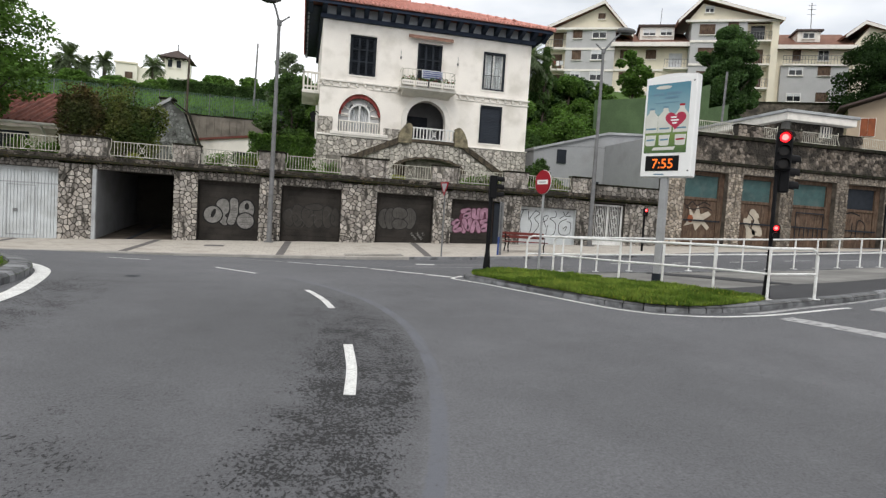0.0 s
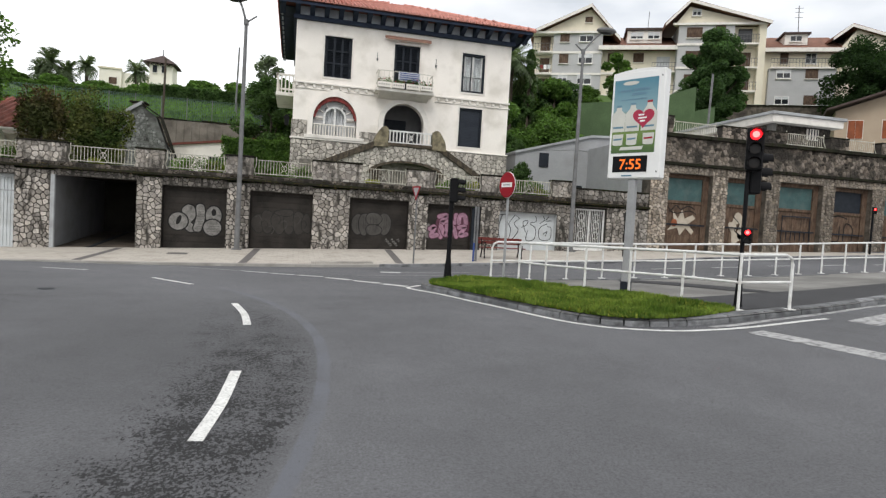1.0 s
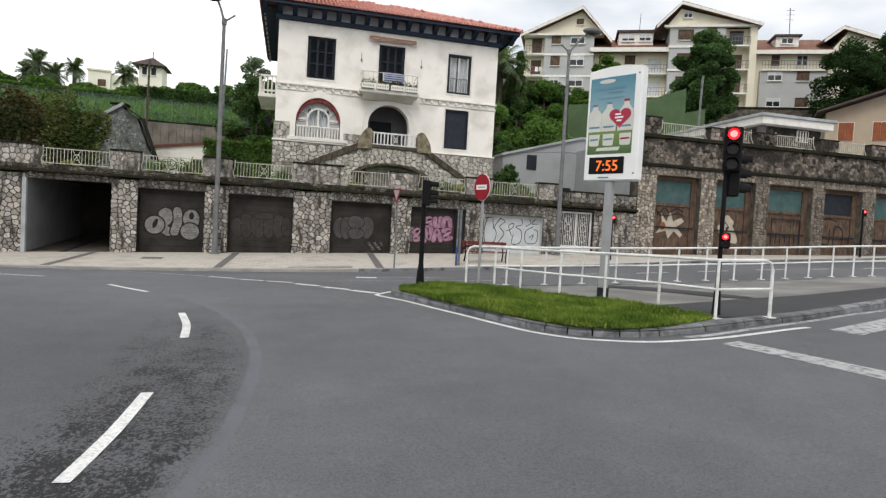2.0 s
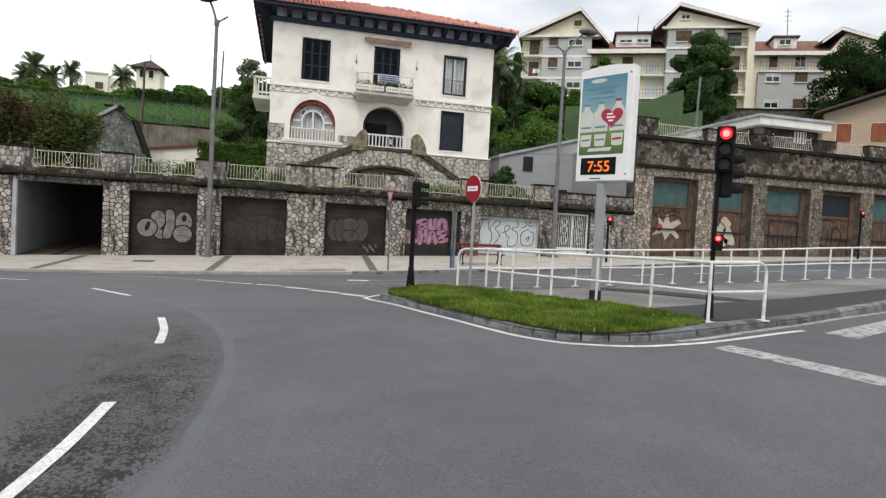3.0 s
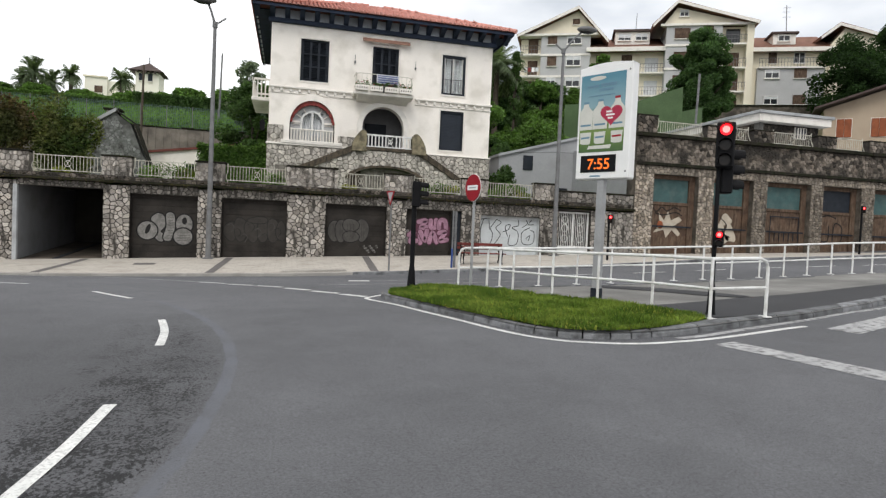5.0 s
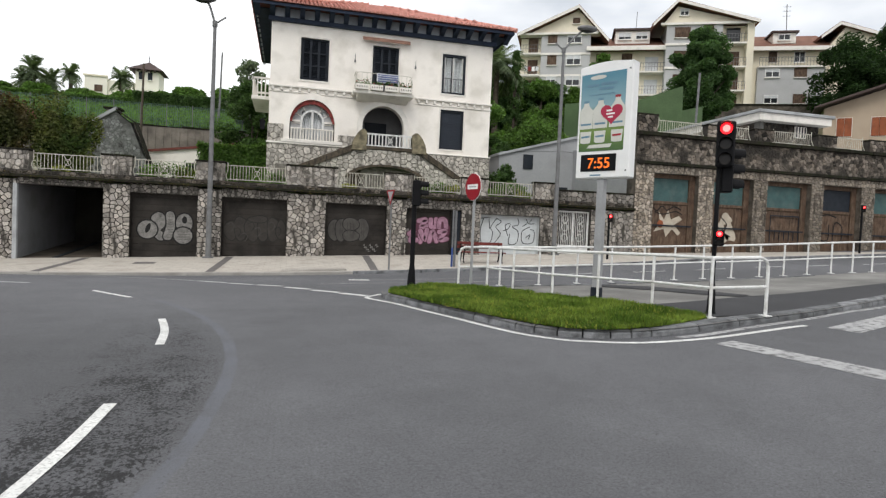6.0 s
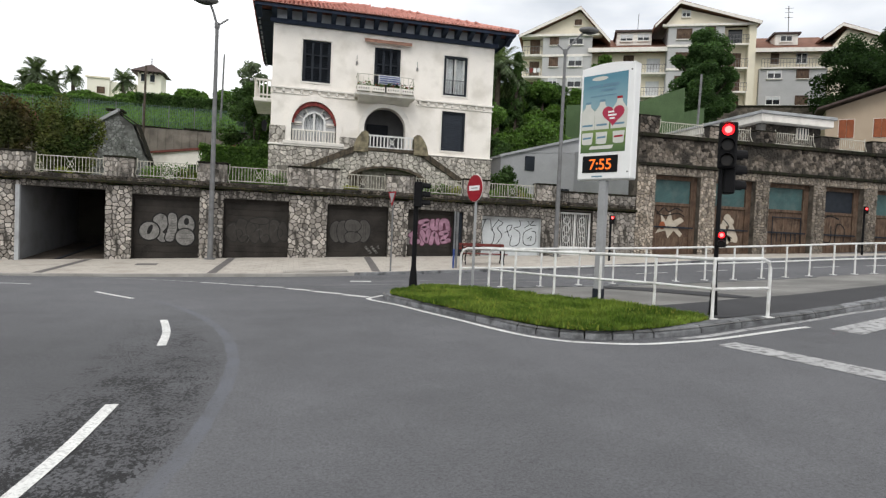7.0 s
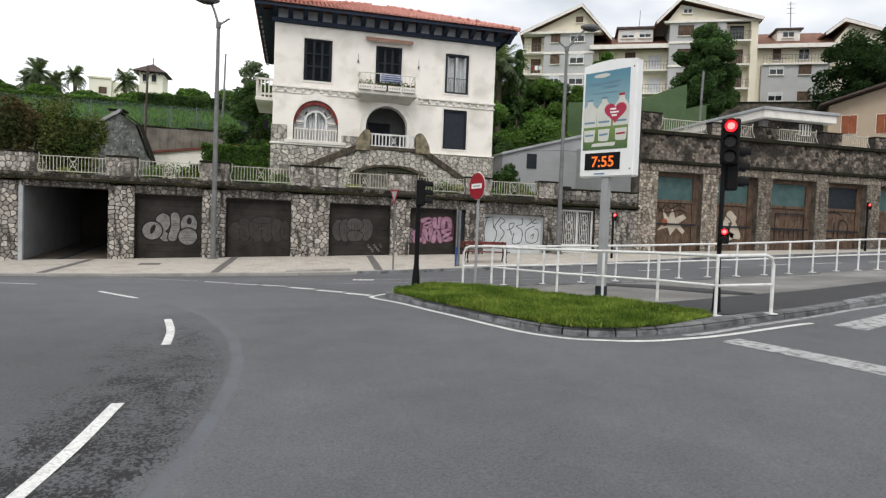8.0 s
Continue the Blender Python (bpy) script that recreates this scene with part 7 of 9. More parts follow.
# east block
b3 = thing("apartment_block", tuple(APT @ Vector((31, 5, 8))), APT_LABEL, "apartment building", G)
a_part("wall", boxed(25.3, 31.4, -0.5, 12, 8, 26.2), M_GREYCLAD, b3, "grey clad wall")
a_part("wall", boxed(31.4, 34.0, 0.5, 12, 8, 26.1), M_CREAM, b3, "cream rendered wall")
a_part("pier", boxed(34.0, 34.75, -0.6, 12, 8, 26.1), M_CREAM, b3, "tall cream corner pier")
a_part("gable_wall", prism(bmesh.new(), [(24.9, 26.2), (26.4, 28.2), (34.0, 26.3)], "y", -0.4, 0.6), M_CREAM, b3, "cream gable")
a_part("gable_band", boxed(24.6, 34.9, -0.75, -0.5, 26.0, 26.26), M_TRIM, b3)
gable_roof(b3, 23.7, 35.1, 26.35, 25.85, 26.0, 28.55, 0.7, 12, -0.5)
a_window(b3, 26.65, 27.1, 1.0, 0.8, 0.3, -0.4)
a_part("chimney", boxed(30.2, 31.2, 4.0, 5.0, 27.0, 29.1), M_GREYCLAD, b3)
for z in (18.55, 21.25, 23.95):
    a_part("floor_band", boxed(25.2, 31.4, -0.62, -0.505, z - 0.28, z - 0.02), M_TRIM, b3)
for z in (15.9, 18.55, 21.25, 23.95):
    a_balcony(b3, 31.4, 34.0, z, 0.5, 1.2), a_door(b3, 32.0, z, 1.5, 1.9, 0.5, M_BROWNBOARD if z < 23 else None)
    a_window(b3, 26.2, z + 0.6, 1.7, 1.2, 1, -0.5), a_window(b3, 29.3, z + 0.9, 1.1, 1.1, 1, -0.5)
# further wing and gable
b4 = thing("apartment_block", tuple(APT @ Vector((40, 6, 8))), "cream apartment wing with a brown roof and a farther gable", "apartment building", G)
a_part("wall", boxed(34.8, 43.2, 1.5, 12, 8, 23.6), M_CREAM, b4)
a_part("lower_wall", boxed(35.7, 42.8, 1.0, 1.498, 8, 21.5), M_GREYCLAD, b4, "grey clad lower storeys")
a_part("roof", prism(bmesh.new(), [(0.6, 23.4), (0.6, 23.7), (6, 26.5), (12, 24)], "x", 34.8, 43.4), M_BROWNROOF, b4, "brown tiled roof")
a_part("eave", boxed(34.8, 43.4, 0.4, 0.6, 23.25, 23.7), M_TRIM, b4)
d4 = a_part("dormer", boxed(37.4, 39.8, 1.8, 6, 24.4, 25.6), M_TRIM, b4)
a_part("dormer_roof", boxed(37.15, 40.05, 1.5, 6.2, 25.6, 25.8), M_ROOF_DARK, d4)
a_window(d4, 37.9, 24.75, 1.3, 0.7, 0, 1.8)
for z in (17.3, 20.3):
    a_window(b4, 36.5, z, 1.55, 1.0, 0.3, 1.0), a_window(b4, 39.6, z, 1.3, 1.1, 1, 1.0)
a_window(b4, 36.95, 22.1, 0.85, 1.25, 1, 1.5), a_window(b4, 39.6, 22.1, 1.2, 1.25, 0, 1.5)
a_balcony(b4, 35.8, 42.8, 21.6, 1.5, 0.8)
a_part("antenna", tube(bmesh.new(), [(39.75, 5, 25.7), (39.6, 5, 30.0)], 0.05, 4), M_GREYSTEEL, b4)
for z in (28.6, 29.2, 29.7):
    a_part("antenna_bar", tube(bmesh.new(), [(39.2, 5, z), (40.1, 5, z)], 0.025, 4), M_GREYSTEEL, b4)
a_part("gable_wall", prism(bmesh.new(), [(43.2, 8), (43.2, 24.0), (44.6, 25.9), (52, 23.5), (52, 8)], "y", 1.0, 12), M_CREAM, b4)
gable_roof(b4, 42.0, 53, 43.9, 24.6, 23.2, 26.1, 0.6, 12, 1.0)
rw = thing("retaining_wall", tuple(APT @ Vector((30, -6, 8))), "old brown stone retaining wall below the apartments", "wall")
a_part("slab", boxed(27.0, 40.0, -6.4, -6.0, 8, 15.6), M_MORTAR_WARM, rw)
a_part("coping", boxed(26.9, 40.1, -6.5, -5.9, 15.6, 15.75), M_COPING, rw)

# ---------------------------------------------------------------- planting on the eastern slope
gw = thing("green_screen_fence", (20, 40, 8.5), "green windbreak netting stretched over a court fence", "fence")
part("netting", prism(bmesh.new(), [(16.4, 6.3), (16.4, 10.8), (22.4, 11.65), (26.1, 13.05), (26.2, 6.3)], "y", 41.2, 41.28), M_GREENNET, gw)
part("netting", prism(bmesh.new(), [(26.3, 6.3), (26.3, 11.25), (28.2, 11.75), (28.2, 6.3)], "y", 41.6, 41.68), M_GREENNET, gw)
for k in range(6):
    x = 17.0 + k * 1.8
    part("post", tube(bmesh.new(), [(x, 41.36, 6.9), (x, 41.36, 10.4 + 0.5 * k)], 0.05, 5), M_GREYSTEEL, gw)
gw2 = thing("court_mast", (26.2, 41, 8), "thin pale mast beside the court", "pole")
part("shaft", tube(bmesh.new(), [(26.4, 40, 7), (26.6, 40, 13.8)], 0.09, 6), M_GREYSTEEL, gw2)

wh = thing("white_annexe", (12, 36, 2.86), "plain white flat-roofed annexe with a small dark window", "building")
# annexe walls: white toned down in the colour because they stand in shade
part("shell", prism(bmesh.new(), [(9.0, 2.86), (9.0, 5.8), (13.8, 7.15), (18.5, 7.4), (18.5, 2.86)], "y", 33.9, 38.5), M_ANNEXE, wh)
part("roof_edge", prism(bmesh.new(), [(8.9, 5.78), (8.9, 5.92), (13.8, 7.27), (18.6, 7.5), (18.6, 7.36), (13.8, 7.13)], "y", 33.75, 38.6), M_FLATROOF, wh)
part("window", boxed(10.5, 11.1, 33.83, 33.9, 5.1, 5.95, bevel=0.01), M_SHUTTER, wh)
# flat dark panel painting the shade of an opening below
part("porch_recess", boxed(11.8, 13.4, 33.85, 33.9, 3.4, 4.15), M_SHUTTER, wh)
part("cable", tube(bmesh.new(), [(9.0, 33.88, 6.0), (13.0, 33.88, 6.3), (15, 33.88, 6.2)], 0.008, 4), M_GREYSTEEL, wh)

P_M = Matrix(((0.766, 0.643, 0, 38.65), (-0.643, 0.766, 0, 38.0), (0, 0, 1, 0), (0, 0, 0, 1)))


def p_part(name, bm, material, parent, label=""):
    bmesh.ops.transform(bm, matrix=P_M, verts=bm.verts)
    return part(name, bm, material, parent, label)


ph = thing("peach_house", (42, 38, 6.2), "peach rendered house with orange shutters and dark eaves", "house")
p_part("shell", prism(bmesh.new(), [(-1.8, 6.0), (-1.8, 11.95), (5.0, 14.25), (11.8, 11.95), (11.8, 6.0)], "y", 0.0, 8.0), M_PEACH, ph)
for a, b in (((-2.5, 11.82), (5.0, 14.36)), ((5.0, 14.36), (12.5, 11.82))):
    rf = p_part("roof", prism(bmesh.new(), [a, b, (b[0], b[1] + 0.16), (a[0], a[1] + 0.16)], "y", -1.0, 8.6), M_ROOF_DARK, ph, "dark overhanging roof slope")
for s0 in (-0.95, 1.28, 6.2):
    wq = p_part("window", boxed(s0, s0 + 1.06, -0.02, 0.1, 9.72, 11.2), M_TRIM, ph)
    for a in (s0 + 0.04, s0 + 0.54):
        p_part("shutter", boxed(a, a + 0.48, -0.07, -0.025, 9.76, 11.16, bevel=0.01), M_ORANGEWOOD, wq, "closed orange wooden shutter")

# ---------------------------------------------------------------- trees and shrubs
tree(31.5, 46.5, 9.0, 11.0, 2.6, M_LEAF_MID, "large dense green tree", 1, clumps=75, leaves=520, size=0.14, trunk=0.25, low=0.2)
tree(25.5, 52, 12, 6.5, 1.8, M_LEAF, "slender green tree on the slope", 2, clumps=22, leaves=200, size=0.18)
tree(11.5, 44, 4.5, 6.6, 2.6, M_LEAF, "leafy green tree behind the villa", 3, clumps=34, leaves=420, size=0.125, low=0.1)
tree(14.2, 40.0, 2.9, 6.5, 2.4, M_LEAF, "leafy bright green tree beside the annexe", 4, clumps=34, leaves=420, size=0.125, low=0.1)
tree(17.0, 45, 5, 5.2, 2.0, M_LEAF, "leafy green tree behind the villa", 5, clumps=26, leaves=420, size=0.125, low=0.1)
tree(10.3, 40, 2.9, 5.4, 1.7, M_LEAF_DARK, "dark green tree behind the villa", 6, clumps=24, leaves=420, size=0.125, low=0.1)
tree(14.65, 47, 6.5, 10.2, 0.5, M_LEAF_DARK, "tall narrow dark green cypress", 7, clumps=120, leaves=130, size=0.1, low=0.03, squash=2.2)
palm(13.5, 48.5, 8, 7.3, 2.4, 8)
tree(49.0, 47.5, 8, 14.2, 3.4, M_LEAF_DEEP, "large dark tree beside the peach house", 9, clumps=75, leaves=520, size=0.14, low=0.3)
tree(56, 48, 9, 15.4, 4.2, M_LEAF_DEEP, "large dark tree on the eastern slope", 10, clumps=75, leaves=520, size=0.14, low=0.3)
tree(-5.6, 47.3, 2.9, 9.2, 2.3, M_LEAF_DARK, "dark green tree behind the hedge", 11, clumps=40, leaves=420, size=0.125, low=0.15)
tree(-3.4, 46.0, 2.9, 7.6, 2.2, M_LEAF, "green tree behind the villa", 12, clumps=36, leaves=420, size=0.125, low=0.1)
tree(-7.6, 46.0, 2.9, 3.8, 1.6, M_LEAF, "green tree behind the hedge", 13, clumps=24, leaves=420, size=0.125, low=0.1)
tree(-18.4, 28.9, 2.8, 8.4, 2.6, M_LEAF, "leafy green tree in the garden", 14, clumps=52, leaves=300, size=0.11, trunk=0.14, low=0.28)
tree(-22.0, 29.5, 2.8, 8.8, 3.0, M_LEAF_DARK, "leafy green tree in the garden", 15, clumps=50, leaves=300, size=0.12, trunk=0.16, low=0.25)
hedge(-7.7, -3.95, 35.2, 36.6, 2.9, 5.35, M_LEAF, "clipped green garden hedge", 16, 9000, 0.075)
bush(-12.2, 30.4, 2.86, 1.35, 1.1, 1.75, M_LEAF_OLIVE, "large dark olive garden shrub", 17, 7000, 0.085)
bush(-14.75, 30.3, 2.86, 1.15, 0.9, 2.0, M_LEAF_RED, "russet-leaved shrub in the garden", 18, 8000, 0.08)
bush(-13.25, 31.0, 2.86, 1.25, 1.0, 2.2, M_LEAF_OLIVE, "dark olive shrub in the garden", 19, 4500, 0.07)
for k, (x, s) in enumerate(((-16.0, 0.45), (-15.2, 0.4), (-11.7, 0.25), (-8.3, 0.4), (-7.4, 0.55), (-6.9, 0.4), (-4.2, 0.3), (-3.4, 0.45), (-0.2, 0.25), (3.2, 0.35), (4.0, 0.4), (4.5, 0.35), (6.7, 0.4), (7.4, 0.5), (8.0, 0.35), (10.9, 0.4), (12.4, 0.35))):
    bush(x, WALL + 0.7, 2.86, s * 1.5, 0.3, s * 1.0, (M_LEAF_BRIGHT, M_LEAF, M_LEAF_LIME)[k % 3], "bright green low plant behind the garden railing", 30 + k, 900, 0.05, "plant")
# hilltop planting round the look-out villa
for k, (x, y, h, s) in enumerate(((-39.5, 90, 2.2, 1.6), (-42, 92, 2.2, 2.0), (-47, 94, 3, 2.6), (-52, 92, 4, 3), (-58, 94, 5, 4), (-17.2, 89, 3.2, 1.4), (-20.0, 92, 2.4, 2.2), (-16.5, 90, 3.0, 2.2), (-12.5, 90, 3.4, 2.2), (-9, 88, 3.0, 2.4), (-5, 86, 4, 2.6), (0, 86, 5, 3), (-29, 88, 1.6, 2.2), (-23.5, 88, 1.6, 2.2), (-33.5, 87, 1.8, 2.2), (5, 84, 6, 4), (10, 80, 7, 4))):
    tree(x, y, hill_z(x, y) - 0.3, h, s, M_LEAF, "hilltop tree on the skyline", 60 + k, clumps=22, leaves=160, size=0.24, low=0.1)
for x, y, top, wide, k in ((-35.4, 90, 19.5, 1.7, 80), (-36.5, 90.5, 18.2, 1.6, 84), (-33.4, 90, 18.3, 1.6, 81), (-31.05, 90, 19.5, 1.3, 82), (-25.0, 90, 19.5, 1.5, 83)):
    palm(x, y, hill_z(x, y), top - hill_z(x, y), wide, k)
for k, (x, y) in enumerate(((-23, 55), (-19.5, 54), (-13, 53), (-11.6, 52.5), (-10, 52.5), (-8.6, 53), (-26, 56))):
    bush(x, y, hill_z(x, y) - 0.2, 1.2, 0.8, 0.35, M_LEAF, "scrub on the grassy slope", 90 + k, 1100, 0.15, "shrub")
hedge(-19.5, -6, 72, 74, hill_z(-12, 73), hill_z(-12, 73) + 1.5, M_LEAF_DARK, "long dark hedge along the slope", 98, 5000, 0.18)
hedge(-34, -20.5, 76, 78, hill_z(-26, 77), hill_z(-26, 77) + 0.7, M_LEAF, "long green hedge below the hill villa", 99, 4000, 0.18)
bush(8.9, 33.0, 2.86, 0.9, 0.7, 1.3, M_LEAF_DARK, "dark ivy-covered shrub beside the annexe", 120, 3500, 0.09)
bush(9.0, 30.2, 2.86, 0.5, 0.4, 0.6, M_LEAF, "potted green plant beside the villa", 121, 1200, 0.06, "plant")
hedge(15.0, 24.0, 39.5, 40.6, 6.4, 7.6, M_LEAF_DARK, "overgrown dark hedge below the court", 122, 3500, 0.13)
hedge(-27.0, -20.2, 70, 71.5, hill_z(-22, 70), hill_z(-22, 70) + 0.8, M_LEAF_DARK, "dark hedge across the grassy slope", 130, 3000, 0.16)
tree(-6.2, 50.5, 7.9, 6.1, 1.5, M_LEAF_CEDAR, "feathery grey-green cedar behind the villa", 131, clumps=34, leaves=150, size=0.13, low=0.12)
tree(16.2, 47.5, 6.5, 4.4, 2.4, M_LEAF, "leafy green tree on the slope", 132, clumps=30, leaves=380, size=0.13, low=0.05)
tree(19.0, 44.5, 6.3, 5.0, 2.2, M_LEAF, "leafy green tree on the slope", 133, clumps=30, leaves=380, size=0.13, low=0.05)
for k, (x, y, h) in enumerate(((15.4, 51, 3.3), (16.9, 52, 3.2), (18.4, 50.5, 3.6), (20.0, 51.5, 3.3), (21.5, 50.5, 3.2), (14.4, 50, 3.6))):
    tree(x, y, hill_z(x, y) - 0.3, h, 1.7, M_LEAF_MID if k % 2 else M_LEAF, "leafy green tree on the slope below the apartments", 150 + k, clumps=26, leaves=300, size=0.13, low=0.02)
tree(18.5, 50, 8.0, 4.6, 2.6, M_LEAF, "leafy green tree on the slope", 134, clumps=30, leaves=300, size=0.15, low=0.05)
tree(22.5, 52, 9.5, 3.8, 2.4, M_LEAF_DARK, "leafy green tree on the slope", 135, clumps=30, leaves=300, size=0.15, low=0.05)
tree(12.4, 50, 6.5, 5.4, 2.4, M_LEAF_DARK, "leafy green tree behind the villa", 136, clumps=30, leaves=300, size=0.14, low=0.05)
# tall rough grass on the western slope
rnd = random.Random(140)
lists = ([], [])
for _ in range(16000):
    x, y = rnd.uniform(-30, -1), 50 + 23 * rnd.random() ** 1.3
    h, a = rnd.uniform(0.15, 0.5), rnd.uniform(0, 3.14)
    z, k = hill_z(x, y), len(lists[0])
    w = 0.12
    lists[0].extend([(x - w * math.cos(a), y - w * math.sin(a), z - 0.05), (x + w * math.cos(a), y + w * math.sin(a), z - 0.05), (x + rnd.gauss(0, 0.12), y + rnd.gauss(0, 0.12), z + h)])
    lists[1].append((k, k + 1, k + 2))
tagged(mesh_of("rough_grass", lists, M_LEAF_BRIGHT, kind="stuff"), "rough green grass on the slope", "grass", kind="stuff")
tree(15.6, 54, 7.5, 4.6, 2.3, M_LEAF_DARK, "leafy green tree on the slope", 137, clumps=30, leaves=260, size=0.16, low=0.05)
tree(19.4, 56, 9.6, 3.6, 2.3, M_LEAF, "leafy green tree on the slope", 138, clumps=30, leaves=260, size=0.16, low=0.05)
tree(17.4, 52.5, 8.2, 3.4, 2.0, M_LEAF_DARK, "leafy green tree on the slope", 139, clumps=26, leaves=260, size=0.16, low=0.05)

# ---------------------------------------------------------------- pedestrian railings
POST_H = 0.92


def street_railing(name, posts, label, mid_from=0):
    t = thing("street_railing", (*posts[0], island_z(*posts[0])), label, "railing", "white tube railings on the island")
    P = [Vector((x, y, island_z(x, y))) for x, y in posts]
    H = Vector((0, 0, POST_H))
    a, b = (P[1] - P[0]).normalized(), (P[-1] - P[-2]).normalized()
    top = [P[0], P[0] + H * 0.84, P[0] + H * 0.95 + a * 0.04, P[0] + H + a * 0.14] + [p + H for p in P[1:-1]] + [P[-1] + H - b * 0.14, P[-1] + H * 0.95 - b * 0.04, P[-1] + H * 0.84, P[-1]]
    part("frame_tube", tube(bmesh.new(), top, 0.027, 8), M_WHITEPAINT, t)
    part("middle_rail", tube(bmesh.new(), [p + H * 0.5 for p in P], 0.022, 8), M_WHITEPAINT, t)
    for p in P[1:-1]:
        part("post", tube(bmesh.new(), [p, p + H], 0.025, 8), M_WHITEPAINT, t)
    for p in P:
        part("foot_plate", boxed(p.x - 0.07, p.x + 0.07, p.y - 0.07, p.y + 0.07, p.z - 0.005, p.z + 0.012), M_WHITEPAINT, t)


street_railing("near", [(1.67, 13.17), (1.89, 12.09), (2.27, 10.94), (2.76, 10.04), (3.27, 9.09), (3.57, 8.00), (4.55, 7.96)], "white tubular steel pedestrian railing beside the grass")
street_railing("far", [(1.13, 13.66), (2.18, 13.75), (3.21, 13.80), (4.40, 14.15), (5.46, 14.32), (6.40, 14.30), (7.54, 14.60), (8.53, 14.71), (9.39, 14.62), (10.38, 14.68), (11.28, 14.75), (12.17, 14.81), (13.07, 14.84), (13.73, 14.72), (14.45, 14.70), (15.40, 14.75), (16.40, 14.80)],
               "long white tubular steel pedestrian railing along the side road")

# ---------------------------------------------------------------- advertising panel with thermometer clock
AX, AY, AK, AZ = 3.23, 10.95, 0.9, 0.06
U = Vector((0.52, -0.854, 0)).normalized()
NRM = Vector((U.y, -U.x, 0))
A_M = Matrix(((U.x * AK, -NRM.x * AK, 0, AX), (U.y * AK, -NRM.y * AK, 0, AY), (0, 0, AK, AZ), (0, 0, 0, 1)))
ZB = (island_z(AX, AY) - AZ) / AK
ad = thing("advertising_panel", (AX, AY, island_z(AX, AY)), "white advertising panel with a digital clock on a steel post", "billboard")


def ad_box(x0, x1, y0, y1, z0, z1, bevel=0.0):
    return box(bmesh.new(), x0, x1, y0, y1, z0, z1, bevel, A_M)


part("post", ad_box(-0.085, 0.085, -0.08, 0.08, ZB, 2.76, 0.015), M_ALU, ad)
part("base_sleeve", ad_box(-0.1, 0.1, -0.095, 0.095, ZB, ZB + 0.22, 0.012), M_SHUTTER, ad, "dark base sleeve")
case = part("case", ad_box(-0.62, 0.69, -0.13, 0.13, 2.74, 5.22, 0.03), M_WHITE, ad, "white metal case")
top_pts = [(-0.62 + 1.31 * k / 10, 5.2 + 0.07 * math.sin(math.pi * k / 10)) for k in range(11)]
part("curved_top", prism(bmesh.new(), top_pts, "y", -0.125, 0.125, A_M), M_WHITE, ad)


def poster_mat():
    """The printed sheet: pale blue sky over a green meadow."""
    m = bpy.data.materials.new("printed_poster")
    m.use_nodes = True
    n, l = m.node_tree.nodes, m.node_tree.links
    geo, sep, rng, ramp, noi = n.new("ShaderNodeNewGeometry"), n.new("ShaderNodeSeparateXYZ"), n.new("ShaderNodeMapRange"), n.new("ShaderNodeValToRGB"), n.new("ShaderNodeTexNoise")
    l.new(geo.outputs["Position"], sep.inputs[0])
    rng.inputs["From Min"].default_value, rng.inputs["From Max"].default_value = 3.08, 4.62
    noi.inputs["Scale"].default_value = 5.0
    add = n.new("ShaderNodeMath")
    add.operation = "MULTIPLY_ADD"
    add.inputs[1].default_value = 0.16
    l.new(noi.outputs["Fac"], add.inputs[0]), l.new(sep.outputs["Z"], add.inputs[2])
    l.new(geo.outputs["Position"], noi.inputs["Vector"])
    l.new(add.outputs[0], rng.inputs["Value"])
    l.new(rng.outputs[0], ramp.inputs["Fac"])
    e = ramp.color_ramp.elements
    e[0].position, e[0].color = 0.0, (0.025, 0.075, 0.015, 1)
    e[1].position, e[1].color = 1.0, (0.065, 0.2, 0.27, 1)
    for p, c in ((0.28, (0.12, 0.2, 0.03, 1)), (0.5, (0.16, 0.21, 0.1, 1)), (0.62, (0.2, 0.33, 0.37, 1))):
        q = e.new(p)
        q.color = c
    l.new(ramp.outputs[0], n["Principled BSDF"].inputs["Base Color"])
    n["Principled BSDF"].inputs["Roughness"].default_value = 0.25
    return m


poster = part("poster", ad_box(-0.55, 0.53, -0.136, -0.128, 3.34, 5.04), poster_mat(), ad, "poster of white bottles, tubs and a red heart on a meadow")
M_HEART = mat("poster_heart", (0.36, 0.02, 0.055), 0.3, vary=0.05, bump=0)
M_MILK = mat("poster_cream", (0.55, 0.55, 0.5), 0.3, vary=0.06, bump=0)
M_TXT = mat("poster_lettering", (0.1, 0.2, 0.27), 0.3, vary=0.05, bump=0)


def flat(pts, d, material, name, parent):
    return part(name, prism(bmesh.new(), pts, "y", -0.136 - d, -0.137, A_M), material, parent)


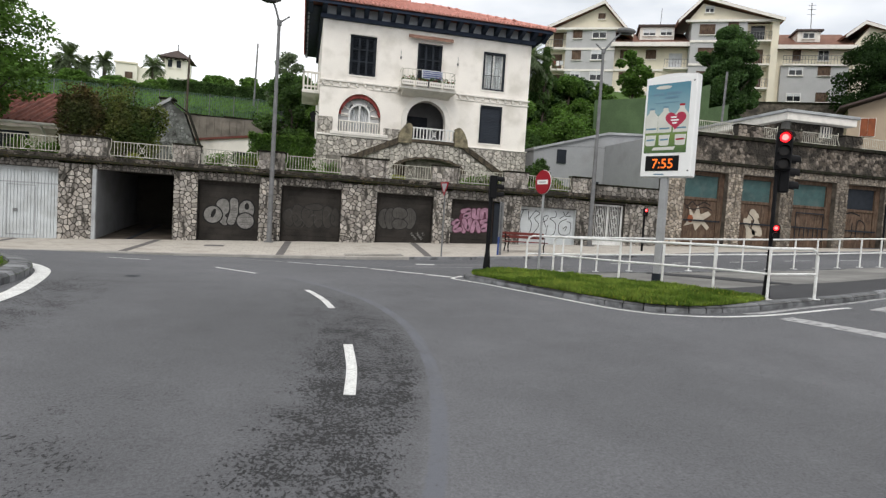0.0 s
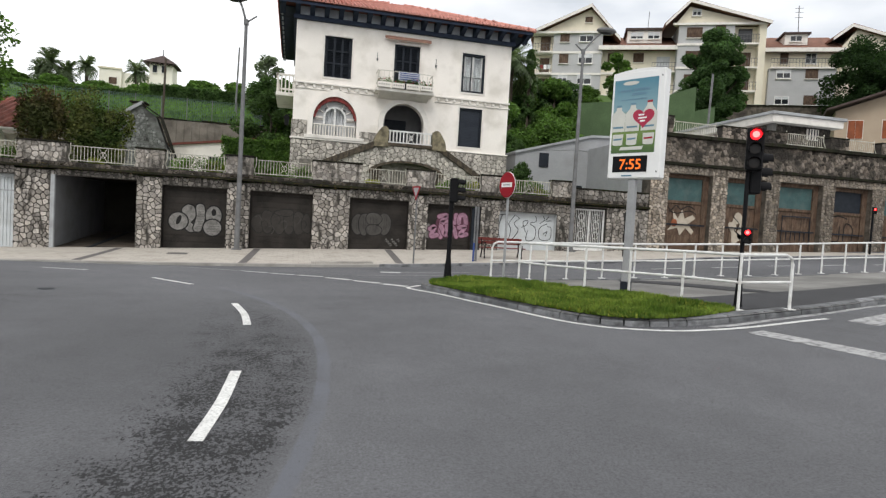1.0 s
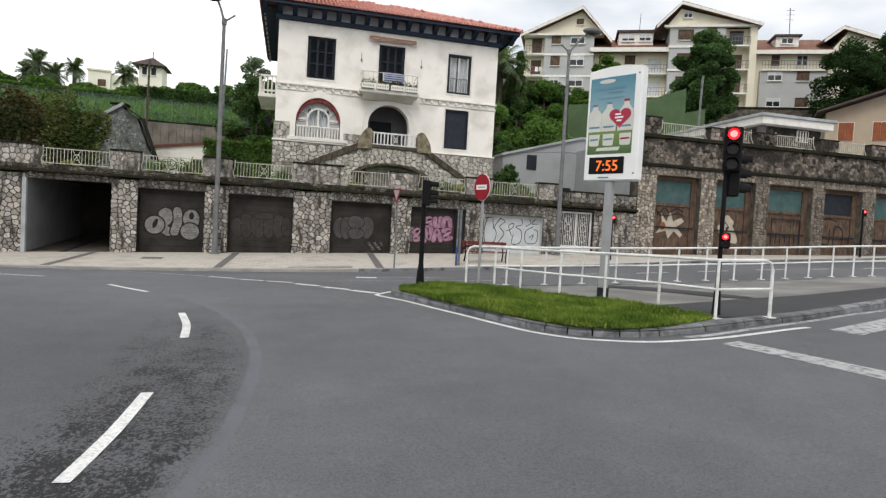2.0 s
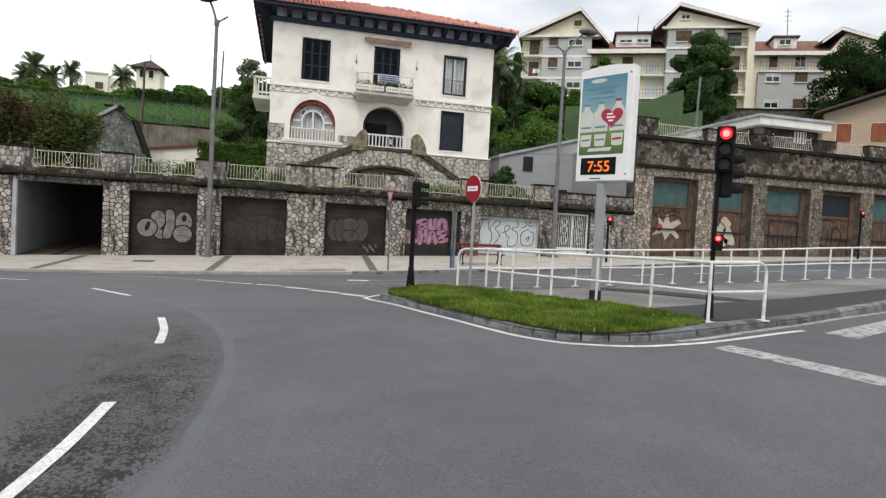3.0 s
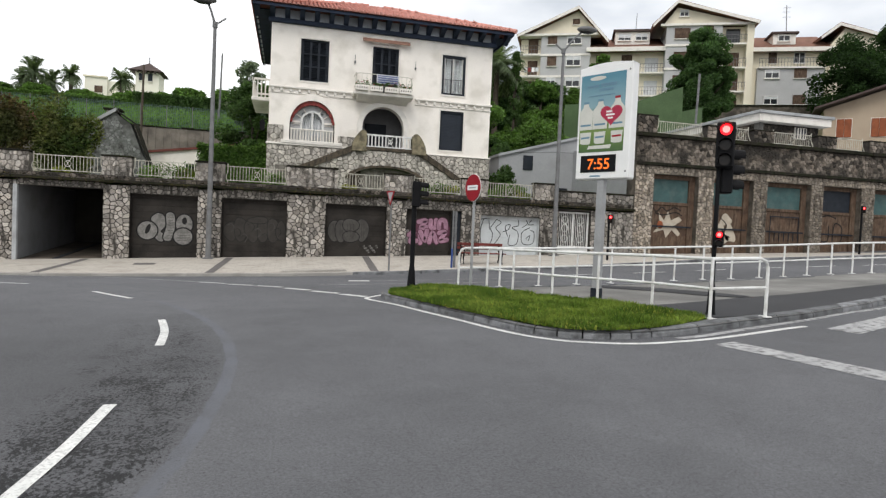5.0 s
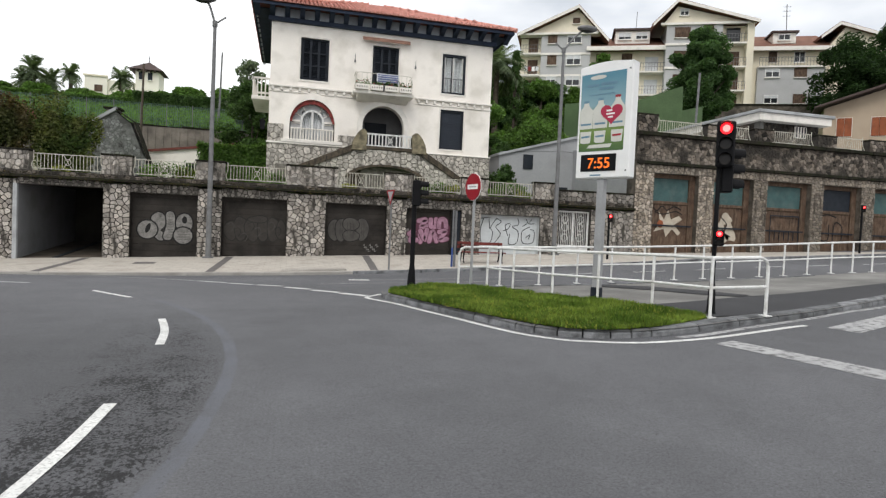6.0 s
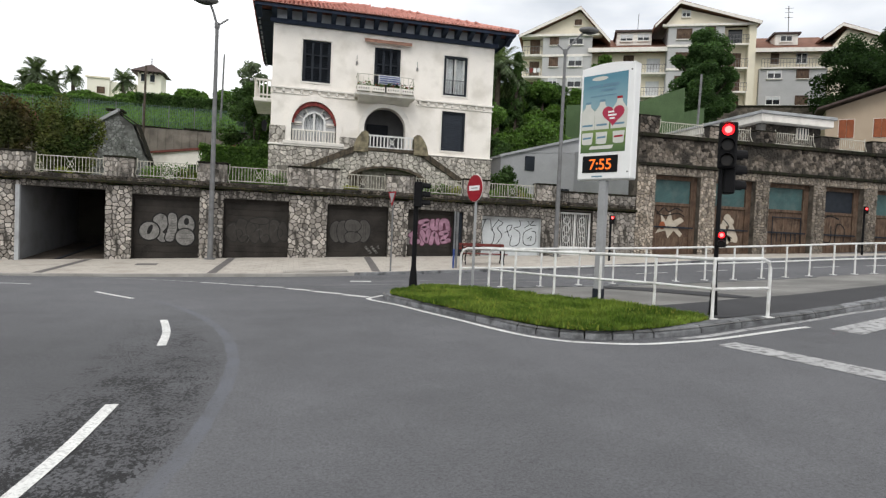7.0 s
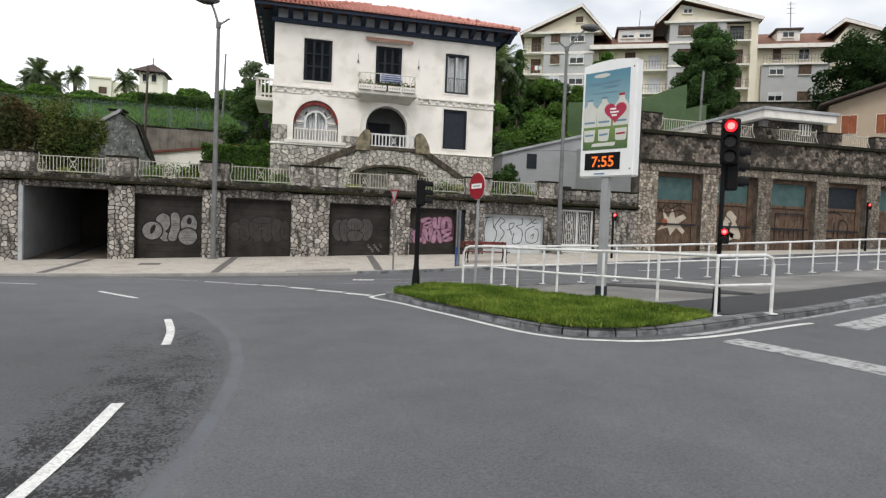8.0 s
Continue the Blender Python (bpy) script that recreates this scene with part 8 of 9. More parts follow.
for k, x in enumerate((-0.4, -0.05, 0.36)):
    sc = 1.0 + 0.07 * k
    pts = [(x - 0.165 * sc, 3.84), (x + 0.165 * sc, 3.84), (x + 0.168 * sc, 4.24), (x + 0.07, 4.34 + 0.03 * k), (x + 0.06, 4.42 + 0.03 * k), (x - 0.06, 4.42 + 0.03 * k), (x - 0.07, 4.34 + 0.03 * k), (x - 0.168 * sc, 4.24)]
    b = flat(pts, 0.002, M_MILK, "bottle_print", poster)
    flat([(x - 0.065, 4.41 + 0.03 * k), (x + 0.065, 4.41 + 0.03 * k), (x + 0.065, 4.46 + 0.03 * k), (x - 0.065, 4.46 + 0.03 * k)], 0.004, M_RED if k == 2 else M_TXT, "cap_print", b)
    flat([(x - 0.13, 3.92), (x + 0.13, 3.92), (x + 0.13, 3.96), (x - 0.13, 3.96)], 0.004, M_TXT, "label_print", b)
    y0 = 3.52
    tpts = [(x - 0.13, y0 + 0.26), (x - 0.12, y0 + 0.02), (x - 0.06, y0), (x + 0.1, y0), (x + 0.13, y0 + 0.02), (x + 0.15, y0 + 0.26)]
    tb = flat(tpts, 0.002, M_MILK, "tub_print", poster)
    flat([(x - 0.1, y0 + 0.12), (x + 0.11, y0 + 0.13), (x + 0.11, y0 + 0.17), (x - 0.1, y0 + 0.16)], 0.004, M_RED if k == 2 else M_TXT, "label_print", tb)
heart = [(0.22 + 0.0165 * 16 * math.sin(q) ** 3, 4.14 + 0.0152 * (13 * math.cos(q) - 5 * math.cos(2 * q) - 2 * math.cos(3 * q) - math.cos(4 * q))) for q in [2 * math.pi * k / 28 for k in range(28)]]
hp = flat(heart, 0.006, M_HEART, "heart_print", poster)
for x0, x1, z in ((0.1, 0.24, 4.2), (0.1, 0.3, 4.13), (0.14, 0.26, 4.06)):
    flat([(x0, z - 0.018), (x1, z - 0.018), (x1, z + 0.018), (x0, z + 0.018)], 0.009, M_WHITE, "text_bar", hp)
for x0, x1, z, h in ((-0.4, -0.12, 4.78, 0.03), (-0.06, 0.32, 4.79, 0.035), (-0.1, 0.25, 4.69, 0.03), (-0.36, 0.28, 4.57, 0.012)):
    flat([(x0, z - h), (x1, z - h), (x1, z + h), (x0, z + h)], 0.003, M_TXT, "text_bar", poster)
flat([(-0.14 + 0.2 * math.cos(q), 4.95 + 0.045 * math.sin(q)) for q in [2 * math.pi * k / 16 for k in range(16)]], 0.003, M_MILK, "emblem_print", poster)
flat([(-0.34, 3.41), (0.22, 3.41), (0.26, 3.49), (-0.3, 3.48)], 0.003, M_MILK, "ribbon_print", poster)
clock = part("clock_display", ad_box(-0.48, 0.38, -0.145, -0.128, 2.9, 3.27, 0.006), M_BLACK, ad, "black digital clock display")
txt = bpy.data.curves.new("digits", "FONT")
txt.body, txt.size, txt.align_x, txt.extrude, txt.offset = "7:55", 0.33, "CENTER", 0.002, 0.002
tmp = new("digits_source", txt)
bpy.context.view_layer.update()
dig = bpy.data.meshes.new_from_object(tmp.evaluated_get(bpy.context.evaluated_depsgraph_get()))
bpy.data.objects.remove(tmp)
dig.transform(A_M @ Matrix(((1, 0, 0, -0.03), (0, 0, -1, -0.149), (0, 1, 0, 2.965), (0, 0, 0, 1))))
dig.materials.clear()
dig.materials.append(M_LED)
d_ob = new("digits", dig)
d_ob.parent = clock
tagged(d_ob, "glowing orange digits reading 7:55")
part("maker_plate", ad_box(-0.24, 0.02, -0.136, -0.128, 2.8, 2.83), M_TXT, ad)
for z in (2.9, 5.05):
    part("screw", tube(bmesh.new(), [A_M @ Vector((0.61, -0.137, z)), A_M @ Vector((0.61, -0.128, z))], 0.018, 8), M_GREYSTEEL, ad)

# ---------------------------------------------------------------- no-entry sign
def sign_post(x, y, z0, h, r=0.032):
    return tube(bmesh.new(), [(x, y, z0 - 0.05), (x, y, h)], r, 8)


nx, ny = 1.29, 13.19
ns = thing("no_entry_sign", (nx, ny, island_z(nx, ny)), "round red no-entry sign with a white bar on a grey pole", "road sign")
part("pole", sign_post(nx, ny, island_z(nx, ny), 2.66), M_ALU, ns)
SN = Matrix.Translation((nx, ny, 2.376)) @ Matrix.Rotation(radians(-164 + 90), 4, "Z")


def disc(bm, r, y0, y1, m, n=28):
    prism(bm, [(r * math.cos(2 * math.pi * k / n), r * math.sin(2 * math.pi * k / n)) for k in range(n)], "y", y0, y1, m)
    return bm


plate = part("plate", disc(bmesh.new(), 0.3, -0.06, -0.04, SN), M_RED, ns)
part("rim", disc(bmesh.new(), 0.31, -0.039, -0.03, SN), M_WHITE, plate)
part("bar", prism(bmesh.new(), [(-0.21, -0.055), (0.21, -0.055), (0.21, 0.055), (-0.21, 0.055)], "y", -0.065, -0.0605, SN), M_WHITE, plate, "white bar")
part("lettering", prism(bmesh.new(), [(-0.14, -0.014), (0.14, -0.014), (0.14, 0.014), (-0.14, 0.014)], "y", -0.067, -0.0652, SN), M_FLATROOF, plate)

# give-way sign on the far pavement, seen from the side
yx, yy = 0.87, 22.25
ys = thing("give_way_sign", (yx, yy, pave_z(yx, yy)), "triangular white and red give-way sign on a grey pole", "road sign")
part("pole", sign_post(yx, yy, pave_z(yx, yy), 2.75), M_GREYSTEEL, ys)
SY_M = Matrix.Translation((yx, yy, 2.52)) @ Matrix.Rotation(radians(-72), 4, "Z")
tri = lambda s: [(-0.32 * s, 0.2 * s), (0.32 * s, 0.2 * s), (0.0, -0.34 * s)]
yp = part("plate", prism(bmesh.new(), tri(1.0), "y", -0.05, -0.035, SY_M), M_RED, ys)
part("field", prism(bmesh.new(), [(p[0], p[1] + 0.012) for p in tri(0.68)], "y", -0.054, -0.0505, SY_M), M_FLATROOF, yp)


# ---------------------------------------------------------------- traffic signals
def signal_head(parent, m, lamps, r=0.1, lit=0):
    """A stack of hooded lenses, seen along local -y."""
    n = len(lamps)
    h = 2.7 * r * n
    body = part("housing", box(bmesh.new(), -1.55 * r, 1.55 * r, -0.02, 0.16, -h / 2, h / 2, 0.02, m), M_BLACK, parent)
    for k, mt in enumerate(lamps):
        z = h / 2 - 2.7 * r * (k + 0.5)
        mm = m @ Matrix.Translation((0, 0, z))
        part("lens", disc(bmesh.new(), r, -0.04, -0.021, mm, 20), mt, body)
        if mt is M_LAMP_RED:
            part("lamp_core", disc(bmesh.new(), r * 0.62, -0.046, -0.0405, mm, 16), M_LAMP_CORE, body)
        bm = bmesh.new()
        a0, a1, nn = -0.35, math.pi + 0.35, 14
        rows = []
        for rr in (r * 1.12, r * 1.2):
            rows.append([(bm.verts.new(mm @ Vector((rr * math.cos(q), -0.02, rr * math.sin(q)))), bm.verts.new(mm @ Vector((rr * math.cos(q), -0.2, rr * math.sin(q) - 0.01)))) for q in [a0 + (a1 - a0) * i / nn for i in range(nn + 1)]])
        for a, b in ((rows[0], rows[1]),):
            for i in range(nn):
                bm.faces.new((a[i][0], a[i + 1][0], a[i + 1][1], a[i][1])), bm.faces.new((b[i][0], b[i][1], b[i + 1][1], b[i + 1][0])), bm.faces.new((a[i][1], a[i + 1][1], b[i + 1][1], b[i][1]))
        part("visor", bm, M_BLACK, body)
    return body


def facing(x, y, z, deg):
    return Matrix.Translation((x, y, z)) @ Matrix.Rotation(radians(deg), 4, "Z")


sx, sy = 3.88, 8.38
sz = island_z(sx, sy)
ts = thing("traffic_light", (sx, sy, sz), "black traffic light showing red, with a small repeater below", "traffic light", "traffic lights")
part("pole", tube(bmesh.new(), [(sx, sy, sz - 0.02), (sx, sy, 3.3)], 0.036, 10), M_BLACK, ts)
part("base", tube(bmesh.new(), [(sx, sy, sz), (sx, sy, sz + 0.05), (sx, sy, sz + 0.34), (sx, sy, sz + 0.5)], 0.08, 10, 0.042), M_BLACK, ts)
signal_head(ts, facing(sx - 0.04, sy - 0.17, 2.93, -38), [M_LAMP_RED, M_LENS_OFF, M_LENS_OFF], 0.088)
signal_head(ts, facing(sx + 0.22, sy + 0.02, 2.55, 70), [M_LENS_OFF, M_LENS_OFF, M_LENS_OFF], 0.09)
signal_head(ts, facing(sx, sy - 0.1, 1.455, -38), [M_LAMP_RED, M_LENS_OFF], 0.048)
for z in (2.66, 2.95):
    part("bracket", boxed(sx - 0.03, sx + 0.26, sy - 0.03, sy + 0.03, z - 0.025, z + 0.025), M_BLACK, ts)

lx, ly = -0.07, 13.25
lz = island_z(lx, ly)
t2 = thing("traffic_light", (lx, ly, lz), "black traffic light turned away towards the side road", "traffic light", "traffic lights")
part("pole", tube(bmesh.new(), [(lx, ly, lz - 0.02), (lx, ly, 2.4)], 0.055, 10), M_BLACK, t2)
part("base", tube(bmesh.new(), [(lx, ly, lz), (lx, ly, lz + 0.05), (lx, ly, lz + 0.3), (lx, ly, lz + 0.5)], 0.12, 10, 0.06), M_BLACK, t2)
signal_head(t2, facing(lx + 0.1, ly - 0.02, 2.16, 82), [M_LENS_OFF, M_LENS_OFF, M_LENS_OFF], 0.07)
for (fx, fy, fh, deg) in ((10.76, 24.0, 2.35, -20), (24.0, 23.6, 3.4, -40)):
    fz = pave_z(fx, fy)
    t3 = thing("traffic_light", (fx, fy, fz), "small pedestrian signal showing red on the far pavement", "traffic light", "traffic lights")
    part("pole", tube(bmesh.new(), [(fx, fy, fz), (fx, fy, fh)], 0.05, 8), M_BLACK, t3)
    signal_head(t3, facing(fx, fy - 0.1, fh - 0.2, deg), [M_LAMP_RED, M_LENS_OFF], 0.065 if fx < 15 else 0.055)


# ---------------------------------------------------------------- street lamps
def street_lamp(x, y, z0, fork, head, label):
    t = thing("street_lamp", (x, y, z0), label, "street lamp", "street lamps along the wall")
    part("mast", tube(bmesh.new(), [(x, y, z0 - 0.05), (x, y, fork * 0.5), (x, y, fork)], 0.115, 10, 0.065), M_GREYSTEEL, t)
    part("base_plate", boxed(x - 0.2, x + 0.2, y - 0.2, y + 0.2, z0 - 0.02, z0 + 0.03), M_GREYSTEEL, t)
    part("collar", tube(bmesh.new(), [(x, y, fork - 0.1), (x, y, fork + 0.12)], 0.1, 10), M_GREYSTEEL, t)
    hx, hz = head
    part("arm", tube(bmesh.new(), smooth_line([(x, y, fork), (x + hx * 0.5, y - 0.05, fork + hz * 0.6), (x + hx, y - 0.1, fork + hz)], 4), 0.045, 8), M_GREYSTEEL, t)
    s = -1 if hx > 0 else 1
    part("short_arm", tube(bmesh.new(), [(x, y, fork), (x + s * 0.42, y, fork + 0.32)], 0.035, 8), M_GREYSTEEL, t)
    bm = bmesh.new()
    d = 1 if hx > 0 else -1
    c = Vector((x + hx + d * 0.12, y - 0.15, fork + hz + 0.03))
    bmesh.ops.create_uvsphere(bm, u_segments=14, v_segments=8, radius=1.0, matrix=Matrix.Translation(c) @ Matrix.Diagonal((0.5, 0.28, 0.15, 1)))
    hd = part("lantern", bm, M_GREYSTEEL, t, "oval grey lantern", smooth=True)
    bm = bmesh.new()
    bmesh.ops.create_uvsphere(bm, u_segments=12, v_segments=6, radius=1.0, matrix=Matrix.Translation(c + Vector((0, 0, -0.07))) @ Matrix.Diagonal((0.36, 0.2, 0.12, 1)))
    part("glass", bm, M_DARKGLASS, hd, smooth=True)


street_lamp(-5.93, 26.52, base_z(-5.9), 9.25, (-0.32, 0.9), "tall grey tapered street lamp with a forked top")
street_lamp(9.36, 26.5, base_z(9.4), 9.9, (0.95, 1.05), "tall grey tapered street lamp with a long arm")

# slim twin posts beside a garage
tp = thing("twin_posts", (3.55, 23.05, pave_z(3.55, 23.0)), "grey and blue slim street posts", "post")
zt = pave_z(3.55, 23.0)
part("post", tube(bmesh.new(), [(3.6, 23.1, zt), (3.6, 23.1, 2.12)], 0.05, 8), M_GREYSTEEL, tp)
part("post", tube(bmesh.new(), [(3.48, 23.05, zt), (3.48, 23.05, 2.14)], 0.035, 8), M_GREYSTEEL, tp)
M_BLUE = mat("blue_paint", (0.03, 0.06, 0.2), 0.5, vary=0.1)
part("blue_sleeve", tube(bmesh.new(), [(3.48, 23.05, zt), (3.48, 23.05, zt + 0.75)], 0.042, 8), M_BLUE, tp, "blue painted lower part")

# ---------------------------------------------------------------- bench
bx, by = 4.95, 24.0
bz = pave_z(bx, by)
be = thing("bench", (bx, by, bz), "park bench with red wooden slats and black iron legs", "bench")
for k in range(3):
    part("seat_slat", boxed(bx - 0.98, bx + 0.98, by - 0.42 + k * 0.15, by - 0.3 + k * 0.15, bz + 0.42, bz + 0.46, bevel=0.008), M_WOOD_RED, be)
for k in range(2):
    part("back_slat", boxed(bx - 0.98, bx + 0.98, by + 0.08 + k * 0.02, by + 0.115 + k * 0.02, bz + 0.58 + k * 0.15, bz + 0.7 + k * 0.15, bevel=0.008), M_WOOD_RED, be)
for s in (-0.82, 0.82):
    part("leg", tube(bmesh.new(), smooth_line([(bx + s, by - 0.42, bz), (bx + s, by - 0.34, bz + 0.25), (bx + s, by - 0.42, bz + 0.42)], 3), 0.03, 6), M_BLACK, be)
    part("leg", tube(bmesh.new(), smooth_line([(bx + s, by + 0.16, bz), (bx + s, by + 0.02, bz + 0.3), (bx + s, by + 0.08, bz + 0.6), (bx + s, by + 0.14, bz + 0.86)], 3), 0.03, 6), M_BLACK, be)
    part("arm_rest", tube(bmesh.new(), [(bx + s, by - 0.44, bz + 0.42), (bx + s, by - 0.4, bz + 0.64), (bx + s, by + 0.08, bz + 0.66)], 0.025, 6), M_BLACK, be)

# ---------------------------------------------------------------- poles on the western slope
for x, y, h, lab in ((-13.35, 48.0, 9.3, "weathered wooden utility pole"), (-9.6, 62.0, 6.4, "thin grey pole on the slope")):
    z = hill_z(x, y)
    up = thing("utility_pole", (x, y, z), lab, "pole")
    part("shaft", tube(bmesh.new(), [(x, y, z - 0.3), (x + 0.15, y, z + h)], 0.1, 8, 0.07), M_BARK if h > 7 else M_GREYSTEEL, up)

# ---------------------------------------------------------------- paint on the doors


def blob(cx, cz, rx, rz, rot=0.0, n=20, wob=0.0, seed=0):
    rnd = random.Random(seed)
    ph = rnd.uniform(0, 6)
    out = []
    for k in range(n):
        q = 2 * math.pi * k / n
        f = 1 + wob * math.sin(3 * q + ph)
        x, z = rx * f * math.cos(q), rz * f * math.sin(q)
        out.append((cx + x * math.cos(rot) - z * math.sin(rot), cz + x * math.sin(rot) + z * math.cos(rot)))
    return out


def paint(name, pts, y, material, parent):
    bm = bmesh.new()
    bm.faces.new([bm.verts.new((p[0], y, p[1])) for p in pts])
    bmesh.ops.recalc_face_normals(bm, faces=bm.faces)
    for f in bm.faces:
        if f.normal.y > 0:
            f.normal_flip()
    return part(name, bm, material, parent)


def stroke(pts, y, w, material, parent, name="stroke"):
    p = smooth_line([(a, b, 0) for a, b in pts], 5)
    bm = bmesh.new()
    prev = None
    for i, q in enumerate(p):
        d = (p[min(i + 1, len(p) - 1)] - p[max(i - 1, 0)]).normalized()
        nrm = Vector((-d.y, d.x, 0)) * w / 2
        cur = [bm.verts.new((q.x + nrm.x, y, q.y + nrm.y)), bm.verts.new((q.x - nrm.x, y, q.y - nrm.y))]
        if prev:
            bm.faces.new((prev[0], prev[1], cur[1], cur[0]))
        prev = cur
    return part(name, bm, material, parent)


GY = WALL + 0.34 - 0.02


def fat(parent, y, pts, w, fill, line, edge=0.05):
    """A thick painted stroke with round ends and a darker outline."""
    for k, (wide, mt, name) in enumerate(((w + 2 * edge, line, "outline"), (w, fill, "fill"))):
        stroke(pts, y - 0.002 * k, wide, mt, parent, name)
        for p in (pts[0], pts[-1]):
            paint(name, blob(*p, wide / 2, wide / 2, 0, 14), y - 0.002 * k - 0.0005, mt, parent)


def on_door(x0, z0, su, sv, lean):
    """Puts view coordinates on a door to fit the camera's view, one unit about a centimetre."""
    return lambda u, v: (x0 + u * su, z0 - (v - u * lean) * sv)


M_GRAFF_WINE = mat("graffiti_wine", (0.09, 0.03, 0.05), 0.7, vary=0.2, bump=0)
M_GRAFF_GHOST = mat("graffiti_ghost", (0.032, 0.028, 0.024), 0.7, vary=0.25, scale=3, fine=20, bump=0)
M_GRAFF_SHADE = mat("graffiti_shade", (0.012, 0.011, 0.01), 0.7, vary=0.2, bump=0)

# silver bubble letters
d = on_door(-9.0, 2.3, 0.00711, 0.00754, 0.055)
fat(g3, GY, [d(130, 140), d(150, 130), d(160, 165), d(130, 205), d(160, 240)], 0.34, M_GRAFF_GREY, M_GRAFF_BLACK)
paint("outline", blob(*d(87, 200), 0.43, 0.42, 0.2), GY - 0.005, M_GRAFF_BLACK, g3)
paint("fill", blob(*d(87, 200), 0.375, 0.365, 0.2), GY - 0.006, M_GRAFF_GREY, g3)
paint("counter", blob(*d(90, 192), 0.085, 0.21, -0.35), GY - 0.007, M_GRAFF_BLACK, g3)
fat(g3, GY - 0.008, [d(208, 125), d(212, 180), d(196, 240)], 0.33, M_GRAFF_GREY, M_GRAFF_BLACK)
for q, (u, v, rx, rz) in enumerate(((285, 170, 0.32, 0.4), (280, 238, 0.36, 0.34))):
    paint("outline", blob(*d(u, v), rx + 0.055, rz + 0.055), GY - 0.013 - 0.003 * q, M_GRAFF_BLACK, g3)
    paint("fill", blob(*d(u, v), rx, rz), GY - 0.014 - 0.003 * q, M_GRAFF_GREY, g3)
paint("counter", blob(*d(286, 152), 0.1, 0.15), GY - 0.0155, M_GRAFF_BLACK, g3)
for k in range(10):
    v = 132 + 14 * k
    for ua, ub in (((196, 228) if k < 8 else (180, 215)), (246 + 3 * (k % 2), 318)):
        if ua > 240 and v < 205:
            continue
        stroke([d(ua, v), d((ua + ub) / 2, v + 2), d(ub, v)], GY - 0.0195, 0.012, M_GRAFF_DIM, g3)
# ghost of scrubbed lettering
d = on_door(-5.5, 2.3, 0.00768, 0.00754, 0.055)
for k, (u, v, rx, rz) in enumerate(((45, 185, 0.26, 0.4), (100, 175, 0.28, 0.5), (160, 180, 0.3, 0.5), (222, 185, 0.28, 0.48), (275, 185, 0.28, 0.5), (315, 190, 0.2, 0.42), (190, 125, 0.4, 0.14))):
    paint("outline", blob(*d(u, v), rx + 0.03, rz + 0.03, 0.05, 20, 0.08, k), GY - 0.002 * k, M_GRAFF_SHADE, g4)
    paint("fill", blob(*d(u, v), rx, rz, 0.05, 20, 0.08, k), GY - 0.002 * k - 0.001, M_GRAFF_GHOST, g4)
for k in range(8):
    u, v = 30 + 36 * k, 150 + 30 * (k % 3)
    stroke([d(u, v), d(u + 20, v - 8), d(u + 34, v + 14), d(u + 20, v + 40)], GY - 0.017, 0.022, M_GRAFF_SHADE if k % 2 else M_GRAFF_DIM, g4)
# dim grey bubble letters
d = on_door(-1.24, 2.26, 0.00825, 0.0085, 0.046)
for k, (u, v, rx, rz) in enumerate(((50, 137, 0.26, 0.46), (200, 135, 0.28, 0.5), (86, 137, 0.24, 0.5), (138, 108, 0.36, 0.28), (140, 168, 0.36, 0.24))):
    paint("outline", blob(*d(u, v), rx + 0.03, rz + 0.03, 0, 22, 0.04, k), GY - 0.002 * k, M_GRAFF_BLACK, g5)
    paint("fill", blob(*d(u, v), rx, rz, 0, 22, 0.04, k), GY - 0.002 * k - 0.001, M_GRAFF_DIM, g5)
for u in (45, 56, 82, 92, 120, 136, 152, 196, 208):
    stroke([d(u, 100), d(u + 1, 135), d(u, 172)], GY - 0.012, 0.01, M_GRAFF_SHADE, g5)
for k in range(7):
    u, v = 206 + 11 * k, 222 + 12 * (k % 3)
    stroke([d(u, v), d(u + 10, v - 8), d(u + 8, v + 8), d(u + 18, v + 2)], GY, 0.022, M_GRAFF_GREY, g5)
# pink lettering
d = on_door(2.33, 2.2, 0.00902, 0.0088, 0.046)
paint("ground_tone", blob(*d(142, 110), 0.86, 0.55, 0, 26, 0.06, 3), GY, M_GRAFF_WINE, g6)
for k, pts in enumerate((((70, 62), (110, 56), (82, 92), (120, 88)), ((132, 56), (134, 90), (158, 90), (160, 54)), ((176, 95), (180, 58), (206, 58), (214, 98)), ((22, 128), (48, 116), (30, 164), (62, 160)), ((78, 108), (82, 170)), ((80, 112), (106, 160), (114, 108)), ((128, 168), (144, 116), (166, 168)), ((178, 120), (212, 116), (184, 160), (220, 156)))):
    fat(g6, GY - 0.002 - 0.004 * (k % 4), [d(*p) for p in pts], 0.2, M_GRAFF_PINK, M_GRAFF_WINE, 0.03)
paint("fill", blob(*d(14, 138), 0.14, 0.34, 0), GY, M_GRAFF_GREY, g6)
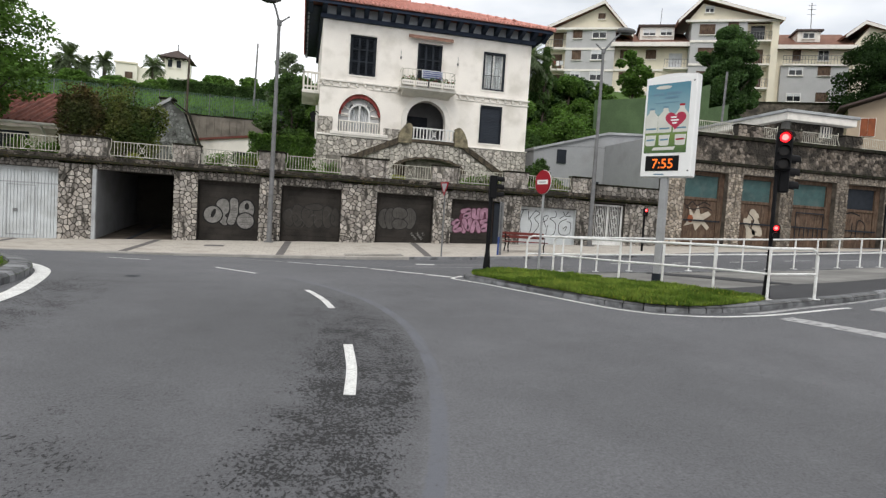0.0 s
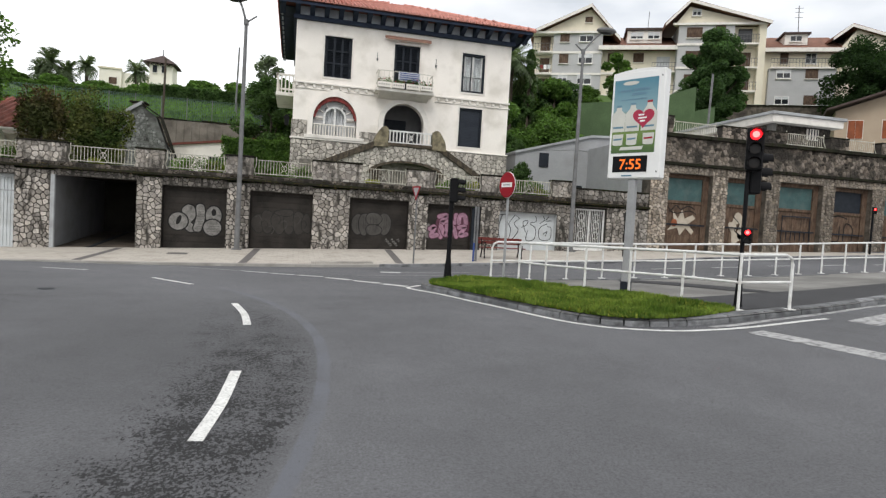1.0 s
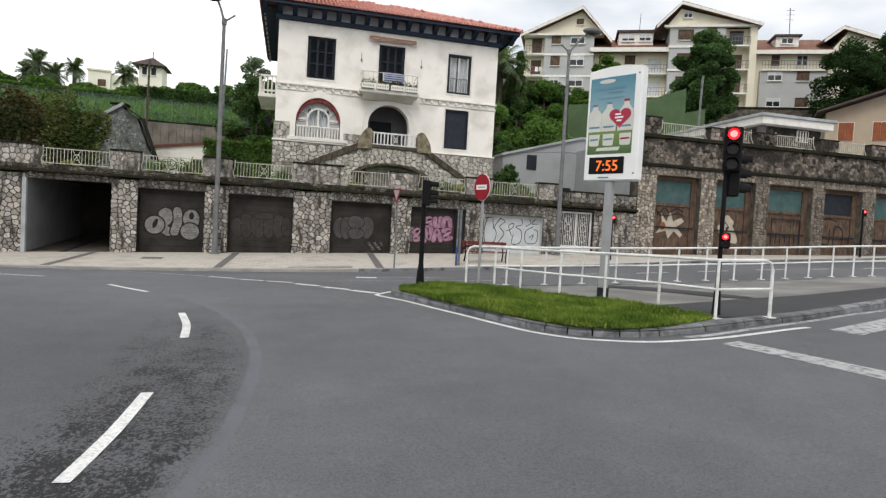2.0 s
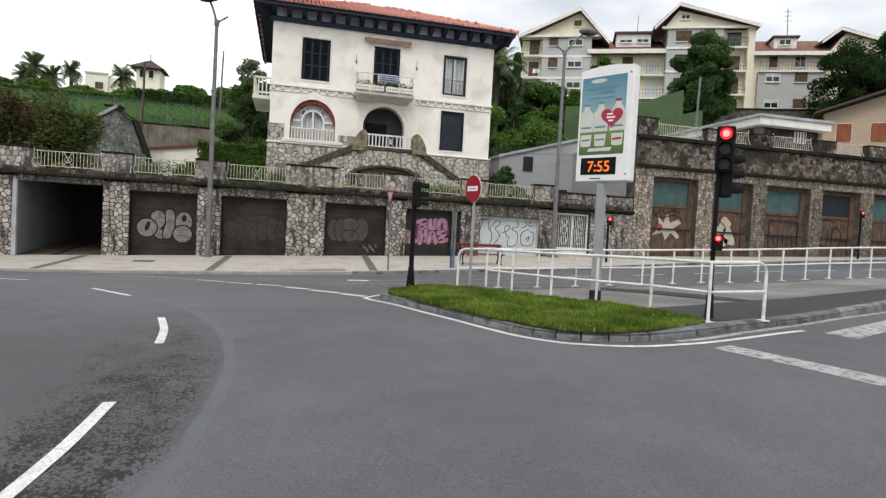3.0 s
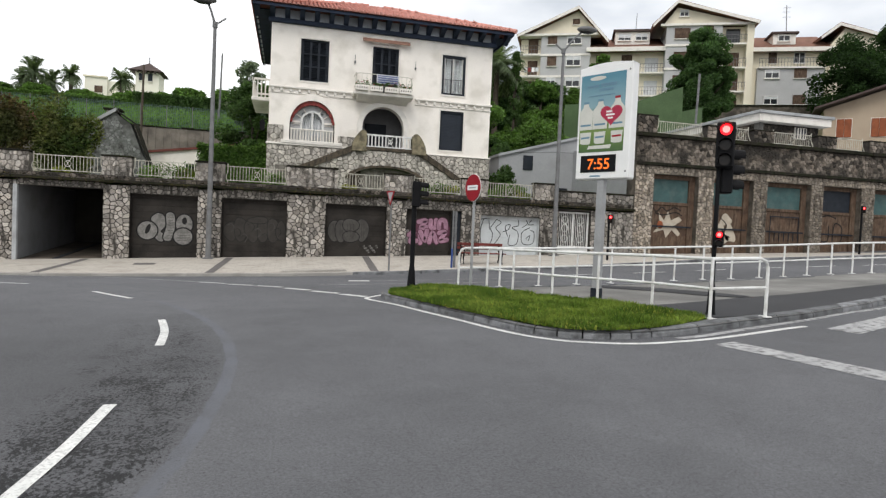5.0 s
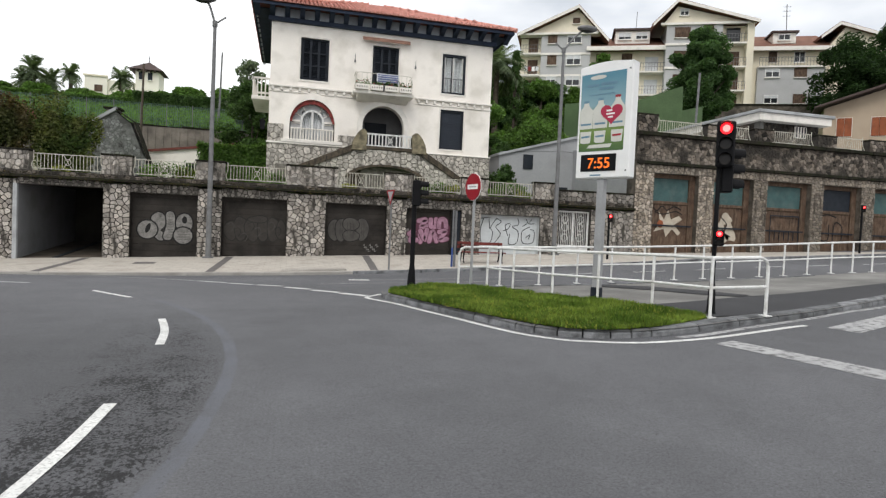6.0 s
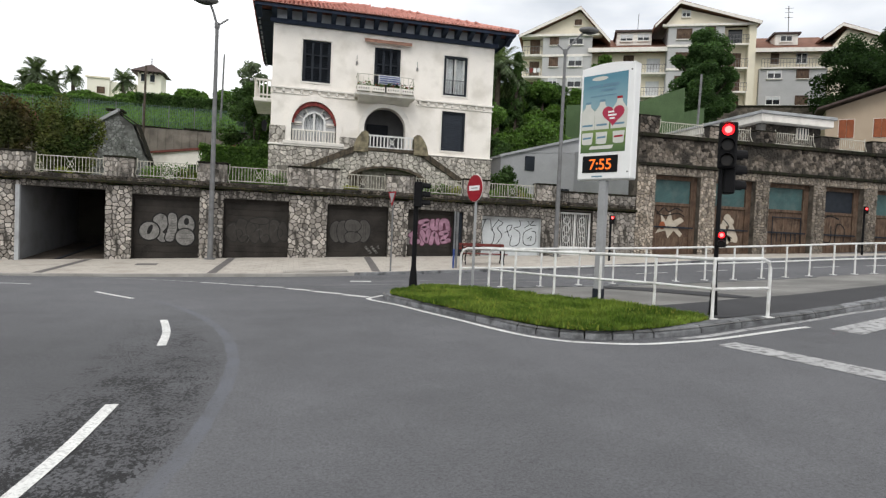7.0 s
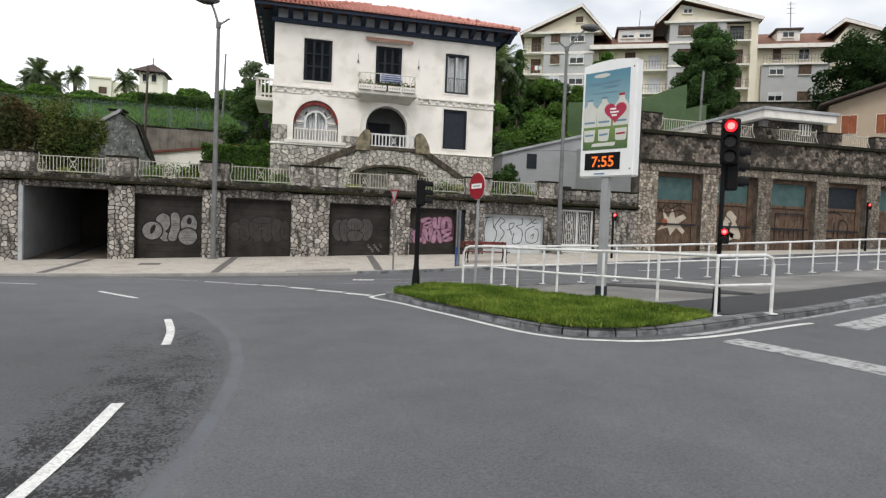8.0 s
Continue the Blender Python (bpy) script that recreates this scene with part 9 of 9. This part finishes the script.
# outlined letters on the white door
d = on_door(5.81, 2.1, 0.01017, 0.0095, 0.05)
for pts in (((25, 15), (10, 75), (20, 140), (60, 135), (70, 90), (60, 60), (90, 15)), ((50, 20), (55, 70)), ((90, 20), (110, 35), (85, 60), (108, 95), (80, 140)), ((120, 80), (145, 70), (155, 45), (130, 55), (145, 105)), ((155, 15), (190, 20), (195, 50), (165, 60), (195, 85), (190, 140), (150, 145), (155, 95)), ((265, 20), (245, 45), (275, 45)), ((255, 60), (215, 85), (220, 140), (270, 140), (275, 85), (255, 75)), ((235, 115), (255, 100), (248, 125)), ((200, 20), (225, 18), (240, 40), (215, 60)), ((5, 18), (60, 12), (120, 14), (200, 10), (280, 14))):
    stroke([d(*p) for p in pts], GY - 0.006, 0.032, M_GRAFF_BLACK, g7)
shops = [o for o in scene.objects if o.name.startswith("shopfront")]
s_y = WALL + 0.42 - 0.045
arms = ((-0.52, 0.68), (-0.2, 0.28), (0.02, 0.78), (0.2, 0.3), (0.66, 0.5), (0.85, 0.32), (0.4, 0.02), (0.78, -0.35), (0.66, -0.52), (0.28, -0.2), (-0.05, -0.6), (-0.2, -0.2), (-0.78, -0.36), (-0.42, 0.1))
paint("star_tag", [(15.85 + a, 2.05 + b) for a, b in arms], s_y, M_GRAFF_WHITE, shops[0])
paint("star_centre", blob(15.45, 2.1, 0.17, 0.2), s_y - 0.004, M_ORANGEWOOD, shops[0])
for pts in (((14.95, 3.0), (15.2, 2.75), (15.5, 3.0), (15.8, 2.8), (16.2, 3.0), (16.6, 2.85)), ((15.1, 2.7), (15.6, 2.6), (16.3, 2.75), (16.7, 2.6))):
    stroke(pts, s_y - 0.002, 0.05, M_GRAFF_BLACK, shops[0])
for cx, cz, rx, rz in ((19.3, 2.5, 0.35, 0.3), (19.0, 2.0, 0.22, 0.4), (19.6, 1.8, 0.3, 0.5), (19.2, 1.5, 0.3, 0.3)):
    paint("pale_tag", blob(cx, cz, rx, rz, 0.3, 18, 0.2, int(cx * 10)), s_y - 0.001 * rx, M_GRAFF_WHITE, shops[1])
stroke([(19.0, 2.6), (19.4, 2.2), (19.1, 1.9), (19.6, 1.6)], s_y - 0.004, 0.05, M_GRAFF_BLACK, shops[1])
for pts in (((25.4, 2.6), (25.4, 1.7), (25.9, 1.7), (25.9, 2.5)), ((26.2, 1.6), (26.3, 2.6), (26.8, 2.4), (26.8, 1.6)), ((25.3, 2.9), (25.8, 3.05), (26.4, 2.9))):
    stroke(pts, s_y - 0.002, 0.06, M_GRAFF_BLACK, shops[3])
